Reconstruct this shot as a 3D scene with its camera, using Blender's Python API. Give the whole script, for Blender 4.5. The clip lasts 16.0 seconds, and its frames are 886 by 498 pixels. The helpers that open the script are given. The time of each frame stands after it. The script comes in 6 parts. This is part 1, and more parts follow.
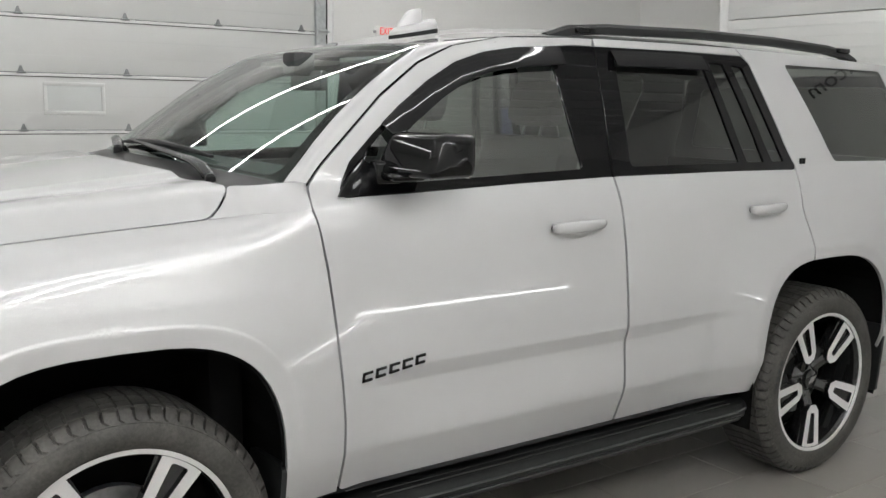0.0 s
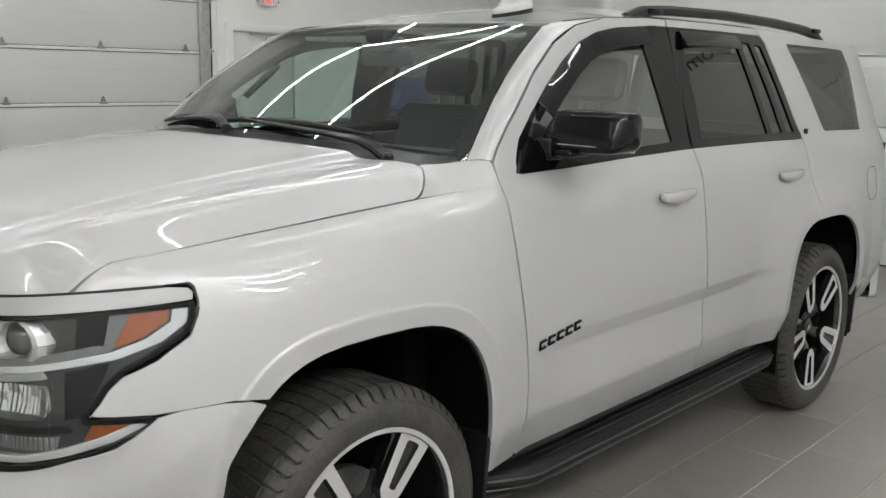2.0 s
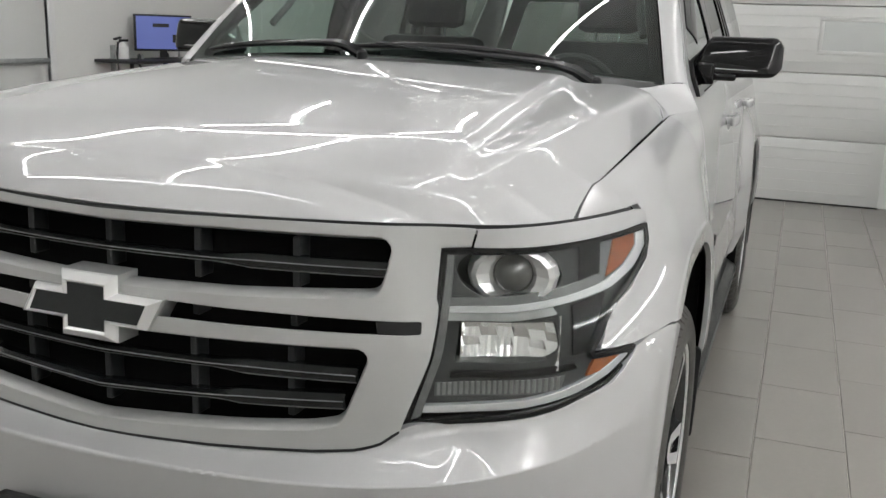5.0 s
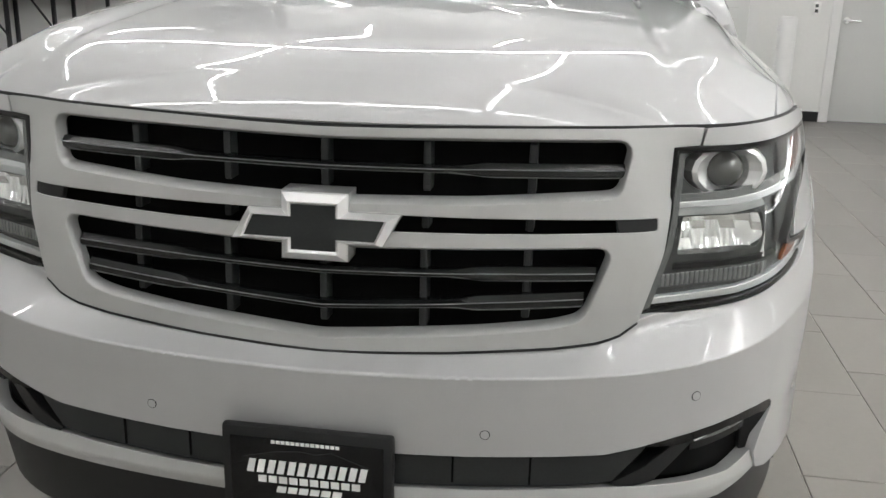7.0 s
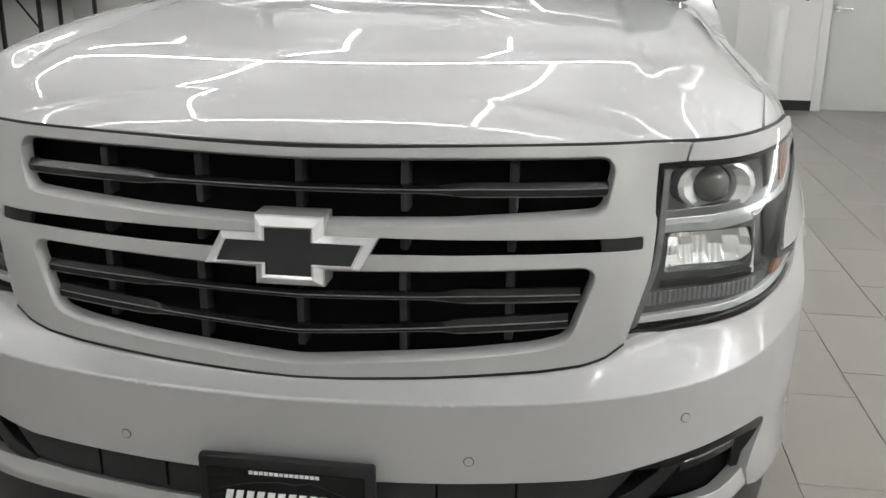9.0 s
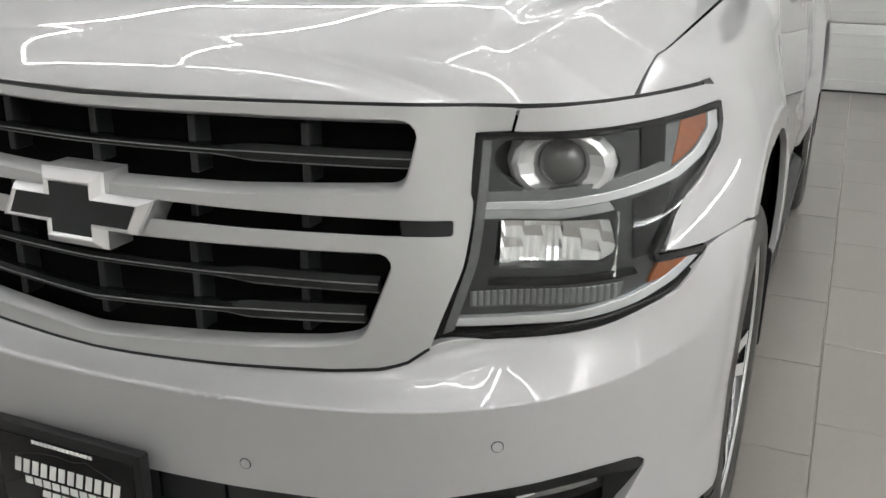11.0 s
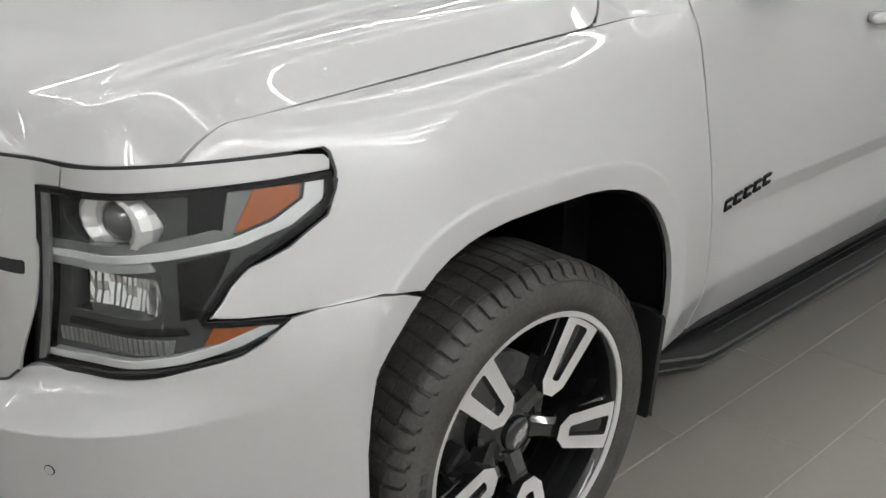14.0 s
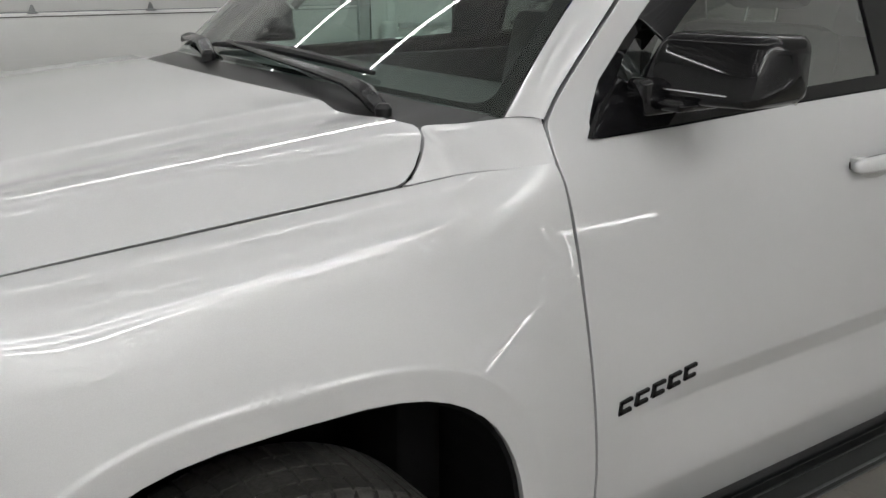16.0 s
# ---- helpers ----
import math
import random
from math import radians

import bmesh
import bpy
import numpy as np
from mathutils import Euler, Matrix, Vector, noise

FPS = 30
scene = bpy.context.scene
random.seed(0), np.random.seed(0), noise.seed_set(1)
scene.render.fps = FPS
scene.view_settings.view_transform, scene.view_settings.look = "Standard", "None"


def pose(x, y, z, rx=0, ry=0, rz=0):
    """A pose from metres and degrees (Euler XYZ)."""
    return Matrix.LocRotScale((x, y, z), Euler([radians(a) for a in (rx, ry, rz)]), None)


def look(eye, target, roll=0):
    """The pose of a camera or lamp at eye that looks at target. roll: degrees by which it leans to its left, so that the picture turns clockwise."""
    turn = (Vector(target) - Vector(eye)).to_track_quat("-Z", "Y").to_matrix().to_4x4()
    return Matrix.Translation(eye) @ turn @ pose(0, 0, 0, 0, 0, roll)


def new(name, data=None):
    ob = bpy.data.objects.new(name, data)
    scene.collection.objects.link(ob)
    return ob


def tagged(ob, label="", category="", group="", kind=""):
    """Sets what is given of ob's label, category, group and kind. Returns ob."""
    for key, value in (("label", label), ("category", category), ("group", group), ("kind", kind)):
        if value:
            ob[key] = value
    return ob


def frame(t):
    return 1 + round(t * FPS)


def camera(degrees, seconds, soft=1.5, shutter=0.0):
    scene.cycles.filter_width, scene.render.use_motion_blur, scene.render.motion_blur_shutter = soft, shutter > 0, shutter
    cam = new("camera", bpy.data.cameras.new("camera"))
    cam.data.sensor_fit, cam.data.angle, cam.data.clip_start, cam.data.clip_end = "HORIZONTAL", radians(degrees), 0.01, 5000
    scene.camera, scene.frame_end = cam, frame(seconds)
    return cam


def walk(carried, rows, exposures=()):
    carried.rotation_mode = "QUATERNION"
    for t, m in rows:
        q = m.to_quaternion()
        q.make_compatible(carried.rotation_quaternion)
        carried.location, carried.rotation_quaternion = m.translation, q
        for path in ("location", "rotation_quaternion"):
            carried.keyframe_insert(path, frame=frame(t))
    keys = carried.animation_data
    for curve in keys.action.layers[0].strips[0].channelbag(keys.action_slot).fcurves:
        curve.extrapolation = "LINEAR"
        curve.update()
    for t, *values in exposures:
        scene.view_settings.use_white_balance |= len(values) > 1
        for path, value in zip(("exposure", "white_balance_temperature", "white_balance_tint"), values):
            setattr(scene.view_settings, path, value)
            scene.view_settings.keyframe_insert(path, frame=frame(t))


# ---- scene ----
cam = camera(50.9, 16.0)
PATH = [
    (0, (-0.61, -3.219, 1.567), (0.525, -1.602, 1.255), 1.0),
    (0.5, (-0.855, -3.096, 1.57), (0.37, -1.547, 1.249), 0.9),
    (1, (-1.065, -2.907, 1.564), (0.25, -1.438, 1.227), 1.0),
    (1.5, (-1.266, -2.727, 1.575), (0.122, -1.332, 1.22), 1.1),
    (2, (-1.501, -2.573, 1.578), (-0.045, -1.253, 1.209), 1.1),
    (2.5, (-1.715, -2.404, 1.57), (-0.193, -1.163, 1.19), 1.1),
    (3, (-1.857, -2.181, 1.539), (-0.266, -1.031, 1.154), 1.2),
    (3.2, (-1.92, -2.088, 1.539), (-0.304, -0.976, 1.148), 1.3),
    (5.3, (-2.324, -1.081, 1.453), (-0.486, -0.458, 0.97), 1.8),
    (5.5, (-2.332, -1.006, 1.445), (-0.489, -0.416, 0.941), 1.6),
    (6, (-2.44, -0.794, 1.437), (-0.574, -0.326, 0.89), 1.6),
    (6.5, (-2.567, -0.613, 1.417), (-0.679, -0.251, 0.866), 1.8),
    (7, (-2.585, -0.479, 1.409), (-0.692, -0.198, 0.83), 1.4),
    (7.5, (-2.556, -0.346, 1.401), (-0.657, -0.136, 0.811), 1.1),
    (8, (-2.545, -0.315, 1.405), (-0.645, -0.143, 0.805), 0.8),
    (8.5, (-2.534, -0.375, 1.441), (-0.635, -0.197, 0.839), 0.5),
    (8.7, (-2.533, -0.424, 1.454), (-0.637, -0.215, 0.854), 0.4),
    (10.8, (-2.11, -1.044, 1.385), (-0.35, -0.357, 0.729), 0.9),
    (11, (-2.075, -1.136, 1.383), (-0.34, -0.389, 0.727), 0.4),
    (11.5, (-1.988, -1.352, 1.375), (-0.332, -0.45, 0.709), -0.2),
    (12, (-1.902, -1.502, 1.352), (-0.303, -0.505, 0.684), -0.1),
    (12.5, (-1.745, -1.697, 1.388), (-0.225, -0.598, 0.695), -0.0),
    (13, (-1.603, -1.873, 1.437), (-0.168, -0.677, 0.724), -0.1),
    (13.5, (-1.475, -2.023, 1.496), (-0.126, -0.743, 0.761), -0.1),
    (14, (-1.301, -2.12, 1.553), (-0.047, -0.755, 0.803), -0.2),
    (14.5, (-1.087, -2.129, 1.576), (0.11, -0.713, 0.825), 0.1),
    (15, (-0.891, -2.155, 1.575), (0.269, -0.683, 0.877), 0.5),
    (15.5, (-0.714, -2.141, 1.562), (0.431, -0.625, 0.938), 0.2),
    (16, (-0.515, -2.123, 1.593), (0.577, -0.552, 1.013), -0.0),
]
walk(cam, [(t, look(eye, target, roll)) for t, eye, target, roll in PATH],
     exposures=[(0, 0.08), (1.5, 0.0), (3, -0.10), (5, 0.04), (6.5, 0.22), (8.5, 0.22), (11, 0.15), (12.5, 0.14), (14, -0.01), (15.5, -0.20), (16, -0.20)])

# ---------------- world, lights, exposure ----------------
world = bpy.data.worlds.new("world")
scene.world = world
world.use_nodes = True
world.node_tree.nodes["Background"].inputs[0].default_value = (0.9, 0.95, 1.0, 1)
world.node_tree.nodes["Background"].inputs[1].default_value = 0.3


# ---------------- materials ----------------
def material(name, color, rough=0.5, metal=0.0, coat=0.0, grain=0.0, grain_scale=40.0, bump=0.0, bump_scale=200.0, emit=0.0, spec=0.5, rough_var=0.0, patches=0.0, patch_scale=1.5, per_piece=0.0):
    m = bpy.data.materials.new(name)
    m.use_nodes = True
    nt = m.node_tree
    p = nt.nodes["Principled BSDF"]
    p.inputs["Base Color"].default_value = (*color, 1)
    p.inputs["Roughness"].default_value = rough
    p.inputs["Metallic"].default_value = metal
    p.inputs["Coat Weight"].default_value = coat
    p.inputs["Coat Roughness"].default_value = 0.02
    p.inputs["Specular IOR Level"].default_value = spec
    if emit:
        p.inputs["Emission Color"].default_value = (*color, 1)
        p.inputs["Emission Strength"].default_value = emit
    if per_piece:                                     # the pattern runs on from piece to piece
        where = nt.nodes.new("ShaderNodeNewGeometry").outputs["Position"]
    else:
        where = nt.nodes.new("ShaderNodeTexCoord").outputs["Object"]
    if grain or patches:
        fac = None
        for amount, scale in ((grain, grain_scale), (patches, patch_scale)):
            if not amount:
                continue
            n = nt.nodes.new("ShaderNodeTexNoise")
            n.inputs["Scale"].default_value = scale
            n.inputs["Detail"].default_value = 4
            nt.links.new(where, n.inputs["Vector"])
            r = nt.nodes.new("ShaderNodeMapRange")
            r.inputs[1].default_value, r.inputs[2].default_value = 0.3, 0.7
            r.inputs[3].default_value, r.inputs[4].default_value = 1 - amount, 1 + amount
            nt.links.new(n.outputs["Fac"], r.inputs[0])
            if fac is None:
                fac = r.outputs[0]
            else:
                mul = nt.nodes.new("ShaderNodeMath")
                mul.operation = "MULTIPLY"
                nt.links.new(fac, mul.inputs[0])
                nt.links.new(r.outputs[0], mul.inputs[1])
                fac = mul.outputs[0]
        if per_piece:
            info = nt.nodes.new("ShaderNodeObjectInfo")
            r = nt.nodes.new("ShaderNodeMapRange")
            r.inputs[3].default_value, r.inputs[4].default_value = 1 - per_piece, 1 + per_piece
            nt.links.new(info.outputs["Random"], r.inputs[0])
            mul = nt.nodes.new("ShaderNodeMath")
            mul.operation = "MULTIPLY"
            nt.links.new(fac, mul.inputs[0])
            nt.links.new(r.outputs[0], mul.inputs[1])
            fac = mul.outputs[0]
        mix = nt.nodes.new("ShaderNodeVectorMath")
        mix.operation = "SCALE"
        mix.inputs[0].default_value = color
        nt.links.new(fac, mix.inputs["Scale"])
        nt.links.new(mix.outputs[0], p.inputs["Base Color"])
    if rough_var:
        n = nt.nodes.new("ShaderNodeTexNoise")
        n.inputs["Scale"].default_value = 6
        n.inputs["Detail"].default_value = 5
        nt.links.new(where, n.inputs["Vector"])
        r = nt.nodes.new("ShaderNodeMapRange")
        r.inputs[1].default_value, r.inputs[2].default_value = 0.3, 0.7
        r.inputs[3].default_value, r.inputs[4].default_value = max(0.02, rough - rough_var), rough + rough_var
        nt.links.new(n.outputs["Fac"], r.inputs[0])
        nt.links.new(r.outputs[0], p.inputs["Roughness"])
    if bump:
        n = nt.nodes.new("ShaderNodeTexNoise")
        n.inputs["Scale"].default_value = bump_scale
        n.inputs["Detail"].default_value = 3
        nt.links.new(where, n.inputs["Vector"])
        b = nt.nodes.new("ShaderNodeBump")
        b.inputs["Strength"].default_value = bump
        b.inputs["Distance"].default_value = 0.002
        nt.links.new(n.outputs["Fac"], b.inputs["Height"])
        nt.links.new(b.outputs[0], p.inputs["Normal"])
    return m


def pane_material(name, tint, ior=1.5, rough=0.0):
    m = bpy.data.materials.new(name)
    m.use_nodes = True
    nt = m.node_tree
    nt.nodes.clear()
    out = nt.nodes.new("ShaderNodeOutputMaterial")
    mix = nt.nodes.new("ShaderNodeMixShader")
    tr = nt.nodes.new("ShaderNodeBsdfTransparent")
    gl = nt.nodes.new("ShaderNodeBsdfGlossy")
    lw = nt.nodes.new("ShaderNodeLayerWeight")
    lw.inputs["Blend"].default_value = 0.5
    pw = nt.nodes.new("ShaderNodeMath")
    pw.operation = "POWER"
    pw.inputs[1].default_value = 5.0
    nt.links.new(lw.outputs["Facing"], pw.inputs[0])
    fr = nt.nodes.new("ShaderNodeMath")
    fr.operation = "MULTIPLY_ADD"
    f0 = ((ior - 1) / (ior + 1)) ** 2
    fr.inputs[1].default_value, fr.inputs[2].default_value = 1 - f0, f0
    nt.links.new(pw.outputs[0], fr.inputs[0])
    tr.inputs[0].default_value = (*tint, 1)
    gl.inputs["Roughness"].default_value = rough
    nt.links.new(fr.outputs[0], mix.inputs[0])
    nt.links.new(tr.outputs[0], mix.inputs[1])
    nt.links.new(gl.outputs[0], mix.inputs[2])
    nt.links.new(mix.outputs[0], out.inputs[0])
    return m


PAINT = material("silver_paint", (0.465, 0.468, 0.47), 0.50, 0.24, 1.0, grain=0.05, grain_scale=900, bump=0.0)
PAINT_FLAT = material("silver_satin", (0.47, 0.475, 0.468), 0.42, 0.4, 0.4, grain=0.03, grain_scale=700)
BLACK_GLOSS = material("gloss_black", (0.004, 0.004, 0.0045), 0.03, spec=0.30)
WHEEL_BLACK = material("wheel_black", (0.012, 0.0125, 0.0125), 0.07, 0.1, 0.8, grain=0.1, grain_scale=150)
BLACK_TRIM = material("black_plastic", (0.010, 0.0105, 0.011), 0.42, spec=0.35, grain=0.15, grain_scale=300, bump=0.25, bump_scale=900)
# Matte black parts, and sheets that paint the shade behind openings and seams
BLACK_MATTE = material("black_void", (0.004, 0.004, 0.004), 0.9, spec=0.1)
GREY_PLASTIC = material("grey_plastic", (0.020, 0.022, 0.0225), 0.45, spec=0.4, grain=0.1, grain_scale=200, bump=0.2, bump_scale=800)
GRILLE_GREY = material("grille_bar_plastic", (0.010, 0.0108, 0.011), 0.20, spec=0.5, grain=0.08, grain_scale=200)
BOARD = material("board_plastic", (0.010, 0.0108, 0.0105), 0.36, spec=0.22, grain=0.15, grain_scale=150, bump=0.15, bump_scale=700)
EDGE_GREY = material("board_edge", (0.055, 0.058, 0.058), 0.3, 0.1, grain=0.1, grain_scale=200)
WIPER_GREY = material("wiper_arm", (0.022, 0.023, 0.024), 0.22, spec=0.6, grain=0.1, grain_scale=200)
REFLECTOR = material("lamp_reflector", (0.86, 0.86, 0.85), 0.14, 0.85, 0.3)
COWL_BLACK = material("cowl_plastic", (0.006, 0.006, 0.0065), 0.32, spec=0.25, grain=0.2, grain_scale=120)
RUBBER = material("tyre_rubber", (0.050, 0.048, 0.0435), 0.55, spec=0.38, grain=0.3, grain_scale=120, bump=0.35, bump_scale=250, patches=0.3, patch_scale=9)
MACHINED = material("machined_aluminium", (0.82, 0.82, 0.82), 0.34, 0.6, 0.5, grain=0.05, grain_scale=250)
CHROME = material("chrome", (0.85, 0.86, 0.87), 0.07, 1.0)
BRIGHT_CHROME = material("bright_chrome", (0.90, 0.90, 0.90), 0.28, 0.7)
CHROME_SOFT = material("satin_chrome", (0.85, 0.86, 0.87), 0.18, 1.0)
AMBER = material("amber_reflector", (0.27, 0.065, 0.010), 0.2, 0.0, 0.6, grain=0.2, grain_scale=120, bump=0.5, bump_scale=350)
LAMP_GREY = material("lamp_bezel", (0.055, 0.058, 0.058), 0.2, 0.3, grain=0.1, grain_scale=120)
LIGHT_BAR = material("light_bar", (0.70, 0.71, 0.72), 0.12, 0.45, 0.8)
CLEAR_GREY = material("clear_lamp_plastic", (0.17, 0.175, 0.175), 0.16, 0.35, 0.8, grain=0.12, grain_scale=90)
LENS_GLASS = pane_material("lamp_lens", (0.93, 0.94, 0.94), 1.45)
GLASS_FRONT = pane_material("green_glass", (0.80, 0.93, 0.87), 3.7)
GLASS_SHIELD = pane_material("windshield_glass", (0.78, 0.95, 0.88), 2.05)
GLASS_DARK = pane_material("privacy_glass", (0.20, 0.215, 0.20), 2.0)
CABIN_DARK = material("cabin_dark", (0.035, 0.036, 0.037), 0.6, grain=0.1, grain_scale=80, bump=0.2, bump_scale=500)
CABIN_GREY = material("cabin_grey", (0.48, 0.48, 0.46), 0.8, grain=0.06, grain_scale=300)
ROTOR = material("brake_rotor", (0.25, 0.25, 0.25), 0.4, 0.8, grain=0.15, grain_scale=60)
WALL_WHITE = material("white_wall", (0.80, 0.80, 0.78), 0.55, grain=0.012, grain_scale=30, patches=0.015, patch_scale=0.7, bump=0.08, bump_scale=300)
DOOR_WHITE = material("white_door_panel", (0.64, 0.645, 0.63), 0.42, grain=0.01, grain_scale=50, patches=0.02, patch_scale=1.0, bump=0.1, bump_scale=150)
TRIM_WHITE = material("white_trim", (0.80, 0.80, 0.79), 0.35, grain=0.01)
# Ribs paler than the panel: their light and shadow contrast put into colour
CEILING_RIB = material("white_ceiling_rib", (0.82, 0.82, 0.81), 0.4, patches=0.02)
CEILING_WHITE = material("white_ceiling_metal", (0.68, 0.68, 0.675), 0.4, patches=0.02)
STEEL = material("galvanised_steel", (0.48, 0.50, 0.50), 0.4, 0.8, grain=0.12, grain_scale=25)
STEEL_DARK = material("dark_steel", (0.20, 0.205, 0.205), 0.35, 0.6, grain=0.12, grain_scale=60)
HINGE_STEEL = material("hinge_steel", (0.26, 0.27, 0.27), 0.45, 0.5, grain=0.12, grain_scale=25)
TILE = material("grey_porcelain_tile", (0.262, 0.247, 0.226), 0.27, grain=0.015, grain_scale=45, patches=0.022, patch_scale=0.55, bump=0.04, bump_scale=160, per_piece=0.035)
GROUT = material("grout", (0.34, 0.315, 0.28), 0.7, grain=0.15, grain_scale=40)
TUBE = material("led_tube", (1.0, 1.0, 1.0), 0.4, emit=24.0)
FILL_TUBE = material("led_tube_side", (1.0, 1.0, 1.0), 0.4, emit=38.0)
TUBE_DOOR_LINE = material("wall_tube", (1.0, 1.0, 1.0), 0.4, emit=15.0)
RED = material("red_letters", (0.75, 0.02, 0.02), 0.4, emit=0.6)
SIGN_WHITE = material("sign_white", (0.85, 0.85, 0.83), 0.4)
BLACK_LETTER = material("black_lettering", (0.01, 0.01, 0.01), 0.4)
SCREEN = material("monitor_screen", (0.10, 0.13, 0.36), 0.3, emit=0.45)
DESK_BLACK = material("bench_black", (0.02, 0.02, 0.022), 0.5, grain=0.2, grain_scale=30)


# ---------------- helpers ----------------
def smoothstep(a, b, v):
    t = np.clip((np.asarray(v, float) - a) / (b - a), 0, 1)
    return t * t * (3 - 2 * t)


def spline(xs, ys):
    xs, ys = np.array(xs, float), np.array(ys, float)
    n, h = len(xs), np.diff(xs)
    a, r = np.eye(n), np.zeros(n)
    for i in range(1, n - 1):
        a[i, i - 1], a[i, i], a[i, i + 1] = h[i - 1], 2 * (h[i - 1] + h[i]), h[i]
        r[i] = 6 * ((ys[i + 1] - ys[i]) / h[i] - (ys[i] - ys[i - 1]) / h[i - 1])
    m = np.linalg.solve(a, r)

    def f(v):
        v = np.clip(np.asarray(v, float), xs[0], xs[-1])
        i = np.clip(np.searchsorted(xs, v) - 1, 0, n - 2)
        p, q, k = xs[i + 1] - v, v - xs[i], h[i]
        return (m[i] * p ** 3 + m[i + 1] * q ** 3) / (6 * k) + (ys[i] / k - m[i] * k / 6) * p + (ys[i + 1] / k - m[i + 1] * k / 6) * q
    return f


def thing(name, label, category, group="", at=(0, 0, 0)):
    ob = new(name)
    ob.location = at
    return tagged(ob, label, category, group)


def mesh_object(name, verts, faces, mat, parent=None, smooth=False, normals=None, label=""):
    me = bpy.data.meshes.new(name)
    me.from_pydata([tuple(map(float, v)) for v in verts], [], [tuple(map(int, f)) for f in faces])
    me.materials.append(mat)
    if smooth or normals is not None:
        me.polygons.foreach_set("use_smooth", [True] * len(me.polygons))
    if normals is not None:
        me.normals_split_custom_set_from_vertices([tuple(map(float, n)) for n in normals])
    me.update()
    ob = new(name, me)
    ob.parent = parent
    if label:
        ob["label"] = label
    return ob


def part(name, bm, mat, parent=None, label="", smooth=False):
    """One bmesh as one mesh object under a thing or part."""
    bmesh.ops.recalc_face_normals(bm, faces=bm.faces)
    me = bpy.data.meshes.new(name)
    bm.to_mesh(me)
    bm.free()
    me.materials.append(mat)
    if smooth:
        me.polygons.foreach_set("use_smooth", [True] * len(me.polygons))
        me.set_sharp_from_angle(angle=radians(35))
    ob = new(name, me)
    ob.parent = parent
    if label:
        ob["label"] = label
    return ob


def box(bm, lo, hi, bevel=0.0, m=None, segments=2):
    """A bevelled box from its low to its high corner, added to bm."""
    lo, hi = Vector(lo), Vector(hi)
    mid, size = (lo + hi) / 2, hi - lo
    r = bmesh.ops.create_cube(bm, size=1.0, matrix=(m or Matrix()) @ Matrix.Translation(mid) @ Matrix.Diagonal((*size, 1)))
    if bevel:
        edges = list({e for v in r["verts"] for e in v.link_edges})
        bmesh.ops.bevel(bm, geom=edges, offset=bevel, segments=segments, profile=0.5, affect="EDGES")
    return bm


def box_part(name, lo, hi, mat, parent=None, bevel=0.004, label="", m=None):
    return part(name, box(bmesh.new(), lo, hi, bevel, m), mat, parent, label, smooth=bevel > 0)


def tube(bm, p, q, r, n=12):
    p, q = Vector(p), Vector(q)
    m = Matrix.Translation((p + q) / 2) @ (q - p).to_track_quat("Z", "Y").to_matrix().to_4x4()
    bmesh.ops.create_cone(bm, cap_ends=True, segments=n, radius1=r, radius2=r, depth=(q - p).length, matrix=m)
    return bm


def pipe(bm, pts, r, n=10):
    """A round bar along a chain of points."""
    pts = [Vector(p) for p in pts]
    rings = []
    for i, p in enumerate(pts):
        d = (pts[min(i + 1, len(pts) - 1)] - pts[max(i - 1, 0)]).normalized()
        q = d.to_track_quat("Z", "Y")
        rr = r[i] if isinstance(r, (list, tuple)) else r
        rings.append([bm.verts.new(p + q @ Vector((rr * math.cos(2 * math.pi * k / n), rr * math.sin(2 * math.pi * k / n), 0))) for k in range(n)])
    for a, b in zip(rings, rings[1:]):
        for k in range(n):
            bm.faces.new((a[k], a[(k + 1) % n], b[(k + 1) % n], b[k]))
    bm.faces.new(rings[0][::-1])
    bm.faces.new(rings[-1])
    return bm


def prism(bm, pts, to3, lo, hi):
    """A plate: the outline pts (a, b), carried into space by to3(a, b, depth), from depth lo to hi."""
    a = [bm.verts.new(to3(u, v, lo)) for u, v in pts]
    b = [bm.verts.new(to3(u, v, hi)) for u, v in pts]
    n = len(pts)
    bm.faces.new(a)
    bm.faces.new(b[::-1])
    for i in range(n):
        bm.faces.new((a[i], b[i], b[(i + 1) % n], a[(i + 1) % n]))
    return bm


def rounded(pts, r=0.02, n=5, keep=()):
    """The closed outline with its corners rounded by about r."""
    pts = [Vector(p) for p in pts]
    out = []
    for i, p in enumerate(pts):
        if i in keep:
            out.append(tuple(p))
            continue
        a, b = pts[i - 1] - p, pts[(i + 1) % len(pts)] - p
        k = min(r, a.length * 0.45, b.length * 0.45)
        s, e = p + a.normalized() * k, p + b.normalized() * k
        for j in range(n + 1):
            t = j / n
            out.append(tuple(s * (1 - t) ** 2 + p * 2 * t * (1 - t) + e * t * t))
    return out


def dense(pts, step):
    out = []
    for i, p in enumerate(pts):
        q = pts[(i + 1) % len(pts)]
        d = math.hypot(q[0] - p[0], q[1] - p[1])
        if d < 1e-6:
            continue
        k = max(1, int(math.ceil(d / step)))
        out += [(p[0] + (q[0] - p[0]) * j / k, p[1] + (q[1] - p[1]) * j / k) for j in range(k)]
    return out


def inside(poly, px, py):
    hit = np.zeros(len(px), bool)
    x, y = np.array([p[0] for p in poly]), np.array([p[1] for p in poly])
    for i in range(len(poly)):
        j = i - 1
        c = (y[i] > py) != (y[j] > py)
        with np.errstate(divide="ignore", invalid="ignore"):
            c &= px < (x[j] - x[i]) * (py - y[i]) / (y[j] - y[i]) + x[i]
        hit ^= c
    return hit


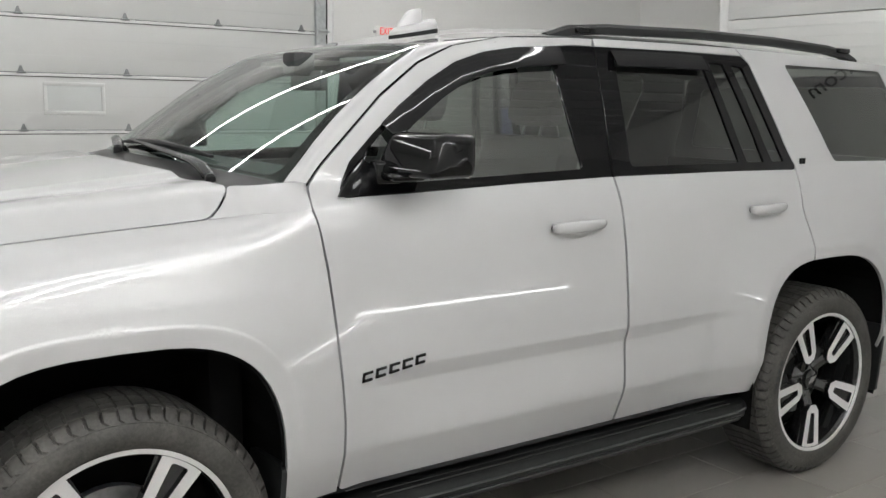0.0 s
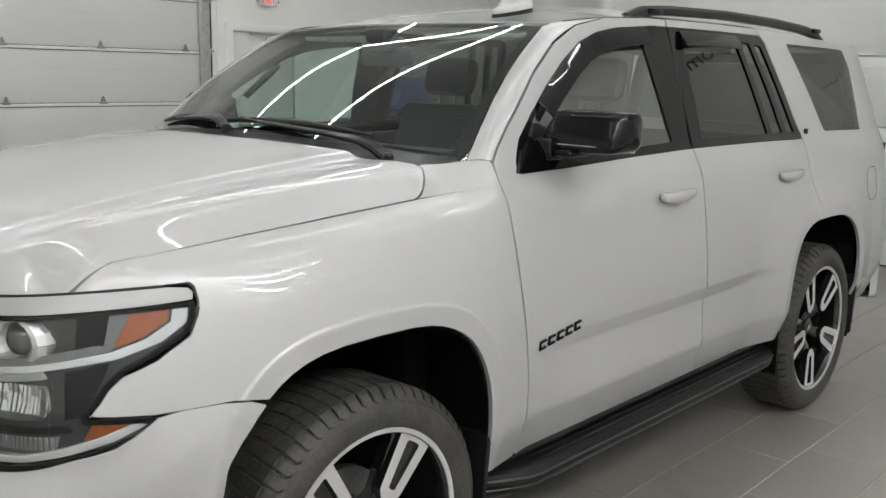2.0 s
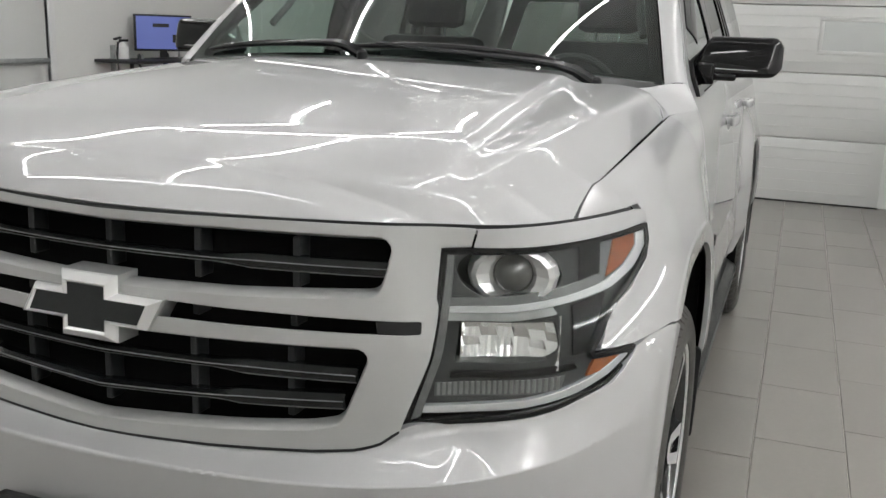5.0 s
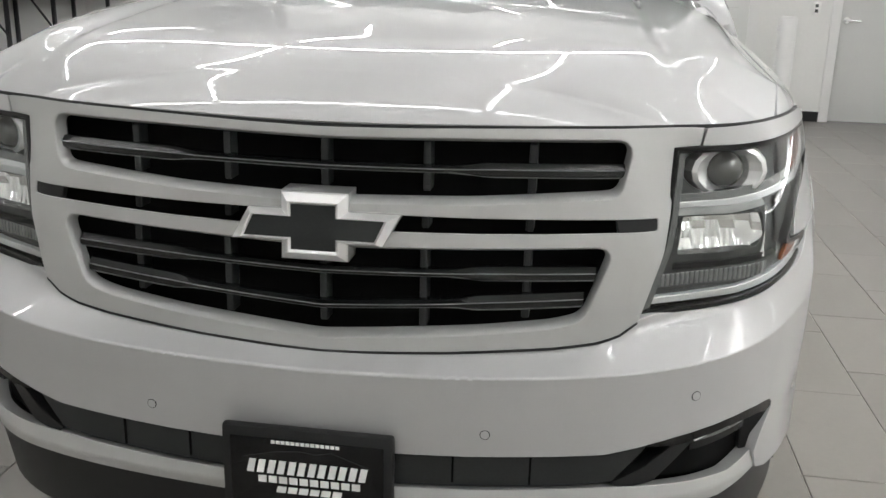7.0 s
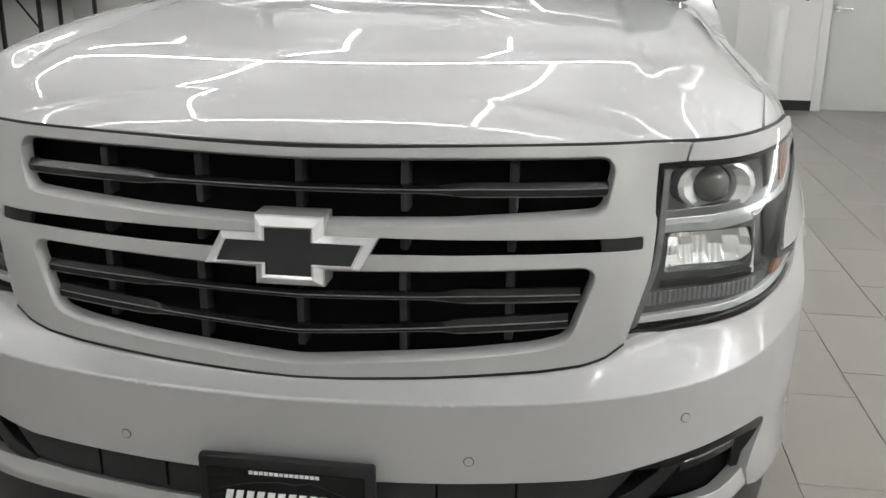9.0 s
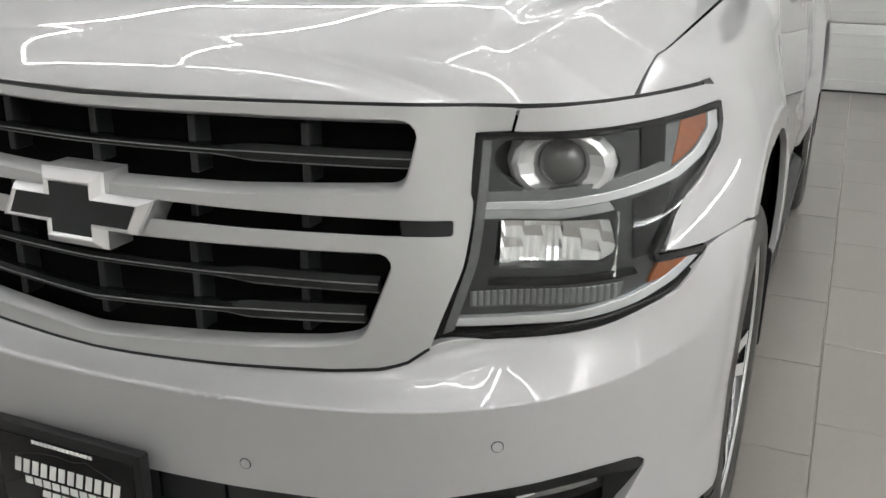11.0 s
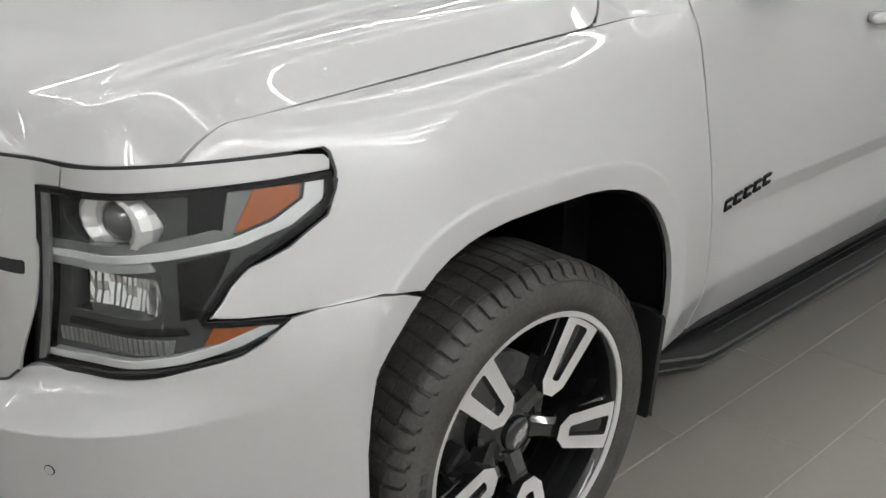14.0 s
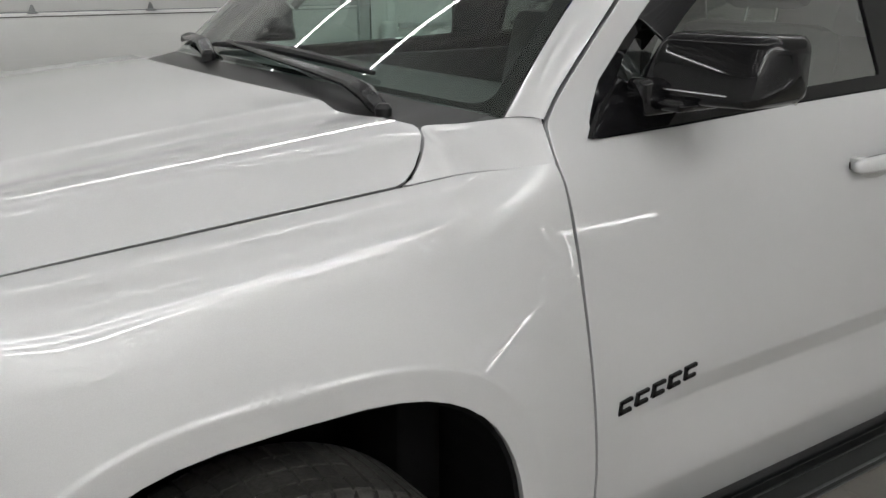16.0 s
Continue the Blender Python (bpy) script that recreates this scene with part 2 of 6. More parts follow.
def inward(poly, d):
    """The closed outline moved inwards by d (outwards: minus)."""
    area = sum(a[0] * b[1] - b[0] * a[1] for a, b in zip(poly, poly[1:] + poly[:1]))
    s = 1 if area > 0 else -1
    out = []
    n = len(poly)
    for i in range(n):
        a, p, b = Vector(poly[i - 1]), Vector(poly[i]), Vector(poly[(i + 1) % n])
        u, v = (p - a), (b - p)
        if u.length < 1e-9 or v.length < 1e-9:
            out.append(tuple(p))
            continue
        u.normalize(), v.normalize()
        nn = Vector((-u.y, u.x)) + Vector((-v.y, v.x))
        if nn.length < 1e-6:
            nn = Vector((-u.y, u.x))
        nn.normalize()
        k = max(0.5, nn.dot(Vector((-u.y, u.x))))
        out.append(tuple(p + nn * (s * d / k)))
    return out


from mathutils.geometry import delaunay_2d_cdt


def skin(name, outline, surf, mat, parent, out, step=0.03, gap=0.0022, rim=0.014, holes=(), offset=0.0, mirror=False, extra=(), label="", name2=None):
    """A curved sheet-metal panel: an outline in the two coordinates of surf(a, b) -> x, y, z, with a rounded edge and a turned-in rim.
    out: a rough outward direction. mirror: the same panel on the other side of the car too."""
    loops = [inward(dense(outline, step), gap)] + [inward(dense(h, step), -gap) for h in holes]
    loops = [dense(l, step * 1.5) for l in loops]
    a0, b0 = np.min(loops[0], 0), np.max(loops[0], 0)
    gx, gy = np.meshgrid(np.arange(a0[0] + step / 2, b0[0], step), np.arange(a0[1] + step / 2, b0[1], step))
    gx, gy = gx.ravel(), gy.ravel()
    if len(extra):
        gx, gy = np.concatenate([gx, [e[0] for e in extra]]), np.concatenate([gy, [e[1] for e in extra]])
    ok = inside(inward(loops[0], 0.3 * step if not len(extra) else 0.003), gx, gy)
    for h in loops[1:]:
        ok &= ~inside(inward(h, -0.3 * step), gx, gy)
    pts, edges = [], []
    for l in loops:
        k = len(pts)
        pts += l
        edges += [(k + i, k + (i + 1) % len(l)) for i in range(len(l))]
    pts += list(zip(gx[ok], gy[ok]))
    co, _, tri, *_ = delaunay_2d_cdt([Vector(p) for p in pts], edges, [], 0, 1e-6)
    co = np.array([tuple(c) for c in co])
    tri = np.array([f for f in tri if len(f) == 3])
    c = co[tri].mean(1)
    keep = inside(loops[0], c[:, 0], c[:, 1])
    for h in loops[1:]:
        keep &= ~inside(h, c[:, 0], c[:, 1])
    tri = tri[keep]

    def at(a, b):
        p = np.stack([np.broadcast_to(np.asarray(v, float), np.shape(a)) for v in surf(a, b)], 1)
        return p

    def frame_at(a, b):
        e = 1e-3
        du, dv = at(a + e, b) - at(a - e, b), at(a, b + e) - at(a, b - e)
        n = np.cross(du, dv)
        n /= np.maximum(np.linalg.norm(n, axis=1), 1e-12)[:, None]
        s = np.sign(n @ np.array(out, float))
        s[s == 0] = 1
        return n * s[:, None]
    p, n = at(co[:, 0], co[:, 1]), frame_at(co[:, 0], co[:, 1])
    p = p + n * offset
    f = np.cross(p[tri[:, 1]] - p[tri[:, 0]], p[tri[:, 2]] - p[tri[:, 0]])
    flip = np.einsum("ij,ij->i", f, n[tri].mean(1)) < 0
    tri[flip] = tri[flip][:, ::-1]
    verts, norms, faces = list(p), list(n), [tuple(t) for t in tri]
    if rim:
        count = {}
        for t in tri:
            for i in range(3):
                count[(t[i], t[(i + 1) % 3])] = 1
        border = [e for e in count if (e[1], e[0]) not in count]
        ids = sorted({i for e in border for i in e})
        aim = {i: np.zeros(3) for i in ids}
        for i, j in border:
            d = p[j] - p[i]
            o = np.cross(d, (n[i] + n[j]))
            o /= max(np.linalg.norm(o), 1e-12)
            aim[i] += o
            aim[j] += o
        rows = []
        for k in range(4):
            rows.append({})
        for i in ids:
            o = aim[i] / max(np.linalg.norm(aim[i]), 1e-12)
            b = p[i] + o * 0.0016 - n[i] * 0.0016
            for k, (q, m) in enumerate(((p[i], n[i]), (b, (n[i] + o) / 1.4142), (b, o), (b - n[i] * rim, o))):
                rows[k][i] = len(verts)
                verts.append(q)
                norms.append(m)
        for i, j in border:
            for k in (0, 2):
                faces.append((rows[k][j], rows[k][i], rows[k + 1][i], rows[k + 1][j]))
    verts, norms = np.array(verts), np.array(norms)
    ob = mesh_object(name, verts, faces, mat, parent, True, norms, label)
    if mirror:
        w = np.array([1, -1, 1])
        twin = mesh_object(name2 or name, verts * w, [t[::-1] for t in faces], mat, parent if mirror is True else mirror, True, norms * w, label)
        return ob, twin
    return ob


# ---------------- the room ----------------
ROOM_X0, ROOM_X1, ROOM_Y0, ROOM_Y1, ROOM_Z = -7.5, 7.3, -5.6, 6.1, 4.3


def slab(name, lo, hi, mat, label, kind="structure"):
    ob = part(name, box(bmesh.new(), lo, hi), mat)
    return tagged(ob, label, name.split("_")[0], kind=kind)


floor = slab("floor", (ROOM_X0 - 0.2, ROOM_Y0 - 0.2, -0.2), (9.4, ROOM_Y1 + 0.2, -0.004), GROUT, "grey porcelain tile floor with thin light grout lines")
slab("ceiling", (ROOM_X0 - 0.2, ROOM_Y0 - 0.2, ROOM_Z), (9.4, ROOM_Y1 + 0.2, ROOM_Z + 0.15), CEILING_WHITE, "white ribbed metal ceiling panels")
rib = bmesh.new()
y = ROOM_Y0 + 0.1
while y < ROOM_Y1:
    box(rib, (ROOM_X0, y, ROOM_Z - 0.018), (9.2, y + 0.035, ROOM_Z + 0.002))
    y += 0.23
ribs = part("ceiling_ribs", rib, CEILING_RIB)
tagged(ribs, "white raised ribs running along the metal ceiling", "ceiling", kind="structure")

# walls with their openings
DOOR_Y = (4.56, 5.48, 2.04)          # service door in the right wall: x from, to, height
GATE = (-0.75, 4.30, 3.1)            # overhead door in the right wall: x from, to, height


def wall_with(name, along, at, lo, hi, openings, label, outwards, thick=0.16):
    """A wall on the plane x = at or y = at, from lo to hi, open where openings (from, to, sill, head) say."""
    bm = bmesh.new()
    cuts = sorted(openings)
    spans, k = [], lo
    for a, b, s, h in cuts:
        spans.append((k, a, 0, ROOM_Z))
        spans.append((a, b, h, ROOM_Z))
        if s > 0:
            spans.append((a, b, 0, s))
        k = b
    spans.append((k, hi, 0, ROOM_Z))
    for a, b, s, h in spans:
        if b - a < 1e-4:
            continue
        p, q = sorted((at, at + outwards * thick))
        box(bm, (p, a, s) if along == "y" else (a, p, s), (q, b, h) if along == "y" else (b, q, h))
    return tagged(part(name, bm, WALL_WHITE), label, "wall", kind="structure")


wall_with("wall_right", "x", ROOM_Y1, ROOM_X0, 9.2, [(GATE[0], GATE[1], 0, GATE[2]), (DOOR_Y[0], DOOR_Y[1], 0, DOOR_Y[2])], "plain white painted shop wall", 1)
wall_with("wall_back", "y", ROOM_X1, ROOM_Y0, 3.05, [(-1.98, 2.85, 0, 3.0), (-3.86, -2.86, 0, 2.05)], "plain white painted back wall", 1)
wall_with("wall_alcove", "y", 9.2, 3.05, ROOM_Y1, [], "white wall behind the work bench", 1)
slab("wall_return", (ROOM_X1, 2.93, 0), (9.2, 3.09, ROOM_Z), WALL_WHITE, "white return wall beside the overhead door")
wall_with("wall_left", "x", ROOM_Y0, ROOM_X0, ROOM_X1, [], "white wall with large black lettering", -1)
wall_with("wall_front", "y", ROOM_X0, ROOM_Y0, ROOM_Y1, [], "plain white front wall", -1)
slab("baseboard", (ROOM_X1 - 0.012, -2.84, 0), (ROOM_X1, -2.0, 0.1), BLACK_TRIM, "dark rubber baseboard")
slab("baseboard_corner", (ROOM_X1 - 0.012, ROOM_Y0, 0), (ROOM_X1, -3.95, 0.1), BLACK_TRIM, "dark rubber baseboard")


def overhead_door(name, label, width, heights, to, hinges, window, strip):
    """A sectional overhead door in the plane of its own a (along) and z; to(a, depth, z) carries it into the room."""
    door = thing(name, label, "garage door")
    z = 0.0
    for h in heights:
        bm = bmesh.new()
        lo, hi = to(0, 0, z + 0.004), to(width, 0.05, z + h - 0.004)
        lo, hi = [min(a, b) for a, b in zip(lo, hi)], [max(a, b) for a, b in zip(lo, hi)]
        box(bm, lo, hi, 0.006)
        k = z + strip
        while k < z + h - 0.03:
            p, q = to(0.1, -0.0008 if hinges else -0.005, k), to(width - 0.1, 0.004, k + (0.006 if hinges else 0.010))
            box(bm, [min(a, b) for a, b in zip(p, q)], [max(a, b) for a, b in zip(p, q)])
            k += strip
        panel = part("panel", bm, DOOR_WHITE, door, smooth=True)
        # rail along the section's upper edge
        if z + h < sum(heights) - 0.1:
            # the dark strip below each rail is the rail's shade, painted in
            for nm, d0, z0, z1, mt in () if not hinges else (("section_rail", -0.008, -0.030, -0.002, TRIM_WHITE), ("section_gap", -0.004, -0.0375, -0.0305, GREY_PLASTIC), ("section_line", -0.003, -0.0015, 0.0015, LAMP_GREY)):
                p, q = to(0, d0, z + h + z0), to(width, 0.002, z + h + z1)
                box_part(nm, [min(a, b) for a, b in zip(p, q)], [max(a, b) for a, b in zip(p, q)], mt, door, 0.002 if nm == "section_rail" else 0)
        for hx in hinges:
            if z + h > sum(heights) - 0.1:
                continue
            def h3(a, b, d, hx=hx, zz=z + h):
                return to(hx + a, -0.006 - d, zz + b)
            hb = prism(bmesh.new(), [(-0.030, -0.010), (0.030, -0.010), (0.024, 0.016), (0.007, 0.062), (-0.007, 0.062), (-0.024, 0.016)], h3, 0.0, 0.008)
            tube(hb, h3(-0.04, 0.0, 0.01), h3(0.04, 0.0, 0.01), 0.009, 8)
            part("hinge", hb, HINGE_STEEL, door)
        z += h
    if window:
        for wa, wb, za, zb in window:
            fr = bmesh.new()
            for a, b, c, d in ((wa - 0.035, wb + 0.035, za - 0.035, za), (wa - 0.035, wb + 0.035, zb, zb + 0.035), (wa - 0.035, wa, za, zb), (wb, wb + 0.035, za, zb)):
                p, q = to(a, -0.012, c), to(b, 0.002, d)
                box(fr, [min(s, t) for s, t in zip(p, q)], [max(s, t) for s, t in zip(p, q)], 0.005)
            f = part("window_frame", fr, DOOR_WHITE, door, smooth=True)
            p, q = to(wa, -0.006, za), to(wb, -0.002, zb)
            box_part("pane", [min(s, t) for s, t in zip(p, q)], [max(s, t) for s, t in zip(p, q)], PANE_FROST, f, 0)
    return door


PANE_FROST = material("frosted_pane", (0.62, 0.64, 0.63), 0.12, 0.0, 0.6, patches=0.05)
SEC = [0.18] + [0.53] * 5 + [0.3]
gate = overhead_door("overhead_door", "white insulated sectional overhead door with steel hinges", GATE[1] - GATE[0], SEC,
                     lambda a, d, z: (GATE[0] + a, ROOM_Y1 + 0.02 + d, z), [0.03, 0.97, 1.93, 2.89, 3.83, 4.77], [(2.17 - 0.02, 2.64, 1.42, 1.655), (0.6, 1.1, 1.42, 1.655)], 0.16)
far_gate = overhead_door("overhead_door", "white ribbed sectional overhead door with a small window", 4.83, [0.60] * 5, lambda a, d, z: (7.0 + d, -1.98 + a, z), [], [(0.11, 0.64, 1.405, 1.665)], 0.10)
# track and jamb of the right overhead door
tr = bmesh.new()
box(tr, (GATE[1] - 0.12, ROOM_Y1 - 0.035, 0), (GATE[1] - 0.005, ROOM_Y1 + 0.015, 3.1), 0.004)
tagged(part("door_track", tr, STEEL), "galvanised vertical track of the overhead door", "door track")
for k in range(6):
    bm = bmesh.new()
    z0 = 0.71 + 0.53 * k - 0.53
    box(bm, (GATE[1] - 0.10, ROOM_Y1 - 0.05, z0 - 0.03), (GATE[1] + 0.0, ROOM_Y1 - 0.036, z0 + 0.03), 0.003)
    tube(bm, (GATE[1] - 0.10, ROOM_Y1 - 0.06, z0), (GATE[1] + 0.02, ROOM_Y1 - 0.06, z0), 0.010, 8)
    tagged(part("track_roller", bm, STEEL), "steel roller bracket on the overhead door track", "roller", "track rollers")
slab("trim_gate", (GATE[1] + 0.0, ROOM_Y1 - 0.02, 0), (GATE[1] + 0.10, ROOM_Y1 + 0.0, 3.2), TRIM_WHITE, "white jamb trim beside the overhead door")
slab("trim_seal", (GATE[1] - 0.004, ROOM_Y1 - 0.03, 0), (GATE[1] + 0.014, ROOM_Y1 - 0.021, 3.1), BLACK_TRIM, "black rubber door seal")
slab("trim_far_gate", (7.04, 2.85, 0), (7.3, 2.98, 3.1), TRIM_WHITE, "white jamb trim beside the overhead door")
slab("trim_far_gate_low", (7.04, -2.08, 0), (7.3, -1.98, 3.1), TRIM_WHITE, "white jamb trim beside the overhead door")
slab("trim_far_head", (7.04, -1.98, 3.0), (7.3, 2.85, 3.1), TRIM_WHITE, "white head trim of the overhead door")
slab("backdrop_gate", (7.06, -1.98, 0), (7.1, 2.85, 3.0), WALL_WHITE, "plain closing behind the overhead door")
sealbar = slab("trim_floor_seal", (6.985, -1.98, 0), (7.0, 2.85, 0.014), BLACK_TRIM, "black rubber floor seal of the overhead door")


def service_door(name, label, to, width, height, lever_at):
    d = thing(name, label, "door", at=(0, 0, 0))
    d["kind"] = "structure"

    def b(nm, a0, a1, d0, d1, z0, z1, mat, parent, bev=0.003):
        p, q = to(a0, d0, z0), to(a1, d1, z1)
        return box_part(nm, [min(s, t) for s, t in zip(p, q)], [max(s, t) for s, t in zip(p, q)], mat, parent, bev)
    leaf = b("door_leaf", 0.045, width - 0.045, 0.02, 0.06, 0.01, height - 0.045, DOOR_WHITE, d)
    for a0, a1, z0, z1 in ((-0.05, 0.04, 0, height + 0.04), (width - 0.04, width + 0.05, 0, height + 0.04), (0.04, width - 0.04, height - 0.04, height + 0.04)):
        b("frame", a0, a1, -0.018, 0.10, z0, z1, TRIM_WHITE, d)
        b("frame_stop", a0 + (0.0 if a0 > 0 else 0.06), a1 - 0.0, -0.006, 0.05, z0, z1 - 0.02, TRIM_WHITE, d, 0.002)
    bm = bmesh.new()
    tube(bm, to(lever_at, 0.02, 1.0), to(lever_at, -0.045, 1.0), 0.012)
    tube(bm, to(lever_at, 0.018, 1.0), to(lever_at, 0.008, 1.0), 0.032, 18)
    s = 1 if lever_at < width / 2 else -1
    pipe(bm, [to(lever_at, -0.04, 1.0), to(lever_at + s * 0.04, -0.045, 1.002), to(lever_at + s * 0.12, -0.04, 1.0)], 0.010)
    part("door_handle", bm, CHROME_SOFT, leaf, smooth=True)
    for z in (0.25, 1.0, 1.8):
        b("hinge", width - 0.05 if s > 0 else 0.035, width - 0.035 if s > 0 else 0.05, 0.004, 0.022, z - 0.05, z + 0.05, STEEL, d)
    return d, b


exit_door, add = service_door("door_1", "white steel service door with a grey closer arm", lambda a, d, z: (DOOR_Y[0] + a, ROOM_Y1 + d, z), 0.92, 2.04, 0.09)
closer = add("door_closer", 0.46, 0.80, -0.06, 0.0, 1.90, 1.955, STEEL, exit_door, 0.008)
add("closer_arm", 0.25, 0.62, -0.035, -0.022, 1.965, 1.985, STEEL, exit_door, 0.003)
add("push_bar", 0.08, 0.84, -0.05, 0.0, 1.0, 1.05, STEEL, exit_door, 0.008)
hall_door, add = service_door("door_2", "white steel door with a satin lever handle", lambda a, d, z: (ROOM_X1 + d, -2.86 - a, z), 1.0, 2.05, 0.10)

# exit sign above the service door
sign = thing("exit_sign", "white exit sign with red letters on the wall", "exit sign")
box_part("housing", (4.93, ROOM_Y1 - 0.05, 2.285), (5.18, ROOM_Y1, 2.405), SIGN_WHITE, sign, 0.006)
for x0, x1 in ((4.90, 4.93), (5.18, 5.21)):
    b = bmesh.new()
    tube(b, (x0, ROOM_Y1 - 0.03, 2.34), (x1, ROOM_Y1 - 0.03, 2.34), 0.014)
    part("lamp_head", b, STEEL, sign)
txt = bpy.data.curves.new("exit_letters", "FONT")
txt.body, txt.size, txt.extrude, txt.align_x, txt.align_y = "EXIT", 0.10, 0.002, "CENTER", "CENTER"
txt.materials.append(RED)
lt = new("letters", txt)
lt.parent = sign
lt.matrix_basis = pose(5.055, ROOM_Y1 - 0.053, 2.345, 90, 0, 0) @ Matrix.Diagonal((0.85, 1.15, 1, 1))


def bollard(x, y, h=1.05):
    ob = thing("bollard", "white painted steel bollard on the tile floor", "bollard", "bollards", (x, y, 0))
    bm = bmesh.new()
    tube(bm, (0, 0, 0), (0, 0, h - 0.02), 0.08, 32)
    part("post", bm, TRIM_WHITE, ob, smooth=True)
    bm = bmesh.new()
    bmesh.ops.create_cone(bm, cap_ends=True, segments=32, radius1=0.083, radius2=0.07, depth=0.03, matrix=Matrix.Translation((0, 0, h - 0.006)))
    part("cap", bm, TRIM_WHITE, ob, smooth=True)


bollard(6.42, -2.24)
bollard(4.44, 5.93, 1.07)

# small things on the walls
sw = thing("door_control", "black push-button door control with a white conduit", "switch")
box_part("control_box", (4.36, ROOM_Y1 - 0.06, 1.28), (4.415, ROOM_Y1 - 0.02, 1.42), BLACK_TRIM, sw, 0.004)
bm = bmesh.new()
tube(bm, (4.388, ROOM_Y1 - 0.03, 1.42), (4.388, ROOM_Y1 - 0.03, 3.6), 0.011)
part("conduit", bm, TRIM_WHITE, sw)
out_ = thing("wall_outlet", "white wall outlet plate", "outlet")
box_part("cover_plate", (ROOM_X1 - 0.01, -2.70, 1.05), (ROOM_X1, -2.62, 1.17), SIGN_WHITE, out_, 0.003)
box_part("socket", (ROOM_X1 - 0.014, -2.675, 1.12), (ROOM_X1 - 0.009, -2.645, 1.15), LAMP_GREY, out_, 0.001)
box_part("socket", (ROOM_X1 - 0.014, -2.675, 1.07), (ROOM_X1 - 0.009, -2.645, 1.10), LAMP_GREY, out_, 0.001)

# work bench with a computer
BX, BY, BZ = 6.1, 5.52, 1.03
bench = thing("work_bench", "black steel work bench against the white wall", "bench")
box_part("top", (BX, BY, BZ - 0.035), (9.0, ROOM_Y1, BZ), DESK_BLACK, bench, 0.004)
for x in (BX + 0.55, BX + 1.45, 8.8):
    for yy in (BY + 0.05, ROOM_Y1 - 0.06):
        box_part("leg", (x, yy, 0), (x + 0.04, yy + 0.04, BZ - 0.036), DESK_BLACK, bench, 0.003)
for x in (BX + 0.1, BX + 1.0):
    b = bmesh.new()
    tube(b, (x, BY + 0.06, BZ - 0.04), (x + 0.45, BY + 0.06, BZ - 0.42), 0.012)
    part("brace", b, DESK_BLACK, bench)
mon = thing("monitor", "black flat computer monitor with a blue screen", "monitor", at=(6.86, 5.75, BZ))
mm = pose(0, 0, 0, 0, 0, -32)
box_part("bezel", (-0.34, -0.02, 0.09), (0.34, 0.02, 0.50), BLACK_TRIM, mon, 0.006, m=mm)
box_part("screen", (-0.32, -0.026, 0.115), (0.32, -0.0205, 0.48), SCREEN, mon, 0, m=mm)
box_part("stand", (-0.04, -0.01, 0.0), (0.04, 0.03, 0.12), BLACK_TRIM, mon, 0.004, m=mm)
box_part("base", (-0.14, -0.09, 0.0), (0.14, 0.09, 0.014), BLACK_TRIM, mon, 0.004, m=mm)
box_part("window_bar", (-0.13, -0.0285, 0.36), (0.06, -0.0265, 0.40), BLACK_LETTER, mon, 0, m=mm)
box_part("window_box", (0.10, -0.0285, 0.19), (0.20, -0.0265, 0.28), BLACK_LETTER, mon, 0, m=mm)
rnd = random.Random(4)
for i in range(15):
    x, w, h = BX + 0.35 + 0.17 * i, rnd.uniform(0.03, 0.08), rnd.uniform(0.05, 0.2)
    if abs(x - 6.86) < 0.1:
        continue
    kind_, mat_ = rnd.choice([("bottle", SIGN_WHITE), ("can", BLACK_TRIM), ("canister", STEEL), ("bottle", LAMP_GREY)])
    b = bmesh.new()
    r = w / 2
    tube(b, (0, 0, 0), (0, 0, h * 0.75), r, 14)
    bmesh.ops.create_cone(b, cap_ends=True, segments=14, radius1=r, radius2=r * 0.4, depth=h * 0.12, matrix=Matrix.Translation((0, 0, h * 0.81)))
    tube(b, (0, 0, h * 0.87), (0, 0, h), r * 0.38, 10)
    o = part(kind_, b, mat_, smooth=True)
    o.location = (x, BY + rnd.uniform(0.12, 0.4), BZ)
    tagged(o, "small shop " + kind_ + " standing on the work bench", kind_, "bench clutter")
ext = thing("fire_extinguisher", "white and black fire extinguisher hanging on the wall", "extinguisher", at=(6.42, 5.98, 0.78))
b = bmesh.new()
tube(b, (0, 0, 0), (0, 0, 0.38), 0.075, 20)
bmesh.ops.create_cone(b, cap_ends=True, segments=20, radius1=0.075, radius2=0.03, depth=0.06, matrix=Matrix.Translation((0, 0, 0.41)))
body = part("cylinder", b, SIGN_WHITE, ext, smooth=True)
b = bmesh.new()
box(b, (-0.03, -0.02, 0.44), (0.09, 0.02, 0.465), 0.004)
box(b, (-0.02, -0.02, 0.47), (0.08, 0.02, 0.49), 0.004, pose(0, 0, 0.0, 0, -12, 0))
part("valve_handle", b, BLACK_TRIM, ext)
part("hose", pipe(bmesh.new(), [(0, 0, 0.45), (-0.09, -0.02, 0.43), (-0.12, -0.03, 0.3), (-0.1, -0.03, 0.08)], 0.012), BLACK_TRIM, ext, smooth=True)
box_part("bracket", (-0.06, 0.06, 0.1), (0.06, 0.12, 0.4), STEEL, ext)
part("band", tube(bmesh.new(), (0, 0, 0.09), (0, 0, 0.11), 0.0765, 20), RED, ext)

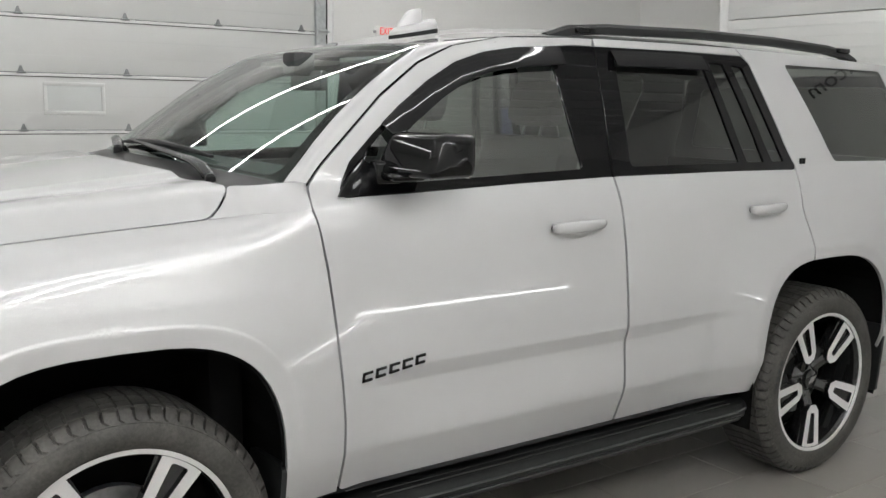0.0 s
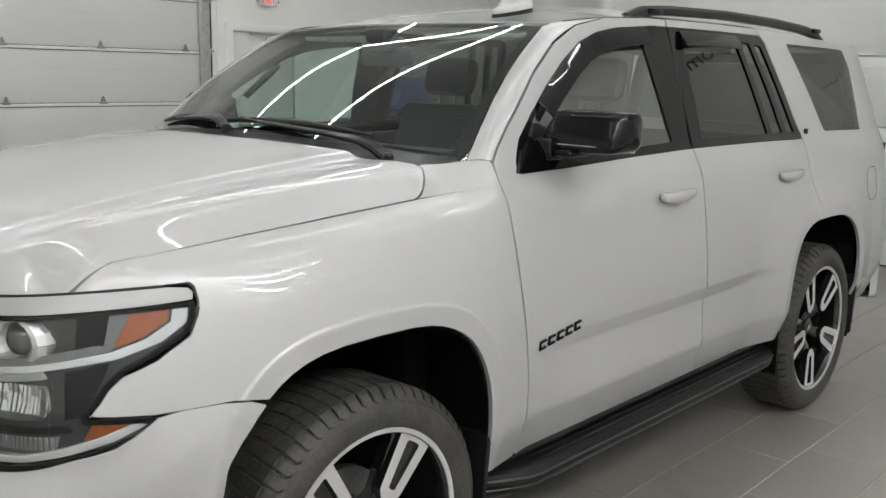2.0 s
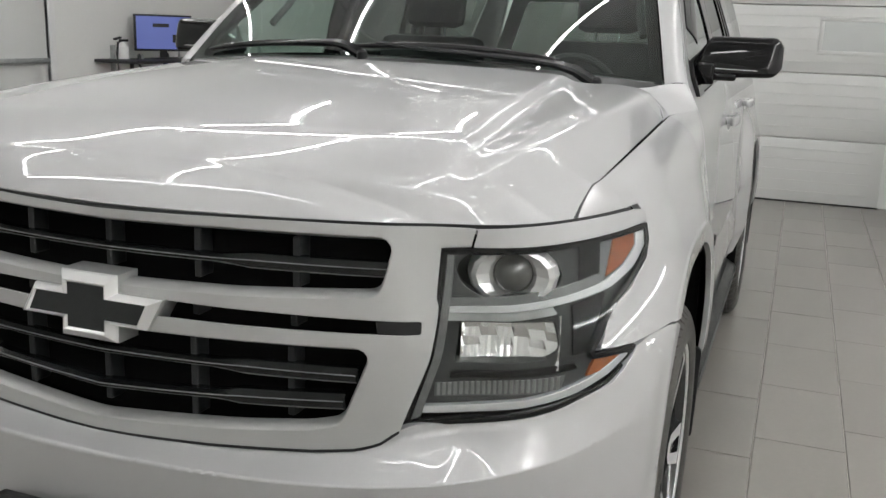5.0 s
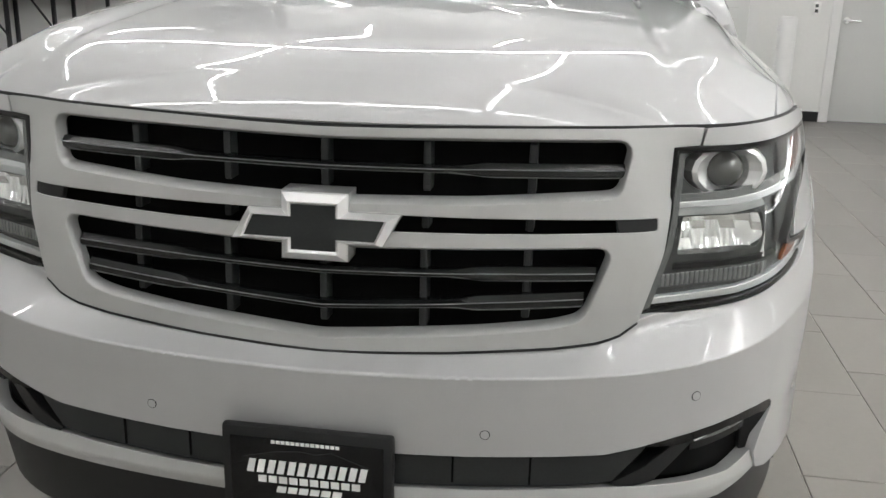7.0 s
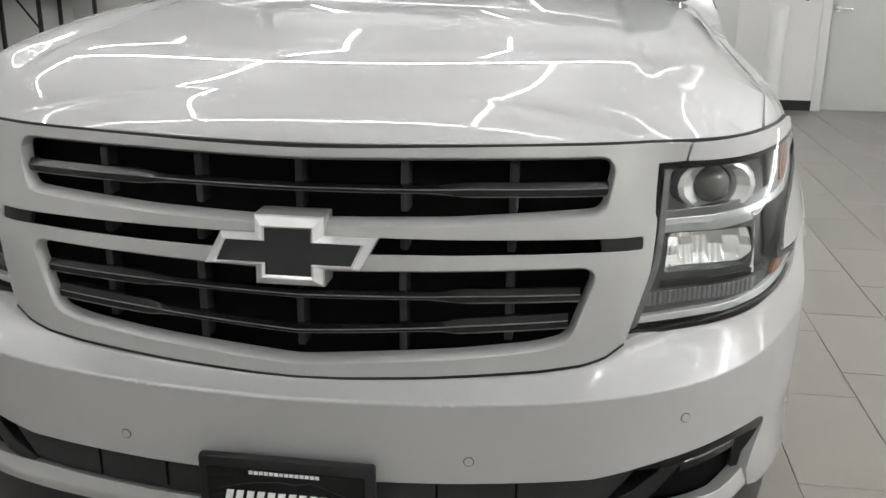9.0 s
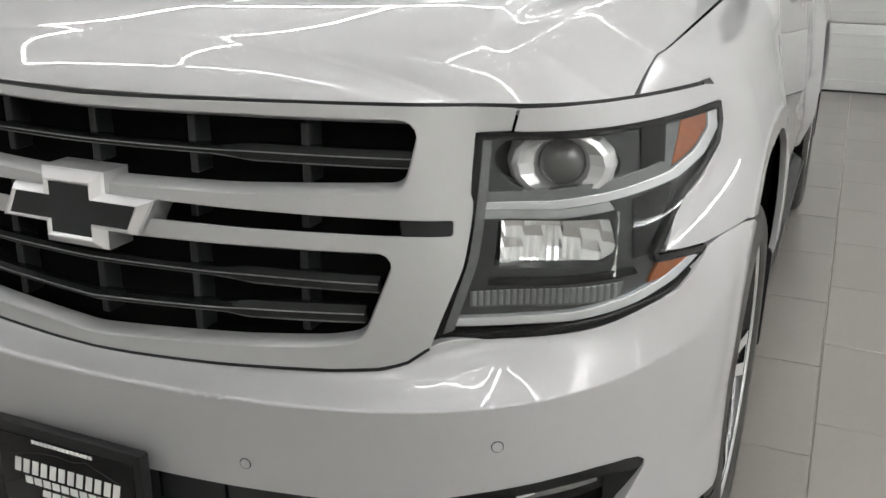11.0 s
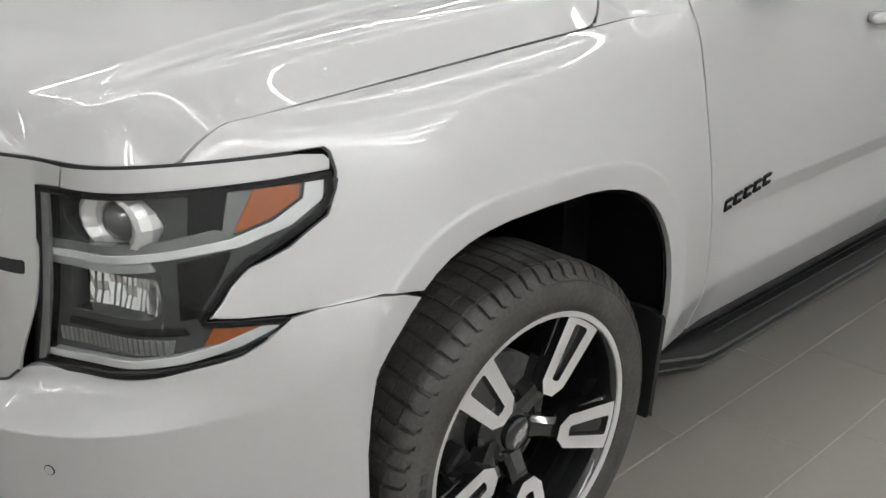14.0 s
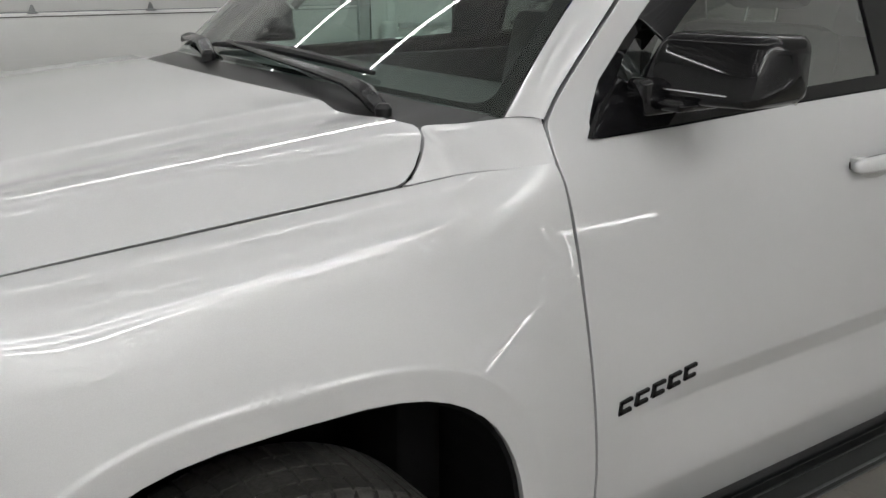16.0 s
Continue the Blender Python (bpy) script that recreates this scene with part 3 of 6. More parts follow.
# large black lettering on the left wall, as plain bars
lett = thing("wall_lettering", "large black wall lettering above the cars", "lettering")
for i in range(13):
    x = 0.3 + 0.42 * i
    box_part("letter_bar", (x, ROOM_Y0 + 0.001, 2.55), (x + 0.09, ROOM_Y0 + 0.012, 2.95), BLACK_LETTER, lett, 0)
    box_part("letter_bar", (x + 0.09, ROOM_Y0 + 0.001, 2.85 if i % 2 else 2.55), (x + 0.28, ROOM_Y0 + 0.012, 2.95 if i % 2 else 2.65), BLACK_LETTER, lett, 0)
    if i % 3:
        box_part("letter_bar", (x + 0.20, ROOM_Y0 + 0.001, 2.651), (x + 0.28, ROOM_Y0 + 0.012, 2.849), BLACK_LETTER, lett, 0)

# lettering high on the back wall: plain bars, and its last readable characters
sign_line = thing("back_wall_lettering", "black lettering high on the back wall", "lettering")
for i in range(9):
    y = 2.4 - 0.44 * i
    for k, (z0, z1) in enumerate(((3.22, 3.30), (3.44, 3.52))):
        box_part("letter_bar", (ROOM_X1 - 0.012, y - 0.30, z0), (ROOM_X1 - 0.001, y, z1), BLACK_LETTER, sign_line, 0)
    box_part("letter_bar", (ROOM_X1 - 0.012, y - 0.08, 3.301), (ROOM_X1 - 0.001, y, 3.439), BLACK_LETTER, sign_line, 0)
com = bpy.data.curves.new("com_letters", "FONT")
com.body, com.size, com.extrude = ".com", 0.27, 0.004
com.materials.append(BLACK_LETTER)
com_ob = new("com_letters", com)
com_ob.matrix_basis = Matrix(((0, 0, -1, ROOM_X1 - 0.008), (-1, 0, 0, -2.42), (0, 1, 0, 3.46), (0, 0, 0, 1)))
com_ob.parent = sign_line

# ---------------- LED tube lamps under the ceiling, with added fill rows ---
LAMP_Z = 4.16


def tube_line(y, x0, x1, n, along="x", glow=TUBE):
    for i in range(n):
        a, b = x0 + (x1 - x0) * i / n + 0.006, x0 + (x1 - x0) * (i + 1) / n - 0.006
        lamp = thing("tube_lamp", "lit white LED tube lamp hung under the ceiling", "lamp", "LED tubes", ((a + b) / 2, y, LAMP_Z) if along == "x" else (y, (a + b) / 2, LAMP_Z))
        h = (b - a) / 2
        m = Matrix() if along == "x" else pose(0, 0, 0, 0, 0, 90)
        bm = bmesh.new()
        bmesh.ops.create_cone(bm, cap_ends=True, segments=10, radius1=0.019, radius2=0.019, depth=2 * h, matrix=m @ pose(0, 0, 0, 0, 90, 0))
        part("tube", bm, glow, lamp, "glowing white tube")
        box_part("rail", (-h, -0.03, 0.018), (h, 0.03, 0.05), TRIM_WHITE, lamp, 0.004, m=m)
        for u in (-h * 0.8, h * 0.8):
            part("hanger", tube(bmesh.new(), m @ Vector((u, 0, 0.05)), m @ Vector((u, 0, ROOM_Z - LAMP_Z)), 0.006, 6), STEEL, lamp)


LINES = (-2.4, -0.45, 1.85, 3.85)
for y in LINES:
    tube_line(y, -1.2, 3.4, 3)
# Fill rows added out of view to brighten the car's near side
for y in (-5.3, -4.8, -4.3):
    tube_line(y, -6.6, 3.2, 6, glow=FILL_TUBE)
for y in LINES:
    tube_line(y, -6.8, -3.4, 2)
# Glowing tubes added low by the wall, only to reflect as a line in the doors
for i in range(4):
    a, b = -1.0 + 1.65 * i + 0.006, 0.65 + 1.65 * i - 0.006
    lamp = thing("wall_tube_lamp", "lit white LED tube lamp fixed low along the wall", "lamp", "LED wall tubes", ((a + b) / 2, ROOM_Y0 + 0.05, 0.70))
    bm = bmesh.new()
    bmesh.ops.create_cone(bm, cap_ends=True, segments=10, radius1=0.017, radius2=0.017, depth=b - a, matrix=pose(0, 0, 0, 0, 90, 0))
    part("tube", bm, TUBE_DOOR_LINE, lamp, "glowing white tube")
    box_part("rail", (-(b - a) / 2, -0.05, -0.03), ((b - a) / 2, -0.017, 0.03), TRIM_WHITE, lamp, 0.004)
# More added fill rows, placed to brighten the back wall without window reflections
for y in (0.2, 1.85, 3.85):
    tube_line(y, 4.1, 6.9, 2)
for x in (3.45, -1.25):
    for a, b in zip(LINES, LINES[1:]):
        tube_line(x, a + 0.04, b - 0.04, 1, "y")


# ---------------- the car's surfaces ----------------
# x: back from the front axle, y: minus is the driver's side, z: up. All in metres.
BASE = spline([0.30, 0.40, 0.46, 0.52, 0.552, 0.566, 0.582, 0.62, 0.76, 0.82, 1.0, 1.15, 1.22, 1.28, 1.33, 1.45, 1.60, 1.75, 1.85],
              [0.886, 0.922, 0.9435, 0.9655, 0.9768, 0.9812, 0.9838, 0.9865, 0.989, 0.987, 0.972, 0.954, 0.941, 0.918, 0.893, 0.853, 0.803, 0.747, 0.708])
ARCH_A, ARCH_B, ARCH_Z, ARCH_N = 0.43, 0.455, 0.50, 3.2
WHEEL_X = (0.0, 2.946)
REAR_ARCH = 2.93


def flare(x, z, cx):
    r = ((np.abs(x - cx) / ARCH_A) ** ARCH_N + (np.maximum(z - ARCH_Z, 0) / ARCH_B) ** ARCH_N) ** (1 / ARCH_N)
    total = 0
    for k in (-0.012, -0.006, 0.0, 0.006, 0.012):
        t = r + k
        total = total + np.where(t < 1.115, 0.9 + 0.1 * np.clip((t - 1) / 0.115, 0, 1), np.clip(1 - (t - 1.115) / 0.56, 0, 1) ** 1.35)
    bead = 0.0
    if cx == 0.0:
        bead = 0.0024 * smoothstep(1.132, 1.112, r) * (1 - smoothstep(0.34, 0.43, x)) * smoothstep(0.80, 0.89, z)
    return 0.008 * total + bead


def half_width(x, z):
    """How far the body side stands from the car's middle."""
    x, z = np.asarray(x, float), np.asarray(z, float)
    band = smoothstep(0.60, 0.95, x) * (1 - smoothstep(2.05, 2.45, x))
    low_edge = 0.748 + 0.02 * smoothstep(1.9, 2.4, x)
    step_in = sum(np.clip((0.797 + k - z) / (0.797 - low_edge), 0, 1) for k in (-0.004, -0.002, 0, 0.002, 0.004)) / 5
    groove = step_in * (1 - smoothstep(low_edge, 0.56, z))
    low = 1 - smoothstep(1.05, 1.25, z)
    return BASE(z) - 0.016 * band * groove + low * (flare(x, z, 0.0) + flare(x, z, REAR_ARCH)) - (0.27 + 0.26 * smoothstep(0.78, 1.14, z)) * np.maximum(0, -0.25 - x) ** 2 - 0.22 * np.maximum(0, x - 3.5) ** 2


def side(x, z):
    return x, -half_width(x, z), z


def fender_top(x):
    """Height of the seam between fender and hood."""
    x = np.asarray(x, float)
    return 1.198 + 0.0603 * (x + 0.593) - 0.053 * np.clip((-0.593 - x) / 0.092, 0, 1.3) ** 1.5


def fender_inner(x):
    return 0.864 - 0.012 * smoothstep(-0.55, -0.7, x)


RISE = 0.125
CREASE_T = 0.5
CREASE_X = [-0.75, -0.60, -0.45, -0.195, 0.05, 0.265, 0.6]
CREASE_Y = spline(CREASE_X, [0.872, 0.906, 0.929, 0.944, 0.945, 0.942, 0.940])
CREASE_D = spline(CREASE_X, [0.042, 0.040, 0.039, 0.039, 0.040, 0.041, 0.043])
DOME = spline([-0.85, -0.70, -0.50, -0.20, 0.10, 0.36], [0.628, 0.618, 0.602, 0.590, 0.583, 0.580])
CREST = spline([-0.82, -0.70, -0.60, -0.40, -0.20, 0.05, 0.36], [0.650, 0.690, 0.730, 0.772, 0.789, 0.797, 0.801])


def fender(x, v):
    """The fender: upright side below, shoulder above, and behind the hood the rise to the windshield's foot."""
    x, v = np.asarray(x, float), np.asarray(v, float)
    zt = fender_top(x)
    zs = zt - RISE
    t = np.clip((v - zs) / RISE, 0, 1)
    # upright below the shoulder's crease, sloping to the hood above it
    soft = 0.24
    k = CREASE_T
    top = (t - k + np.sqrt((t - k) ** 2 + soft ** 2)) / 2 - (-k + np.sqrt(k * k + soft ** 2)) / 2 * (1 - t)
    top = top / ((1 - k + np.sqrt((1 - k) ** 2 + soft ** 2)) / 2)
    low = (t - top * (1 - k)) / k
    yi = fender_inner(x)
    yo = half_width(x, zs)
    yc = np.minimum(CREASE_Y(x), yo - 0.008)
    zc = zt - CREASE_D(x)
    y = np.where(v > zs, yo + (yc - yo) * low + (yi - yc) * top, half_width(x, np.minimum(v, zs)))
    z = np.where(v > zs, zs + (zc - zs) * low + (zt - zc) * (top + 0.35 * top * (1 - top)), v)
    over = np.maximum(0, v - zt)
    w = over - 0.02 * (1 - np.exp(-over / 0.02))
    # towards the door the top runs out into the body side
    b = smoothstep(0.38, 0.555, x) * (v > zs)
    y = y * (1 - b) + half_width(x, z) * b
    b = smoothstep(0.50, 0.556, x)
    y = y - ((over - w) * 0.9 + (1.4 - 1.05 * smoothstep(0.40, 0.50, x)) * w) * (1 - b) - b * (half_width(x, zt) - half_width(x, zt + w))
    return x, -y, np.where(v > zt, zt + w, z)


def fender_v(x, z):
    zs = float(fender_top(x)) - RISE
    if z <= zs:
        return z
    lo, hi = zs, zs + RISE
    for _ in range(40):
        mid = (lo + hi) / 2
        lo, hi = (mid, hi) if float(fender(x, mid)[2]) < z else (lo, mid)
    return lo


def nose(y):
    """The front's plan: x at the width y."""
    return -1.026 + 0.18 * y ** 2 + 0.495 * (y / 1.03) ** 8


def lean(z):
    return 0.055 * (np.maximum(0, np.asarray(z, float) - 0.9) / 0.24) ** 1.2


_y = np.linspace(0, 1.06, 9000)
_s = np.concatenate([[0], np.cumsum(np.hypot(np.diff(_y), np.diff(nose(_y))))])


def s_of(y):
    return math.copysign(float(np.interp(abs(y), _y, _s)), y)


def y_of(s):
    return np.sign(s) * np.interp(np.abs(s), _s, _y)


def front(setback):
    """A surface across the nose, in (s along the plan, z); setback(y, z): how far it lies behind the plan."""
    def f(s, z):
        yp = y_of(s)
        w = np.abs(yp)
        l = np.where(w > 0.02, np.sign(yp) * np.minimum(lean(z), w), 0)
        return nose(w) + setback(w, z), yp - l * smoothstep(0.0, 0.35, w), z
    return f


def grille_back(y, z):
    return 0.062 + 0.03 * np.maximum(0, (z - 0.8) / 0.35)


def lamp_back(y, z):
    return 0.095 * (1 - smoothstep(0.68, 0.95, y)) + 0 * z


BUMPER_TOP = spline([0, 0.25, 0.45, 0.54, 0.575, 0.615, 0.68, 0.76, 0.85, 0.91, 0.945, 0.965, 0.98, 1.0, 1.03, 1.05],
                    [0.692, 0.702, 0.7185, 0.732, 0.751, 0.774, 0.776, 0.784, 0.802, 0.824, 0.852, 0.8885, 0.8945, 0.8965, 0.892, 0.883])


BUMPER_SHELF = spline([0, 0.3, 0.45, 0.5, 0.54, 0.58, 0.64, 0.75, 0.9, 1.05], [0.0118, 0.019, 0.0275, 0.033, 0.041, 0.053, 0.068, 0.0742, 0.092, 0.105])
BUMPER_BEND = spline([0, 0.3, 0.5, 0.62, 0.75, 0.9, 1.05], [0.678, 0.683, 0.690, 0.698, 0.709, 0.728, 0.775])


def bumper_back(y, z):
    edge = smoothstep(0.58, 0.70, y)
    amp = grille_back(y, 0.75) * (1 - edge) + lamp_back(y, 0.8) * edge + 0.012
    shelf = sum(BUMPER_SHELF(np.abs(y + d)) for d in (-0.06, -0.04, -0.02, 0.0, 0.02, 0.04, 0.06)) / 7
    up = 1 - (1 - np.clip((z - BUMPER_BEND(y)) / shelf, 0, 1)) ** 1.45
    corner = 0.022 * smoothstep(0.80, 0.97, y) * (1 - up)
    return amp * up + 0.005 * up * (1 - edge) - 0.012 - corner + 0.10 * np.maximum(0, BUMPER_BEND(y) - z) * (1 - smoothstep(0.9, 1.0, y))


def bumper_skin(s, z):
    """The bumper: across the nose, and at its ends flush with the fenders and their wheel lips."""
    x, y, z = front(bumper_back)(s, z)
    b = smoothstep(-0.72, -0.50, x)
    r = ((np.abs(x) / ARCH_A) ** ARCH_N + (np.maximum(z - ARCH_Z, 0) / ARCH_B) ** ARCH_N) ** (1 / ARCH_N)
    bend = 0.722 + 0.10 * smoothstep(-0.75, -0.42, x)
    bulge = 0.012 * smoothstep(1.13, 1.34, r) * (1 - np.clip((z - bend) / (0.89 - bend), 0, 1)) * smoothstep(0.50, 0.60, z)
    return x, np.sign(y) * (np.abs(y) * (1 - b) + (half_width(x, np.maximum(z, 0.60)) + bulge) * b), z


def hood_edge(y):
    y = np.minimum(np.abs(np.asarray(y, float)), 0.9)
    w = y + 0.055 * smoothstep(0, 0.35, y)
    return nose(w) + np.where(w < 0.74, 0.0, 0) + 0.0905 + (lamp_back(w, 1.14) - 0.095) * smoothstep(0.6, 0.75, w)


_slope = spline([0, 0.025, 0.05, 0.08, 0.12, 0.17, 0.30, 0.60, 1.0, 1.5], [48, 45, 40, 27, 15.5, 10.2, 8.6, 7.7, 6.2, 4.6])
_d = np.linspace(0, 1.5, 601)
_rise = np.concatenate([[0], np.cumsum(np.tan(np.radians(_slope((_d[1:] + _d[:-1]) / 2))) * np.diff(_d))])
HOOD_RISE = spline(_d[::6], _rise[::6])


def hood_lip(w):
    """Height of the hood's front edge."""
    return 1.1290 + 0.0085 * smoothstep(0.0, 0.64, w)


def hood_top(x, w):
    """The hood's upper face: a raised dome with a shallow trough on each side of it."""
    d = np.maximum(0.0, x - hood_edge(np.minimum(w, 0.80)))
    d = d + 0.085 * smoothstep(0.63, 0.73, w) * smoothstep(0.04, 0.26, d)
    z = hood_lip(w) + 0.0085 * smoothstep(0, 0.3, d) + HOOD_RISE(d) - 0.052 * np.clip(x + 0.62, 0, 1) * (w / 0.8) ** 2
    dome = DOME(x)
    return z + 0.013 * (1 - smoothstep(dome - 0.012, dome + 0.036, w)) * smoothstep(0.06, 0.30, d)


def hood(x, y):
    """Upper face, and outside the crest a steep face down to the fender's seam."""
    x, y = np.asarray(x, float), np.asarray(y, float)
    w = np.abs(y)
    z = hood_top(x, w)
    crest = CREST(x)
    foot = fender_top(x) - 0.002
    back = smoothstep(0.27, 0.335, x)
    run = np.maximum((0.866 - w) / (0.866 - crest), -0.1)
    face = foot + (hood_top(x, crest) + 0.006 - foot) * (run + 0.10 * run * (run - 1)) + 0.012 * back
    soft = 0.015 + 0.012 * smoothstep(-0.60, -0.72, x)
    return x, y, (z + face - np.sqrt((z - face) ** 2 + soft ** 2)) / 2


ROOF_Z = spline([1.0, 1.1, 1.4, 1.76, 2.5, 3.3, 3.7, 4.0], [1.738, 1.752, 1.784, 1.797, 1.803, 1.785, 1.765, 1.735])
ROOF_CROWN = spline([1.0, 1.1, 1.4, 1.8, 2.5, 3.9], [0.012, 0.016, 0.048, 0.072, 0.078, 0.06])
ROOF_Y = spline([1.0, 1.15, 1.4, 1.76, 2.5, 3.5, 4.0], [0.672, 0.700, 0.722, 0.724, 0.722, 0.71, 0.66])


def roof(x, q):
    return x, q * ROOF_Y(x), ROOF_Z(x) + ROOF_CROWN(x) * (1 - np.abs(q) ** 2.4)


def shield(q, w):
    bx, by, bz = 0.515 - 0.19 * (1 - q ** 2), 0.826 * q, 1.334 + 0.045 * (1 - q ** 2)
    tx, ty, tz = 1.068 + 0.03 * (1 - q ** 2), 0.674 * q, 1.745 + 0.022 * (1 - q ** 2)
    k = 0.034 * np.sin(np.pi * np.clip(w, -0.1, 1.1))
    return bx + (tx - bx) * w - 0.55 * k, by + (ty - by) * w, bz + (tz - bz) * w + 0.8 * k


# ---------------- the car's panels ----------------
suv = thing("suv", "silver full-size SUV parked on the tile floor", "car")
OUT_SIDE, OUT_FRONT, OUT_UP = (0, -1, 0.02), (-1, -0.2, 0.05), (0, 0, 1)


def arch(cx, x0, x1, n=26):
    """Points of a wheel opening's edge from x0 to x1, over the top."""
    out = []
    for i in range(n + 1):
        t = math.pi * (1 - i / n)
        c, s = math.cos(t), math.sin(t)
        x = cx + ARCH_A * math.copysign(abs(c) ** (2 / ARCH_N), c)
        z = ARCH_Z + ARCH_B * abs(s) ** (2 / ARCH_N)
        if x0 <= x <= x1:
            out.append((x, z))
    return out


HOOD_CORNER = [(0.287, 0.8615), (0.312, 0.852), (0.336, 0.834), (0.354, 0.811), (0.364, 0.788), (0.366, 0.768)]


def hood_rear(y):
    return 0.22 + 0.145 * (np.minimum(np.abs(y), 0.77) / 0.77) ** 2.6


hood_outline = [(float(hood_edge(y)) + 0.0035, y) for y in np.linspace(-0.845, 0.845, 61)]
hood_outline += [(x, float(fender_inner(x))) for x in np.linspace(-0.62, 0.265, 12)] + HOOD_CORNER
hood_outline += [(float(hood_rear(y)), y) for y in np.linspace(0.745, -0.745, 25)]
hood_outline += [(x, -y) for x, y in HOOD_CORNER[::-1]] + [(x, -float(fender_inner(x))) for x in np.linspace(0.265, -0.62, 12)]
extra = [(float(hood_edge(y)) + d, y) for d in (0.0055, 0.0085) for y in np.linspace(-0.83, 0.83, 180)]
bonnet = skin("hood", hood_outline, hood, PAINT, suv, OUT_UP, 0.0105, 0.0026, extra=extra, label="glossy silver hood with raised centre")

# black copy just below the hood, painted as the shade seen through its seams
skin("hood_liner", hood_outline, hood, BLACK_MATTE, suv, OUT_UP, 0.06, 0.0, 0, offset=-0.014)

seam_a = [(0.622, 0.44), (0.622, 0.668), (0.604, 0.904), (0.588, 1.10), (0.568, 1.227), (0.556, 1.28), (0.558, 1.325)]
f_out = [(-0.69, 0.907), (-0.64, 0.899), (-0.575, 0.893), (-0.50, 0.894), (-0.415, 0.896), (-0.350, 0.884)]
f_out += arch(0.0, -0.342, 0.4299) + [(0.432, 0.50), (0.435, 0.445)] + seam_a[:5] + [(0.558, float(fender_top(0.558)))]
f_out += [(x, float(fender_top(x))) for x in np.linspace(0.553, -0.68, 56)]
f_out += [(x, fender_v(x, 1.1436)) for x in np.linspace(-0.672, -0.475, 30)] + [(-0.463, fender_v(-0.463, 1.1435)), (-0.456, fender_v(-0.456, 1.136)), (-0.454, fender_v(-0.454, 1.108)), (-0.462, fender_v(-0.462, 1.080)), (-0.482, 1.043), (-0.524, 1.019), (-0.550, 1.002), (-0.589, 0.987), (-0.618, 0.978), (-0.648, 0.954), (-0.667, 0.930), (-0.688, 0.911)]
f_extra = [(x, float(fender_top(x)) - d) for d in (0.004, 0.010, 0.022, 0.036, 0.046, 0.053, 0.058, 0.0625, 0.067, 0.072, 0.079, 0.09, 0.105, 0.12, 0.135) for x in np.linspace(-0.66, 0.54, 220)]
f_extra += [(r * ARCH_A * math.copysign(abs(math.cos(t)) ** (2 / ARCH_N), math.cos(t)), ARCH_Z + r * ARCH_B * math.sin(t) ** (2 / ARCH_N)) for r in (1.095, 1.106, 1.110, 1.114, 1.118, 1.122, 1.126, 1.130, 1.136, 1.150) for t in np.linspace(0.15, 2.6, 200)]
f_extra += [(x, 1.0 + k - 0.075 * max(0, (0.6 - x) / 0.18) ** 1.3) for k in (-0.010, -0.006, -0.003, 0, 0.003, 0.006, 0.010) for x in np.linspace(0.43, 0.6, 40)]
for nm, mt, off, gp in (("fender", PAINT, 0, 0.0040), ("fender_liner", BLACK_MATTE, -0.016, -0.006)):
    skin(nm, f_out, fender, mt, suv, (0, -1, 0.4), 0.017, gp, 0.014 if off == 0 else 0, offset=off, mirror=True, extra=f_extra if off == 0 else ())

# the fender's shelf behind the hood's corner, up to the windshield's foot
SHELF_IN = [(x + 0.0065, y + 0.002, float(hood(x, y)[2]) - 0.002) for x, y in HOOD_CORNER] + [(0.44, 0.797, 1.328), (0.510, 0.829, 1.335), (0.540, 0.869, 1.341), (0.557, 0.894, 1.336)]
SHELF_AT = [0.0, 0.10, 0.20, 0.30, 0.37, 0.43, 0.65, 0.85, 0.95, 1.0]


def corner_shelf(a, b):
    s, w = np.asarray(a, float) / 0.27, np.asarray(b, float) / 0.07
    ox, oy, oz = fender(0.287 + 0.270 * s, fender_top(0.287 + 0.270 * s))
    ix, iy, iz = (sum(np.interp(np.clip(s + d, 0, 1), SHELF_AT, [p[k] for p in SHELF_IN]) for d in (-0.06, -0.03, 0, 0.03, 0.06)) / 5 for k in range(3))
    k = 0.006 * np.sin(np.pi * np.clip(w, 0, 1)) * np.sin(np.pi * np.clip(s, 0, 1))
    return ox + (ix - ox) * w, oy + (-iy - oy) * w, oz + (iz - oz) * w + k


shelf_out = [(0.0, 0.0), (0.27, 0.0), (0.27, 0.07), (0.0, 0.07)]
skin("fender_shelf", shelf_out, corner_shelf, PAINT, suv, (0, -0.6, 1), 0.01, 0.0, 0.012, mirror=True)

# doors
ARCH_SIDE = ARCH_Z + ARCH_B * (1 - ((REAR_ARCH - 2.803) / ARCH_A) ** ARCH_N) ** (1 / ARCH_N)
top_seam = [(0.565, 1.335), (0.60, 1.372), (0.66, 1.425), (0.845, 1.583), (1.00, 1.685), (1.15, 1.748), (1.35, 1.785), (1.66, 1.800), (1.772, 1.801)]
win_line = [(1.766, 1.772), (1.662, 1.771), (1.375, 1.747), (1.24, 1.722), (1.132, 1.686), (1.01, 1.62), (0.892, 1.543), (0.79, 1.465), (0.707, 1.393), (0.676, 1.346), (0.663, 1.323), (0.6605, 1.309), (0.664, 1.300), (0.674, 1.2965)]
seam_b = [(1.740, 1.31), (1.744, 1.21), (1.752, 1.05), (1.756, 0.79), (1.754, 0.56), (1.752, 0.44)]
front_door_out = top_seam + win_line + [(0.9, 1.300), (1.3, 1.313), (1.738, 1.322)] + seam_b + [(0.66, 0.425), (0.627, 0.45)] + [(x + 0.003, z) for x, z in seam_a[1:]]
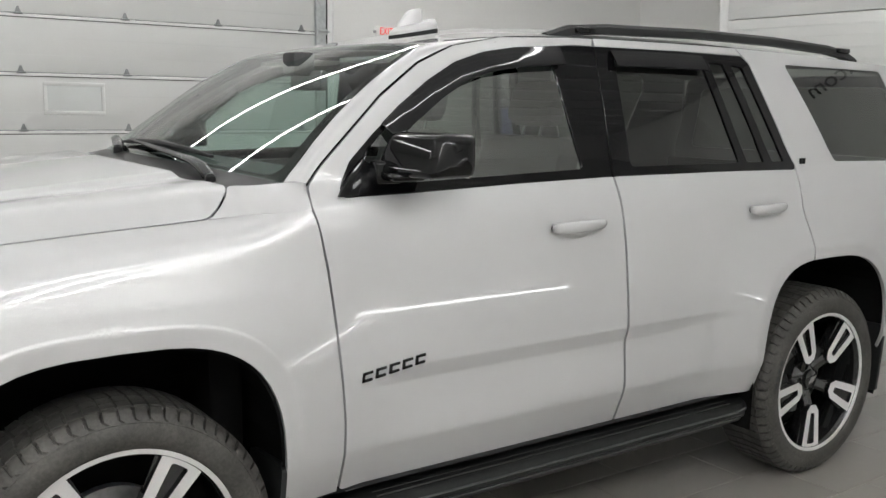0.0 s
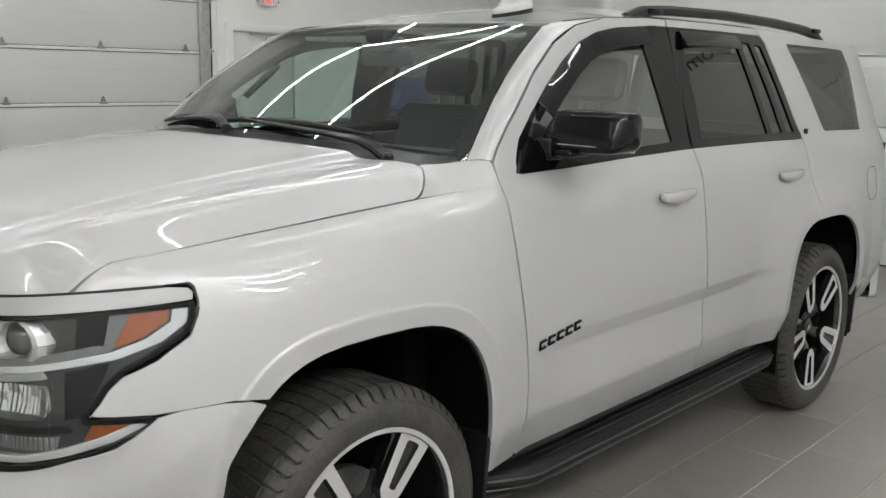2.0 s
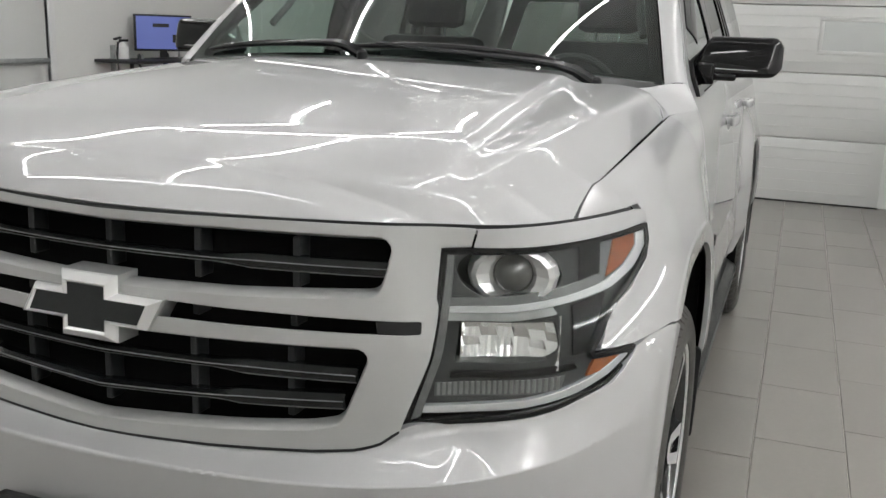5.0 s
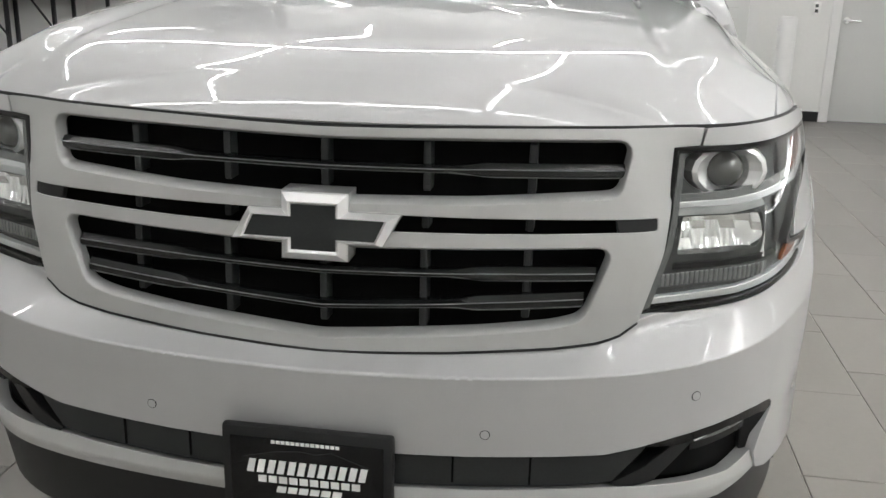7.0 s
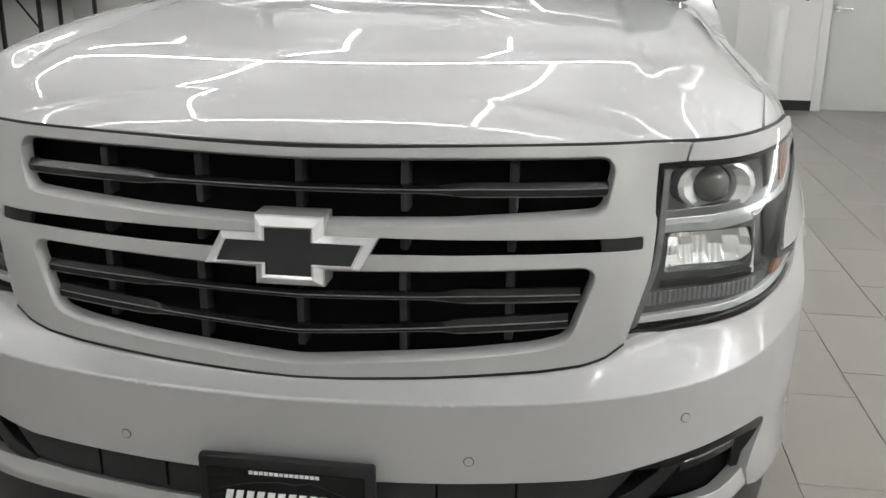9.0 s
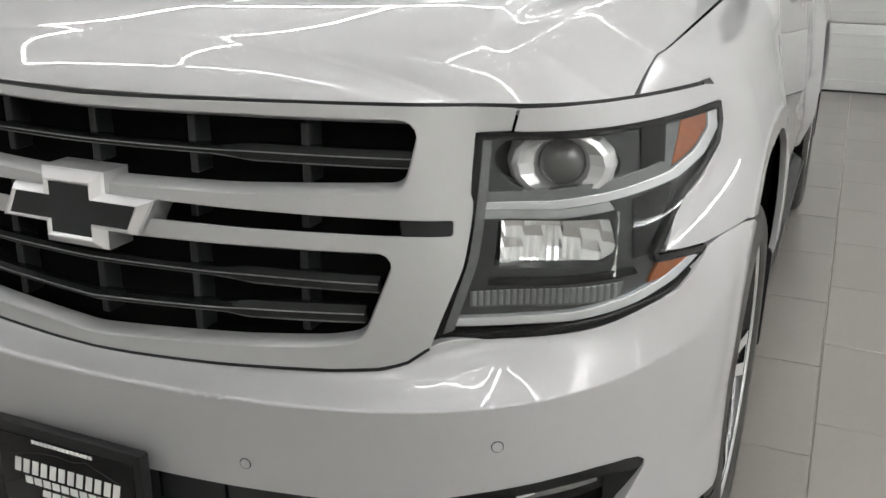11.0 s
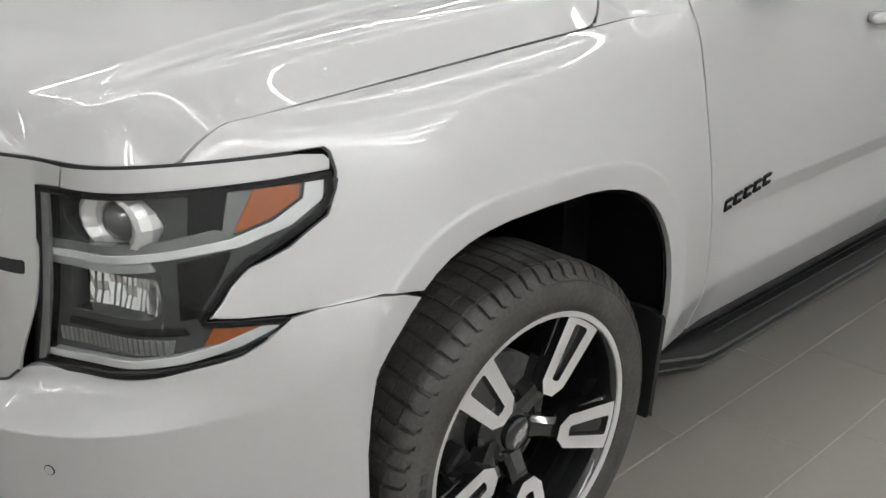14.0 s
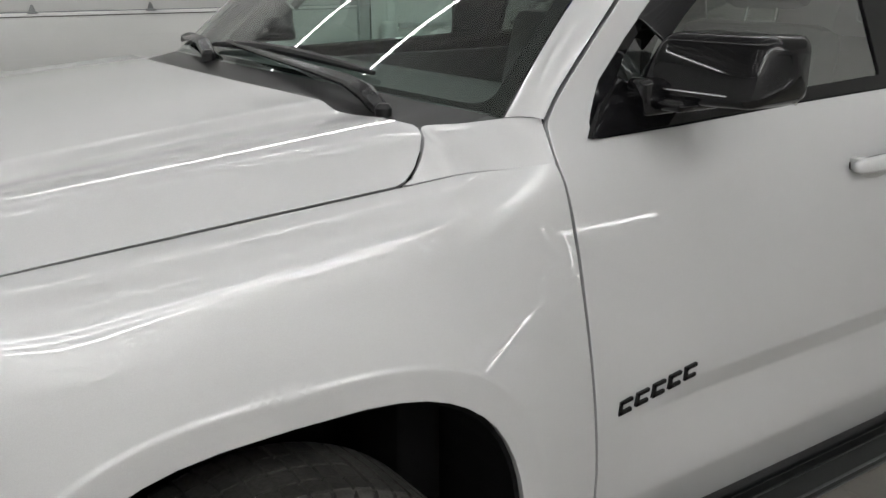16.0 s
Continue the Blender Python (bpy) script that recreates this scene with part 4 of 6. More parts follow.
rear_low = [(1.746, 1.322), (2.3, 1.323), (2.79, 1.319), (2.782, 1.24), (2.776, 1.16), (2.80, 1.0), (2.8005, ARCH_SIDE)] + [p for p in arch(REAR_ARCH, 2.5, 2.80)][::-1] + [(2.503, 0.50), (2.50, 0.44), (1.759, 0.44)] + [(1.760, 0.56), (1.762, 0.79), (1.758, 1.05), (1.750, 1.21)]
doors = {}
d_extra = [(x, z) for z in (0.742, 0.745, 0.748, 0.751, 0.754, 0.790, 0.793, 0.797, 0.801, 0.804) for x in np.linspace(0.64, 2.48, 240)]
d_extra += [(x, z) for z in (0.548, 0.554, 0.560, 0.565, 0.570, 0.576, 0.583) for x in np.linspace(0.64, 2.48, 200)]
d_extra += [(x, 1.0 + k - 0.075 * max(0, (0.6 - x) / 0.18) ** 1.3) for k in (-0.010, -0.006, -0.003, 0, 0.003, 0.006, 0.010) for x in np.linspace(0.63, 1.2, 110)]
for nm, o in (("front_door", front_door_out), ("rear_door", rear_low)):
    doors[nm] = skin(nm, o, side, PAINT, suv, OUT_SIDE, 0.018, 0.0034, mirror=True, extra=d_extra)
    skin("door_shell", o, side, BLACK_MATTE, suv, OUT_SIDE, 0.06, -0.004, 0, offset=-0.016, mirror=True)
skin("window_frame", [(1.779, 1.802), (2.2, 1.805), (2.565, 1.802), (2.60, 1.774), (2.2, 1.776), (1.779, 1.773)], side, PAINT, doors["rear_door"][0], OUT_SIDE, 0.02, mirror=doors["rear_door"][1])

# rear quarter with its window opening
q_win = rounded([(2.875, 1.748), (3.60, 1.742), (3.64, 1.66), (3.585, 1.338), (3.085, 1.345)], 0.02)
q_out = [(2.575, 1.802), (2.61, 1.772), (2.64, 1.745), (2.69, 1.60), (2.755, 1.43), (2.80, 1.335), (2.796, 1.318), (2.788, 1.24), (2.782, 1.16), (2.806, 1.0), (2.8055, ARCH_SIDE)]
q_out += [p for p in arch(REAR_ARCH, 2.803, 3.36)] + [(3.362, 0.50), (3.36, 0.42), (3.55, 0.40), (3.95, 0.43), (4.05, 0.5), (4.08, 0.75), (4.06, 1.3), (3.98, 1.62), (3.93, 1.765), (3.3, 1.786), (2.9, 1.799)]
quarter = skin("quarter_panel", q_out, side, PAINT, suv, OUT_SIDE, 0.026, holes=[q_win], mirror=True)

skin("roof", [(1.10, -0.985), (1.10, 0.985), (1.25, 1), (3.9, 1), (3.98, 0.8), (4.02, 0), (3.98, -0.8), (3.9, -1), (1.25, -1)], roof, PAINT, suv, OUT_UP, 0.045, extra=[(1.104 + k, q) for k in (0, 0.02) for q in np.linspace(-0.95, 0.95, 30)])
skin("headliner", [(1.12, -0.97), (1.12, 0.97), (3.9, 0.97), (3.9, -0.97)], roof, CABIN_GREY, suv, (0, 0, 1), 0.09, offset=-0.03, rim=0)

# windshield, black border, pillars
shield_out = [(q, 0.0) for q in np.linspace(-1, 1, 21)] + [(q, 1.0) for q in np.linspace(1, -1, 21)]
glass_in = rounded([(-0.955, 0.03), (0.955, 0.03), (0.945, 0.945), (-0.945, 0.945)], 0.06)
windshield = skin("windshield", shield_out, shield, GLASS_SHIELD, suv, (-1, 0, 1), 0.06, 0.002, 0)
windshield.visible_shadow = False
skin("frit_border", inward(shield_out, 0.004), shield, BLACK_MATTE, windshield, (-1, 0, 1), 0.05, 0.001, 0, holes=[glass_in], offset=-0.004)


def pillar(t, w):
    """From the windshield's edge (w = 0) to the door's seam (w = 1)."""
    t = np.asarray(t, float)
    ax, ay, az = shield(np.ones_like(t), np.minimum(t, 1.0))
    u = np.maximum(0, t - 1)
    ax = ax + u
    ay = ay + (ROOF_Y(ax) + 0.002 - ay) * smoothstep(1.0, 1.08, t)
    az = az + (ROOF_Z(ax) + 0.003 - az) * smoothstep(1.0, 1.05, t)
    px = np.array([p[0] for p in top_seam])
    pz = np.array([p[1] for p in top_seam])
    ks = np.append(np.linspace(0, 1.12, 6), 1.32)
    bx = np.interp(t, ks, px[:7]) + 0.3 * np.minimum(t, 0)
    bz = np.interp(t, ks, pz[:7]) + 0.35 * np.minimum(t, 0)
    by = half_width(bx, bz)
    k = 0.014 * np.sin(np.pi * np.clip(w, 0, 1)) * (1 - 0.8 * smoothstep(0.9, 1.3, t))
    return ax + (bx - ax) * w - 0.5 * k, -(ay + (by - ay) * w + 0.6 * k), az + (bz - az) * w + 0.4 * k


skin("a_pillar", [(t, 0.03) for t in np.linspace(0.004, 1.31, 40)] + [(t, 0.91) for t in np.linspace(1.31, 0.004, 40)], pillar, PAINT, suv, (-0.5, -0.7, 0.3), 0.03, 0.0, 0.0, mirror=True)
skin("a_pillar_inner", [(0.05, 0.0), (1.3, 0.0), (1.3, 1.1), (0.05, 1.0)], pillar, BLACK_MATTE, suv, (-0.5, -0.7, 0.3), 0.06, 0.0, 0.0, offset=-0.015, mirror=True)

# cowl under the windshield
def cowl(q, w):
    ax, ay, az = hood(hood_rear(0.82 * q), 0.82 * q)
    bx, by, bz = shield(q, 0.015)
    return ax + (bx - ax) * w, ay + (by - ay) * w, (az - 0.022) * (1 - w) + (bz - 0.004) * w


skin("cowl", [(-0.97, -0.3), (0.97, -0.3), (0.97, 1), (-0.97, 1)], cowl, COWL_BLACK, suv, OUT_UP, 0.05, 0, 0, label="black plastic cowl panel")

# grille
def fpts(pts):
    return [(s_of(y), z) for y, z in pts]


def both(pts):
    """The outline of the left half, from the middle's top to the middle's bottom, closed by its mirror image."""
    return fpts(pts + [(-y, z) for y, z in pts[::-1] if abs(y) > 1e-6])


g_out = both([(0, 1.124), (0.2, 1.127), (0.45, 1.1325), (0.64, 1.1345), (0.757, 1.1345), (0.742, 1.102), (0.700, 1.099), (0.672, 1.0), (0.64, 0.88), (0.605, 0.770), (0.570, 0.742), (0.53, 0.729), (0.45, 0.718), (0.25, 0.702), (0.08, 0.693), (0, 0.691)])
hole_up = rounded(both([(0, 1.098), (0.3, 1.102), (0.610, 1.105), (0.572, 1.018), (0.3, 1.001), (0, 0.994)]), 0.022)
hole_mid = rounded(both([(0, 0.968), (0.3, 0.967), (0.642, 0.970), (0.638, 0.945), (0.3, 0.936), (0, 0.932)]), 0.006)
hole_low = rounded(both([(0, 0.892), (0.3, 0.900), (0.541, 0.908), (0.497, 0.783), (0.44, 0.768), (0.3, 0.752), (0, 0.728)]), 0.022)


def grille_lip(hole):
    """A bevelled edge running from the wider opening in the surround back to the opening's own outline."""
    outer, inner = inward(dense(hole, 0.014), -0.011), dense(hole, 0.014)
    n = len(inner)
    if len(outer) != n:
        return
    a, b = np.array(outer), np.array(inner)
    rows = [(a, -0.0005), (a * 0.75 + b * 0.25, 0.0035), (a * 0.15 + b * 0.85, 0.020), (b, 0.030)]
    verts, faces = [], []
    for p, d in rows:
        x, y, z = front(grille_back2)(p[:, 0], p[:, 1])
        verts += list(zip(x + d, y, z))
    for k in range(len(rows) - 1):
        for i in range(n):
            j = (i + 1) % n
            faces.append((k * n + i, k * n + j, (k + 1) * n + j, (k + 1) * n + i))
    mesh_object("grille_lip", verts, faces, PAINT_FLAT, grille, True)


def grille_back2(y, z):
    edge = smoothstep(0.60, 0.70, y)
    return grille_back(y, z) * (1 - edge) + lamp_back(y, z) * edge


grille = skin("grille_surround", g_out, front(grille_back2), PAINT_FLAT, suv, OUT_FRONT, 0.022, 0.0008, 0.006, holes=[inward(dense(hole_up, 0.014), -0.010), hole_mid, inward(dense(hole_low, 0.014), -0.010)], label="silver grille surround")
for hole_ in (hole_up, hole_low):
    grille_lip(hole_)
# near-black sheet: the shade behind the openings put into colour
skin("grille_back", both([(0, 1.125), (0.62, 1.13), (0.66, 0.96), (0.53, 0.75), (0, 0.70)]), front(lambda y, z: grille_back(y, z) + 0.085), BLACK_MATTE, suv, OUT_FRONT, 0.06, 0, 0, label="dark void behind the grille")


def grille_bar(name, zc, h, y0, y1, depth, mat, sag=0.0, back=0.012):
    """A bar across the grille between the widths y0 and y1, following the nose's curve."""
    verts, faces, n = [], [], 60
    for i in range(n + 1):
        yy = y0 + (y1 - y0) * i / n
        z = zc + sag * (1 - min(1, abs(yy) / 0.55))
        hh = h * (0.85 + 0.85 * float(smoothstep(0.25, 0.31, abs(yy))))
        w = abs(yy)
        x0 = float(nose(w + float(lean(z)) * min(1, w / 0.35)) + grille_back(w, z)) + back
        for dx, dz in ((0, -hh * 0.35), (0, hh * 0.1), (depth * 0.35, hh * 0.5), (depth, hh * 0.5), (depth, -hh * 0.5), (depth * 0.2, -hh * 0.5)):
            verts.append((x0 + dx, yy, z + dz))
    for i in range(n):
        for k in range(6):
            a, b = i * 6 + k, i * 6 + (k + 1) % 6
            faces.append((a, b, b + 6, a + 6))
    faces += [tuple(range(5, -1, -1)), tuple(range(n * 6, n * 6 + 6))]
    bar = mesh_object(name, verts, faces, mat, grille)
    for k in (1, 5):                                  # highlights painted as lighter strips above and below the face
        part("bar_edge", pipe(bmesh.new(), [(verts[i * 6 + k][0] - 0.0008, verts[i * 6 + k][1], verts[i * 6 + k][2]) for i in range(0, n + 1, 2)], 0.0011, 5), STEEL_DARK, bar, "lighter edge", smooth=True)


grille_bar("grille_bar", 1.054, 0.015, -0.588, 0.588, 0.03, GRILLE_GREY, -0.004)
grille_bar("grille_bar", 0.862, 0.015, -0.520, 0.520, 0.03, GRILLE_GREY, -0.012)
grille_bar("grille_bar", 0.815, 0.016, -0.500, 0.500, 0.03, GRILLE_GREY, -0.034)
for k in range(-3, 4):
    y = 0.1955 * k
    for za, zb in ((1.006, 1.10), (0.935, 0.966), (0.74 if abs(k) < 2 else 0.765, 0.90)):
        if abs(k) == 3 and za < 0.99:
            continue
        zm = (za + zb) / 2
        x0 = float(nose(abs(y)) + grille_back(abs(y), zm)) + 0.035
        b = bmesh.new()
        box(b, (x0, y - 0.0075, za), (x0 + 0.04, y + 0.0075, zb), 0.003)
        part("grille_upright", b, GREY_PLASTIC, grille)
for s in (-1, 1):
    pts = fpts([(s * 0.565, 0.9675), (s * 0.645, 0.970), (s * 0.641, 0.944), (s * 0.565, 0.943)])
    skin("slot_filler", pts, front(lambda y, z: grille_back2(y, z) + 0.004), BLACK_TRIM, grille, OUT_FRONT, 0.02, 0.0, 0.01)

# emblem: a plain cross shape
E_C = (0.006, 0.9395)


def emblem_shape(k):
    """Outline of a broad cross with slanted arms, widened by k."""
    lo, hi = -0.030 - 0.5 * k, 0.029 + 0.5 * k
    return [(-0.160 - 1.3 * k, lo), (-0.062 - k, lo), (-0.062 - k, -0.0625 - k), (0.062 + k, -0.0625 - k), (0.062 + k, lo), (0.128 + k * 0.6, lo), (0.160 + 1.3 * k, hi), (0.062 + k, hi), (0.062 + k, 0.0625 + k), (-0.062 - k, 0.0625 + k), (-0.062 - k, hi), (-0.128 - k * 0.6, hi)]


def emblem3(a, b, d):
    return (-0.956 - d + 0.05 * a * a + 0.09 * (b + 0.06) * 0.5, E_C[0] - a, E_C[1] + b)


emb = part("emblem", prism(bmesh.new(), emblem_shape(0.003), emblem3, -0.050, 0.006), PAINT_FLAT, suv, "silver emblem with a chrome edge and black face")
bm = bmesh.new()
tiers = [[bm.verts.new(emblem3(a, b, d)) for a, b in emblem_shape(k)] for k, d in ((0.0025, 0.006), (0.0005, 0.011), (-0.0130, 0.024), (-0.0155, 0.024), (-0.0200, 0.018))]
for lo_, hi_ in zip(tiers, tiers[1:]):
    for k in range(12):
        bm.faces.new((lo_[k], lo_[(k + 1) % 12], hi_[(k + 1) % 12], hi_[k]))
part("emblem_edge", bm, BRIGHT_CHROME, emb, "bevelled chrome edge")
part("emblem_face", prism(bmesh.new(), emblem_shape(-0.0193), emblem3, 0.006, 0.0195), GREY_PLASTIC, emb, "black emblem face")

# headlight brows
brow = fpts([(-0.762, 1.1345), (-0.85, 1.1405), (-0.90, 1.1430), (-0.93, 1.1436), (-0.983, 1.1436), (-0.9945, 1.139), (-0.997, 1.130), (-0.996, 1.114), (-0.967, 1.110), (-0.90, 1.107), (-0.80, 1.102), (-0.745, 1.1)])
skin("headlight_brow", brow, front(lamp_back), PAINT, suv, (-1, -0.5, 0.1), 0.016, 0.002, 0.032, mirror=True)
# dark band laid on the surface as the shade between grille and bumper
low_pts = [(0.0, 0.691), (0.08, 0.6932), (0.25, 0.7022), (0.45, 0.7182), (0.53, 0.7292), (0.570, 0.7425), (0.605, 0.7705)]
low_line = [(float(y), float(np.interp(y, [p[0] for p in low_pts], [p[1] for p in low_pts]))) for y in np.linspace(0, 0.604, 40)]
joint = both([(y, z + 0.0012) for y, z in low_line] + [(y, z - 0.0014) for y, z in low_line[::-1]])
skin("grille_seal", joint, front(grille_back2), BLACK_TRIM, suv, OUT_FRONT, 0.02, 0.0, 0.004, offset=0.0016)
# black strip painted in as the shade of the joint under the hood's front edge
HOOD_GAP_Z = spline([0, 0.2, 0.45, 0.64, 0.757, 0.86, 0.93, 0.985], [1.1265, 1.1287, 1.1337, 1.1362, 1.1368, 1.1415, 1.1446, 1.1452])
seal = both([(y, float(HOOD_GAP_Z(y)) + 0.0022) for y in np.linspace(0, 0.98, 36)] + [(y, float(HOOD_GAP_Z(y)) - 0.0026) for y in np.linspace(0.98, 0, 36)])
skin("hood_seal", seal, lambda s_, z: front(grille_back2)(s_, z + 0.0), BLACK_TRIM, suv, OUT_FRONT, 0.02, 0.0, 0.006, offset=-0.0012)

# front bumper
arch_front = []
for z in (0.872, 0.85, 0.80, 0.75, 0.68, 0.60, 0.50, 0.42):
    xa = -ARCH_A * max(0.0, 1 - (max(0, z - ARCH_Z) / ARCH_B) ** ARCH_N) ** (1 / ARCH_N)
    ya = float(np.interp(xa, nose(_y[4500:]), _y[4500:]))
    arch_front.append((ya, z))
b_top = [(y, float(BUMPER_TOP(y))) for y in list(np.linspace(0, 0.52, 14)) + list(np.linspace(0.54, 0.98, 28))] + [(1.005, 0.8955), (1.02, 0.888)]
b_low = [(1.0, 0.392), (0.955, 0.388), (0.915, 0.382), (0.893, 0.396), (0.882, 0.44), (0.890, 0.475), (0.912, 0.533), (0.9125, 0.545), (0.905, 0.556), (0.89, 0.562), (0.85, 0.5655), (0.80, 0.563), (0.75, 0.558), (0.70, 0.551), (0.65, 0.541), (0.62, 0.534), (0.56, 0.522), (0.3, 0.514), (0, 0.510)]
left_half = b_top + arch_front + b_low
b_out = both(left_half)
b_extra = [(s_of(sg * y), float(BUMPER_BEND(y)) + d) for y in np.linspace(0.0, 0.985, 170) for d in (-0.010, -0.003, 0.002, 0.25 * float(BUMPER_SHELF(y)), 0.5 * float(BUMPER_SHELF(y)), 0.75 * float(BUMPER_SHELF(y)), float(BUMPER_SHELF(y))) for sg in (1, -1)]
b_extra += [(s_of(sg * y), z) for y in np.linspace(0.90, 1.045, 26) for z in np.linspace(0.44, 0.885, 34) for sg in (1, -1)]
bumper = skin("front_bumper", b_out, bumper_skin, PAINT, suv, OUT_FRONT, 0.024, 0.0008, 0.02, extra=b_extra, label="silver painted front bumper")
skin("bumper_core", both([(0, 0.69), (0.54, 0.728), (0.62, 0.78), (0.95, 0.80), (0.97, 0.36), (0.9, 0.34), (0, 0.36)]), front(lambda y, z: 0.13 + 0 * z), BLACK_MATTE, bumper, OUT_FRONT, 0.06, 0, 0)
low_grille = both([(0, 0.512), (0.3, 0.516), (0.60, 0.530), (0.655, 0.535), (0.58, 0.448), (0.5, 0.440), (0, 0.425)])
skin("lower_grille", low_grille, front(lambda y, z: 0.035 + 0 * z), GREY_PLASTIC, bumper, OUT_FRONT, 0.04, 0, 0.01, label="dark grey lower grille panel")
for yy in (-0.42, -0.27, 0.27, 0.42, -0.14, 0.14):
    x0 = float(nose(abs(yy))) + 0.032
    box_part("grille_joint", (x0, yy - 0.002, 0.442), (x0 + 0.02, yy + 0.002, 0.512), BLACK_MATTE, bumper, 0)
for s in (-1, 1):
    def ln(p):
        return fpts([(s * a, b) for a, b in p])
    skin("fog_recess", ln([(0.60, 0.530), (0.70, 0.548), (0.80, 0.560), (0.89, 0.560), (0.912, 0.545), (0.886, 0.45), (0.87, 0.405), (0.58, 0.43)]), front(lambda y, z: 0.085 + 0 * z), BLACK_MATTE, bumper, OUT_FRONT, 0.03, 0, 0.01)
    skin("fog_trim", ln([(0.635, 0.535), (0.65, 0.5395), (0.70, 0.5495), (0.75, 0.5565), (0.80, 0.5615), (0.85, 0.564), (0.889, 0.5605), (0.904, 0.555), (0.911, 0.545), (0.908, 0.533), (0.896, 0.532), (0.88, 0.540), (0.85, 0.544), (0.80, 0.543), (0.75, 0.538), (0.70, 0.529)]), front(lambda y, z: bumper_back(y, z) + 0.003), BLACK_GLOSS, bumper, OUT_FRONT, 0.010, 0, 0.05, label="gloss black upper surround")
    skin("fog_blade", ln([(0.58, 0.445), (0.64, 0.474), (0.715, 0.532), (0.735, 0.522), (0.66, 0.445), (0.60, 0.432)]), front(lambda y, z: 0.03 + 0 * z), BLACK_TRIM, bumper, OUT_FRONT, 0.014, 0, 0.03)
    skin("fog_cheek", ln([(0.852, 0.545), (0.885, 0.541), (0.907, 0.536), (0.890, 0.480), (0.881, 0.445), (0.852, 0.440)]), front(lambda y, z: 0.004 + 1.1 * np.maximum(0, 0.905 - y)), BLACK_TRIM, bumper, OUT_FRONT, 0.010, 0, 0.02)
    fog = skin("fog_lamp", ln([(0.735, 0.536), (0.852, 0.545), (0.852, 0.498), (0.735, 0.488)]), front(lambda y, z: 0.052 + 0 * z), BLACK_GLOSS, bumper, OUT_FRONT, 0.02, 0, 0.02, label="small clear fog lamp")
    skin("fog_reflector", ln([(0.742, 0.535), (0.846, 0.542), (0.846, 0.516), (0.742, 0.508)]), front(lambda y, z: 0.044 - 0.3 * (z - 0.52)), CLEAR_GREY, fog, OUT_FRONT, 0.01, 0, 0.006, label="clear reflector")
    skin("fog_reflector", ln([(0.742, 0.534), (0.775, 0.536), (0.765, 0.520), (0.742, 0.512)]), front(lambda y, z: 0.040 - 0.3 * (z - 0.52)), BRIGHT_CHROME, fog, OUT_FRONT, 0.01, 0, 0.006, label="bright reflector")
lip = both([(0, 0.428), (0.3, 0.432), (0.55, 0.440), (0.70, 0.436), (0.82, 0.430), (0.884, 0.446), (0.893, 0.425), (0.888, 0.397), (0.80, 0.378), (0.6, 0.386), (0.3, 0.385), (0, 0.382)])
skin("bumper_lip", lip, front(lambda y, z: 0.016 + 0.25 * np.abs(z - 0.41) + 0 * y), PAINT_FLAT, bumper, OUT_FRONT, 0.014, 0.001, 0.03, label="satin silver lower lip")
dam = both([(0, 0.384), (0.5, 0.386), (0.80, 0.384), (0.92, 0.394), (0.985, 0.40), (0.985, 0.24), (0.9, 0.225), (0.5, 0.22), (0, 0.22)])
skin("air_dam", dam, front(lambda y, z: 0.03 + 0.25 * (0.38 - z)), BLACK_TRIM, bumper, OUT_FRONT, 0.04, 0, 0.03, label="black plastic air dam")
for yy, z in ((-0.333, 0.565), (0.333, 0.565), (-0.725, 0.637), (0.725, 0.637)):
    x0 = float(nose(abs(yy)) + bumper_back(abs(yy), z))
    slope = math.degrees(math.atan(float((nose(abs(yy) + 0.01) - nose(abs(yy) - 0.01)) / 0.02)))
    mm = pose(x0, yy, z, 0, 0, slope * (1 if yy < 0 else -1)) @ pose(0, 0, 0, 0, 90, 0)
    b = bmesh.new()
    bmesh.ops.create_cone(b, cap_ends=True, segments=24, radius1=0.0085, radius2=0.0085, depth=0.004, matrix=mm)
    o = part("sensor", b, PAINT, bumper, smooth=True)
    b = bmesh.new()
    bmesh.ops.create_cone(b, cap_ends=True, segments=24, radius1=0.0098, radius2=0.0098, depth=0.0025, matrix=mm)
    part("sensor_ring", b, BLACK_MATTE, o)

# dealer plate on the bumper
plate = part("plate_frame", box(bmesh.new(), (-1.062, -0.168, 0.385), (-1.040, 0.168, 0.566), 0.006), BLACK_TRIM, suv, "black plastic plate frame", smooth=True)
box_part("plate", (-1.0645, -0.150, 0.405), (-1.0615, 0.150, 0.545), BLACK_GLOSS, plate, 0.001, "black plate with white lettering bars")


def plate_bar(y0, y1, z0, z1, slant=0.0):
    b = prism(bmesh.new(), [(y0, z0), (y1, z0), (y1 - slant, z1), (y0 - slant, z1)], lambda a, c, d: (-1.0648 - d, a, c), 0.0, 0.0012)
    part("lettering_bar", b, SIGN_WHITE, plate)


for i in range(14):
    plate_bar(0.068 - 0.0097 * i - 0.0075, 0.068 - 0.0097 * i, 0.536, 0.5425)
for i in range(6):
    for k in (0, 1):
        plate_bar(0.118 - 0.040 * i - 0.033 + 0.0195 * k, 0.118 - 0.040 * i - 0.0195 + 0.0195 * k, 0.472, 0.500, 0.006)
for i in range(10):
    plate_bar(0.095 - 0.0205 * i - 0.016, 0.095 - 0.0205 * i, 0.452, 0.466)
for i in range(6):
    plate_bar(0.06 - 0.022 * i - 0.018, 0.06 - 0.022 * i, 0.432, 0.445, 0.003)
line = [(0.125, 0.503), (0.06, 0.519), (0.01, 0.524), (-0.02, 0.520), (-0.05, 0.527), (-0.09, 0.513), (-0.125, 0.500)]
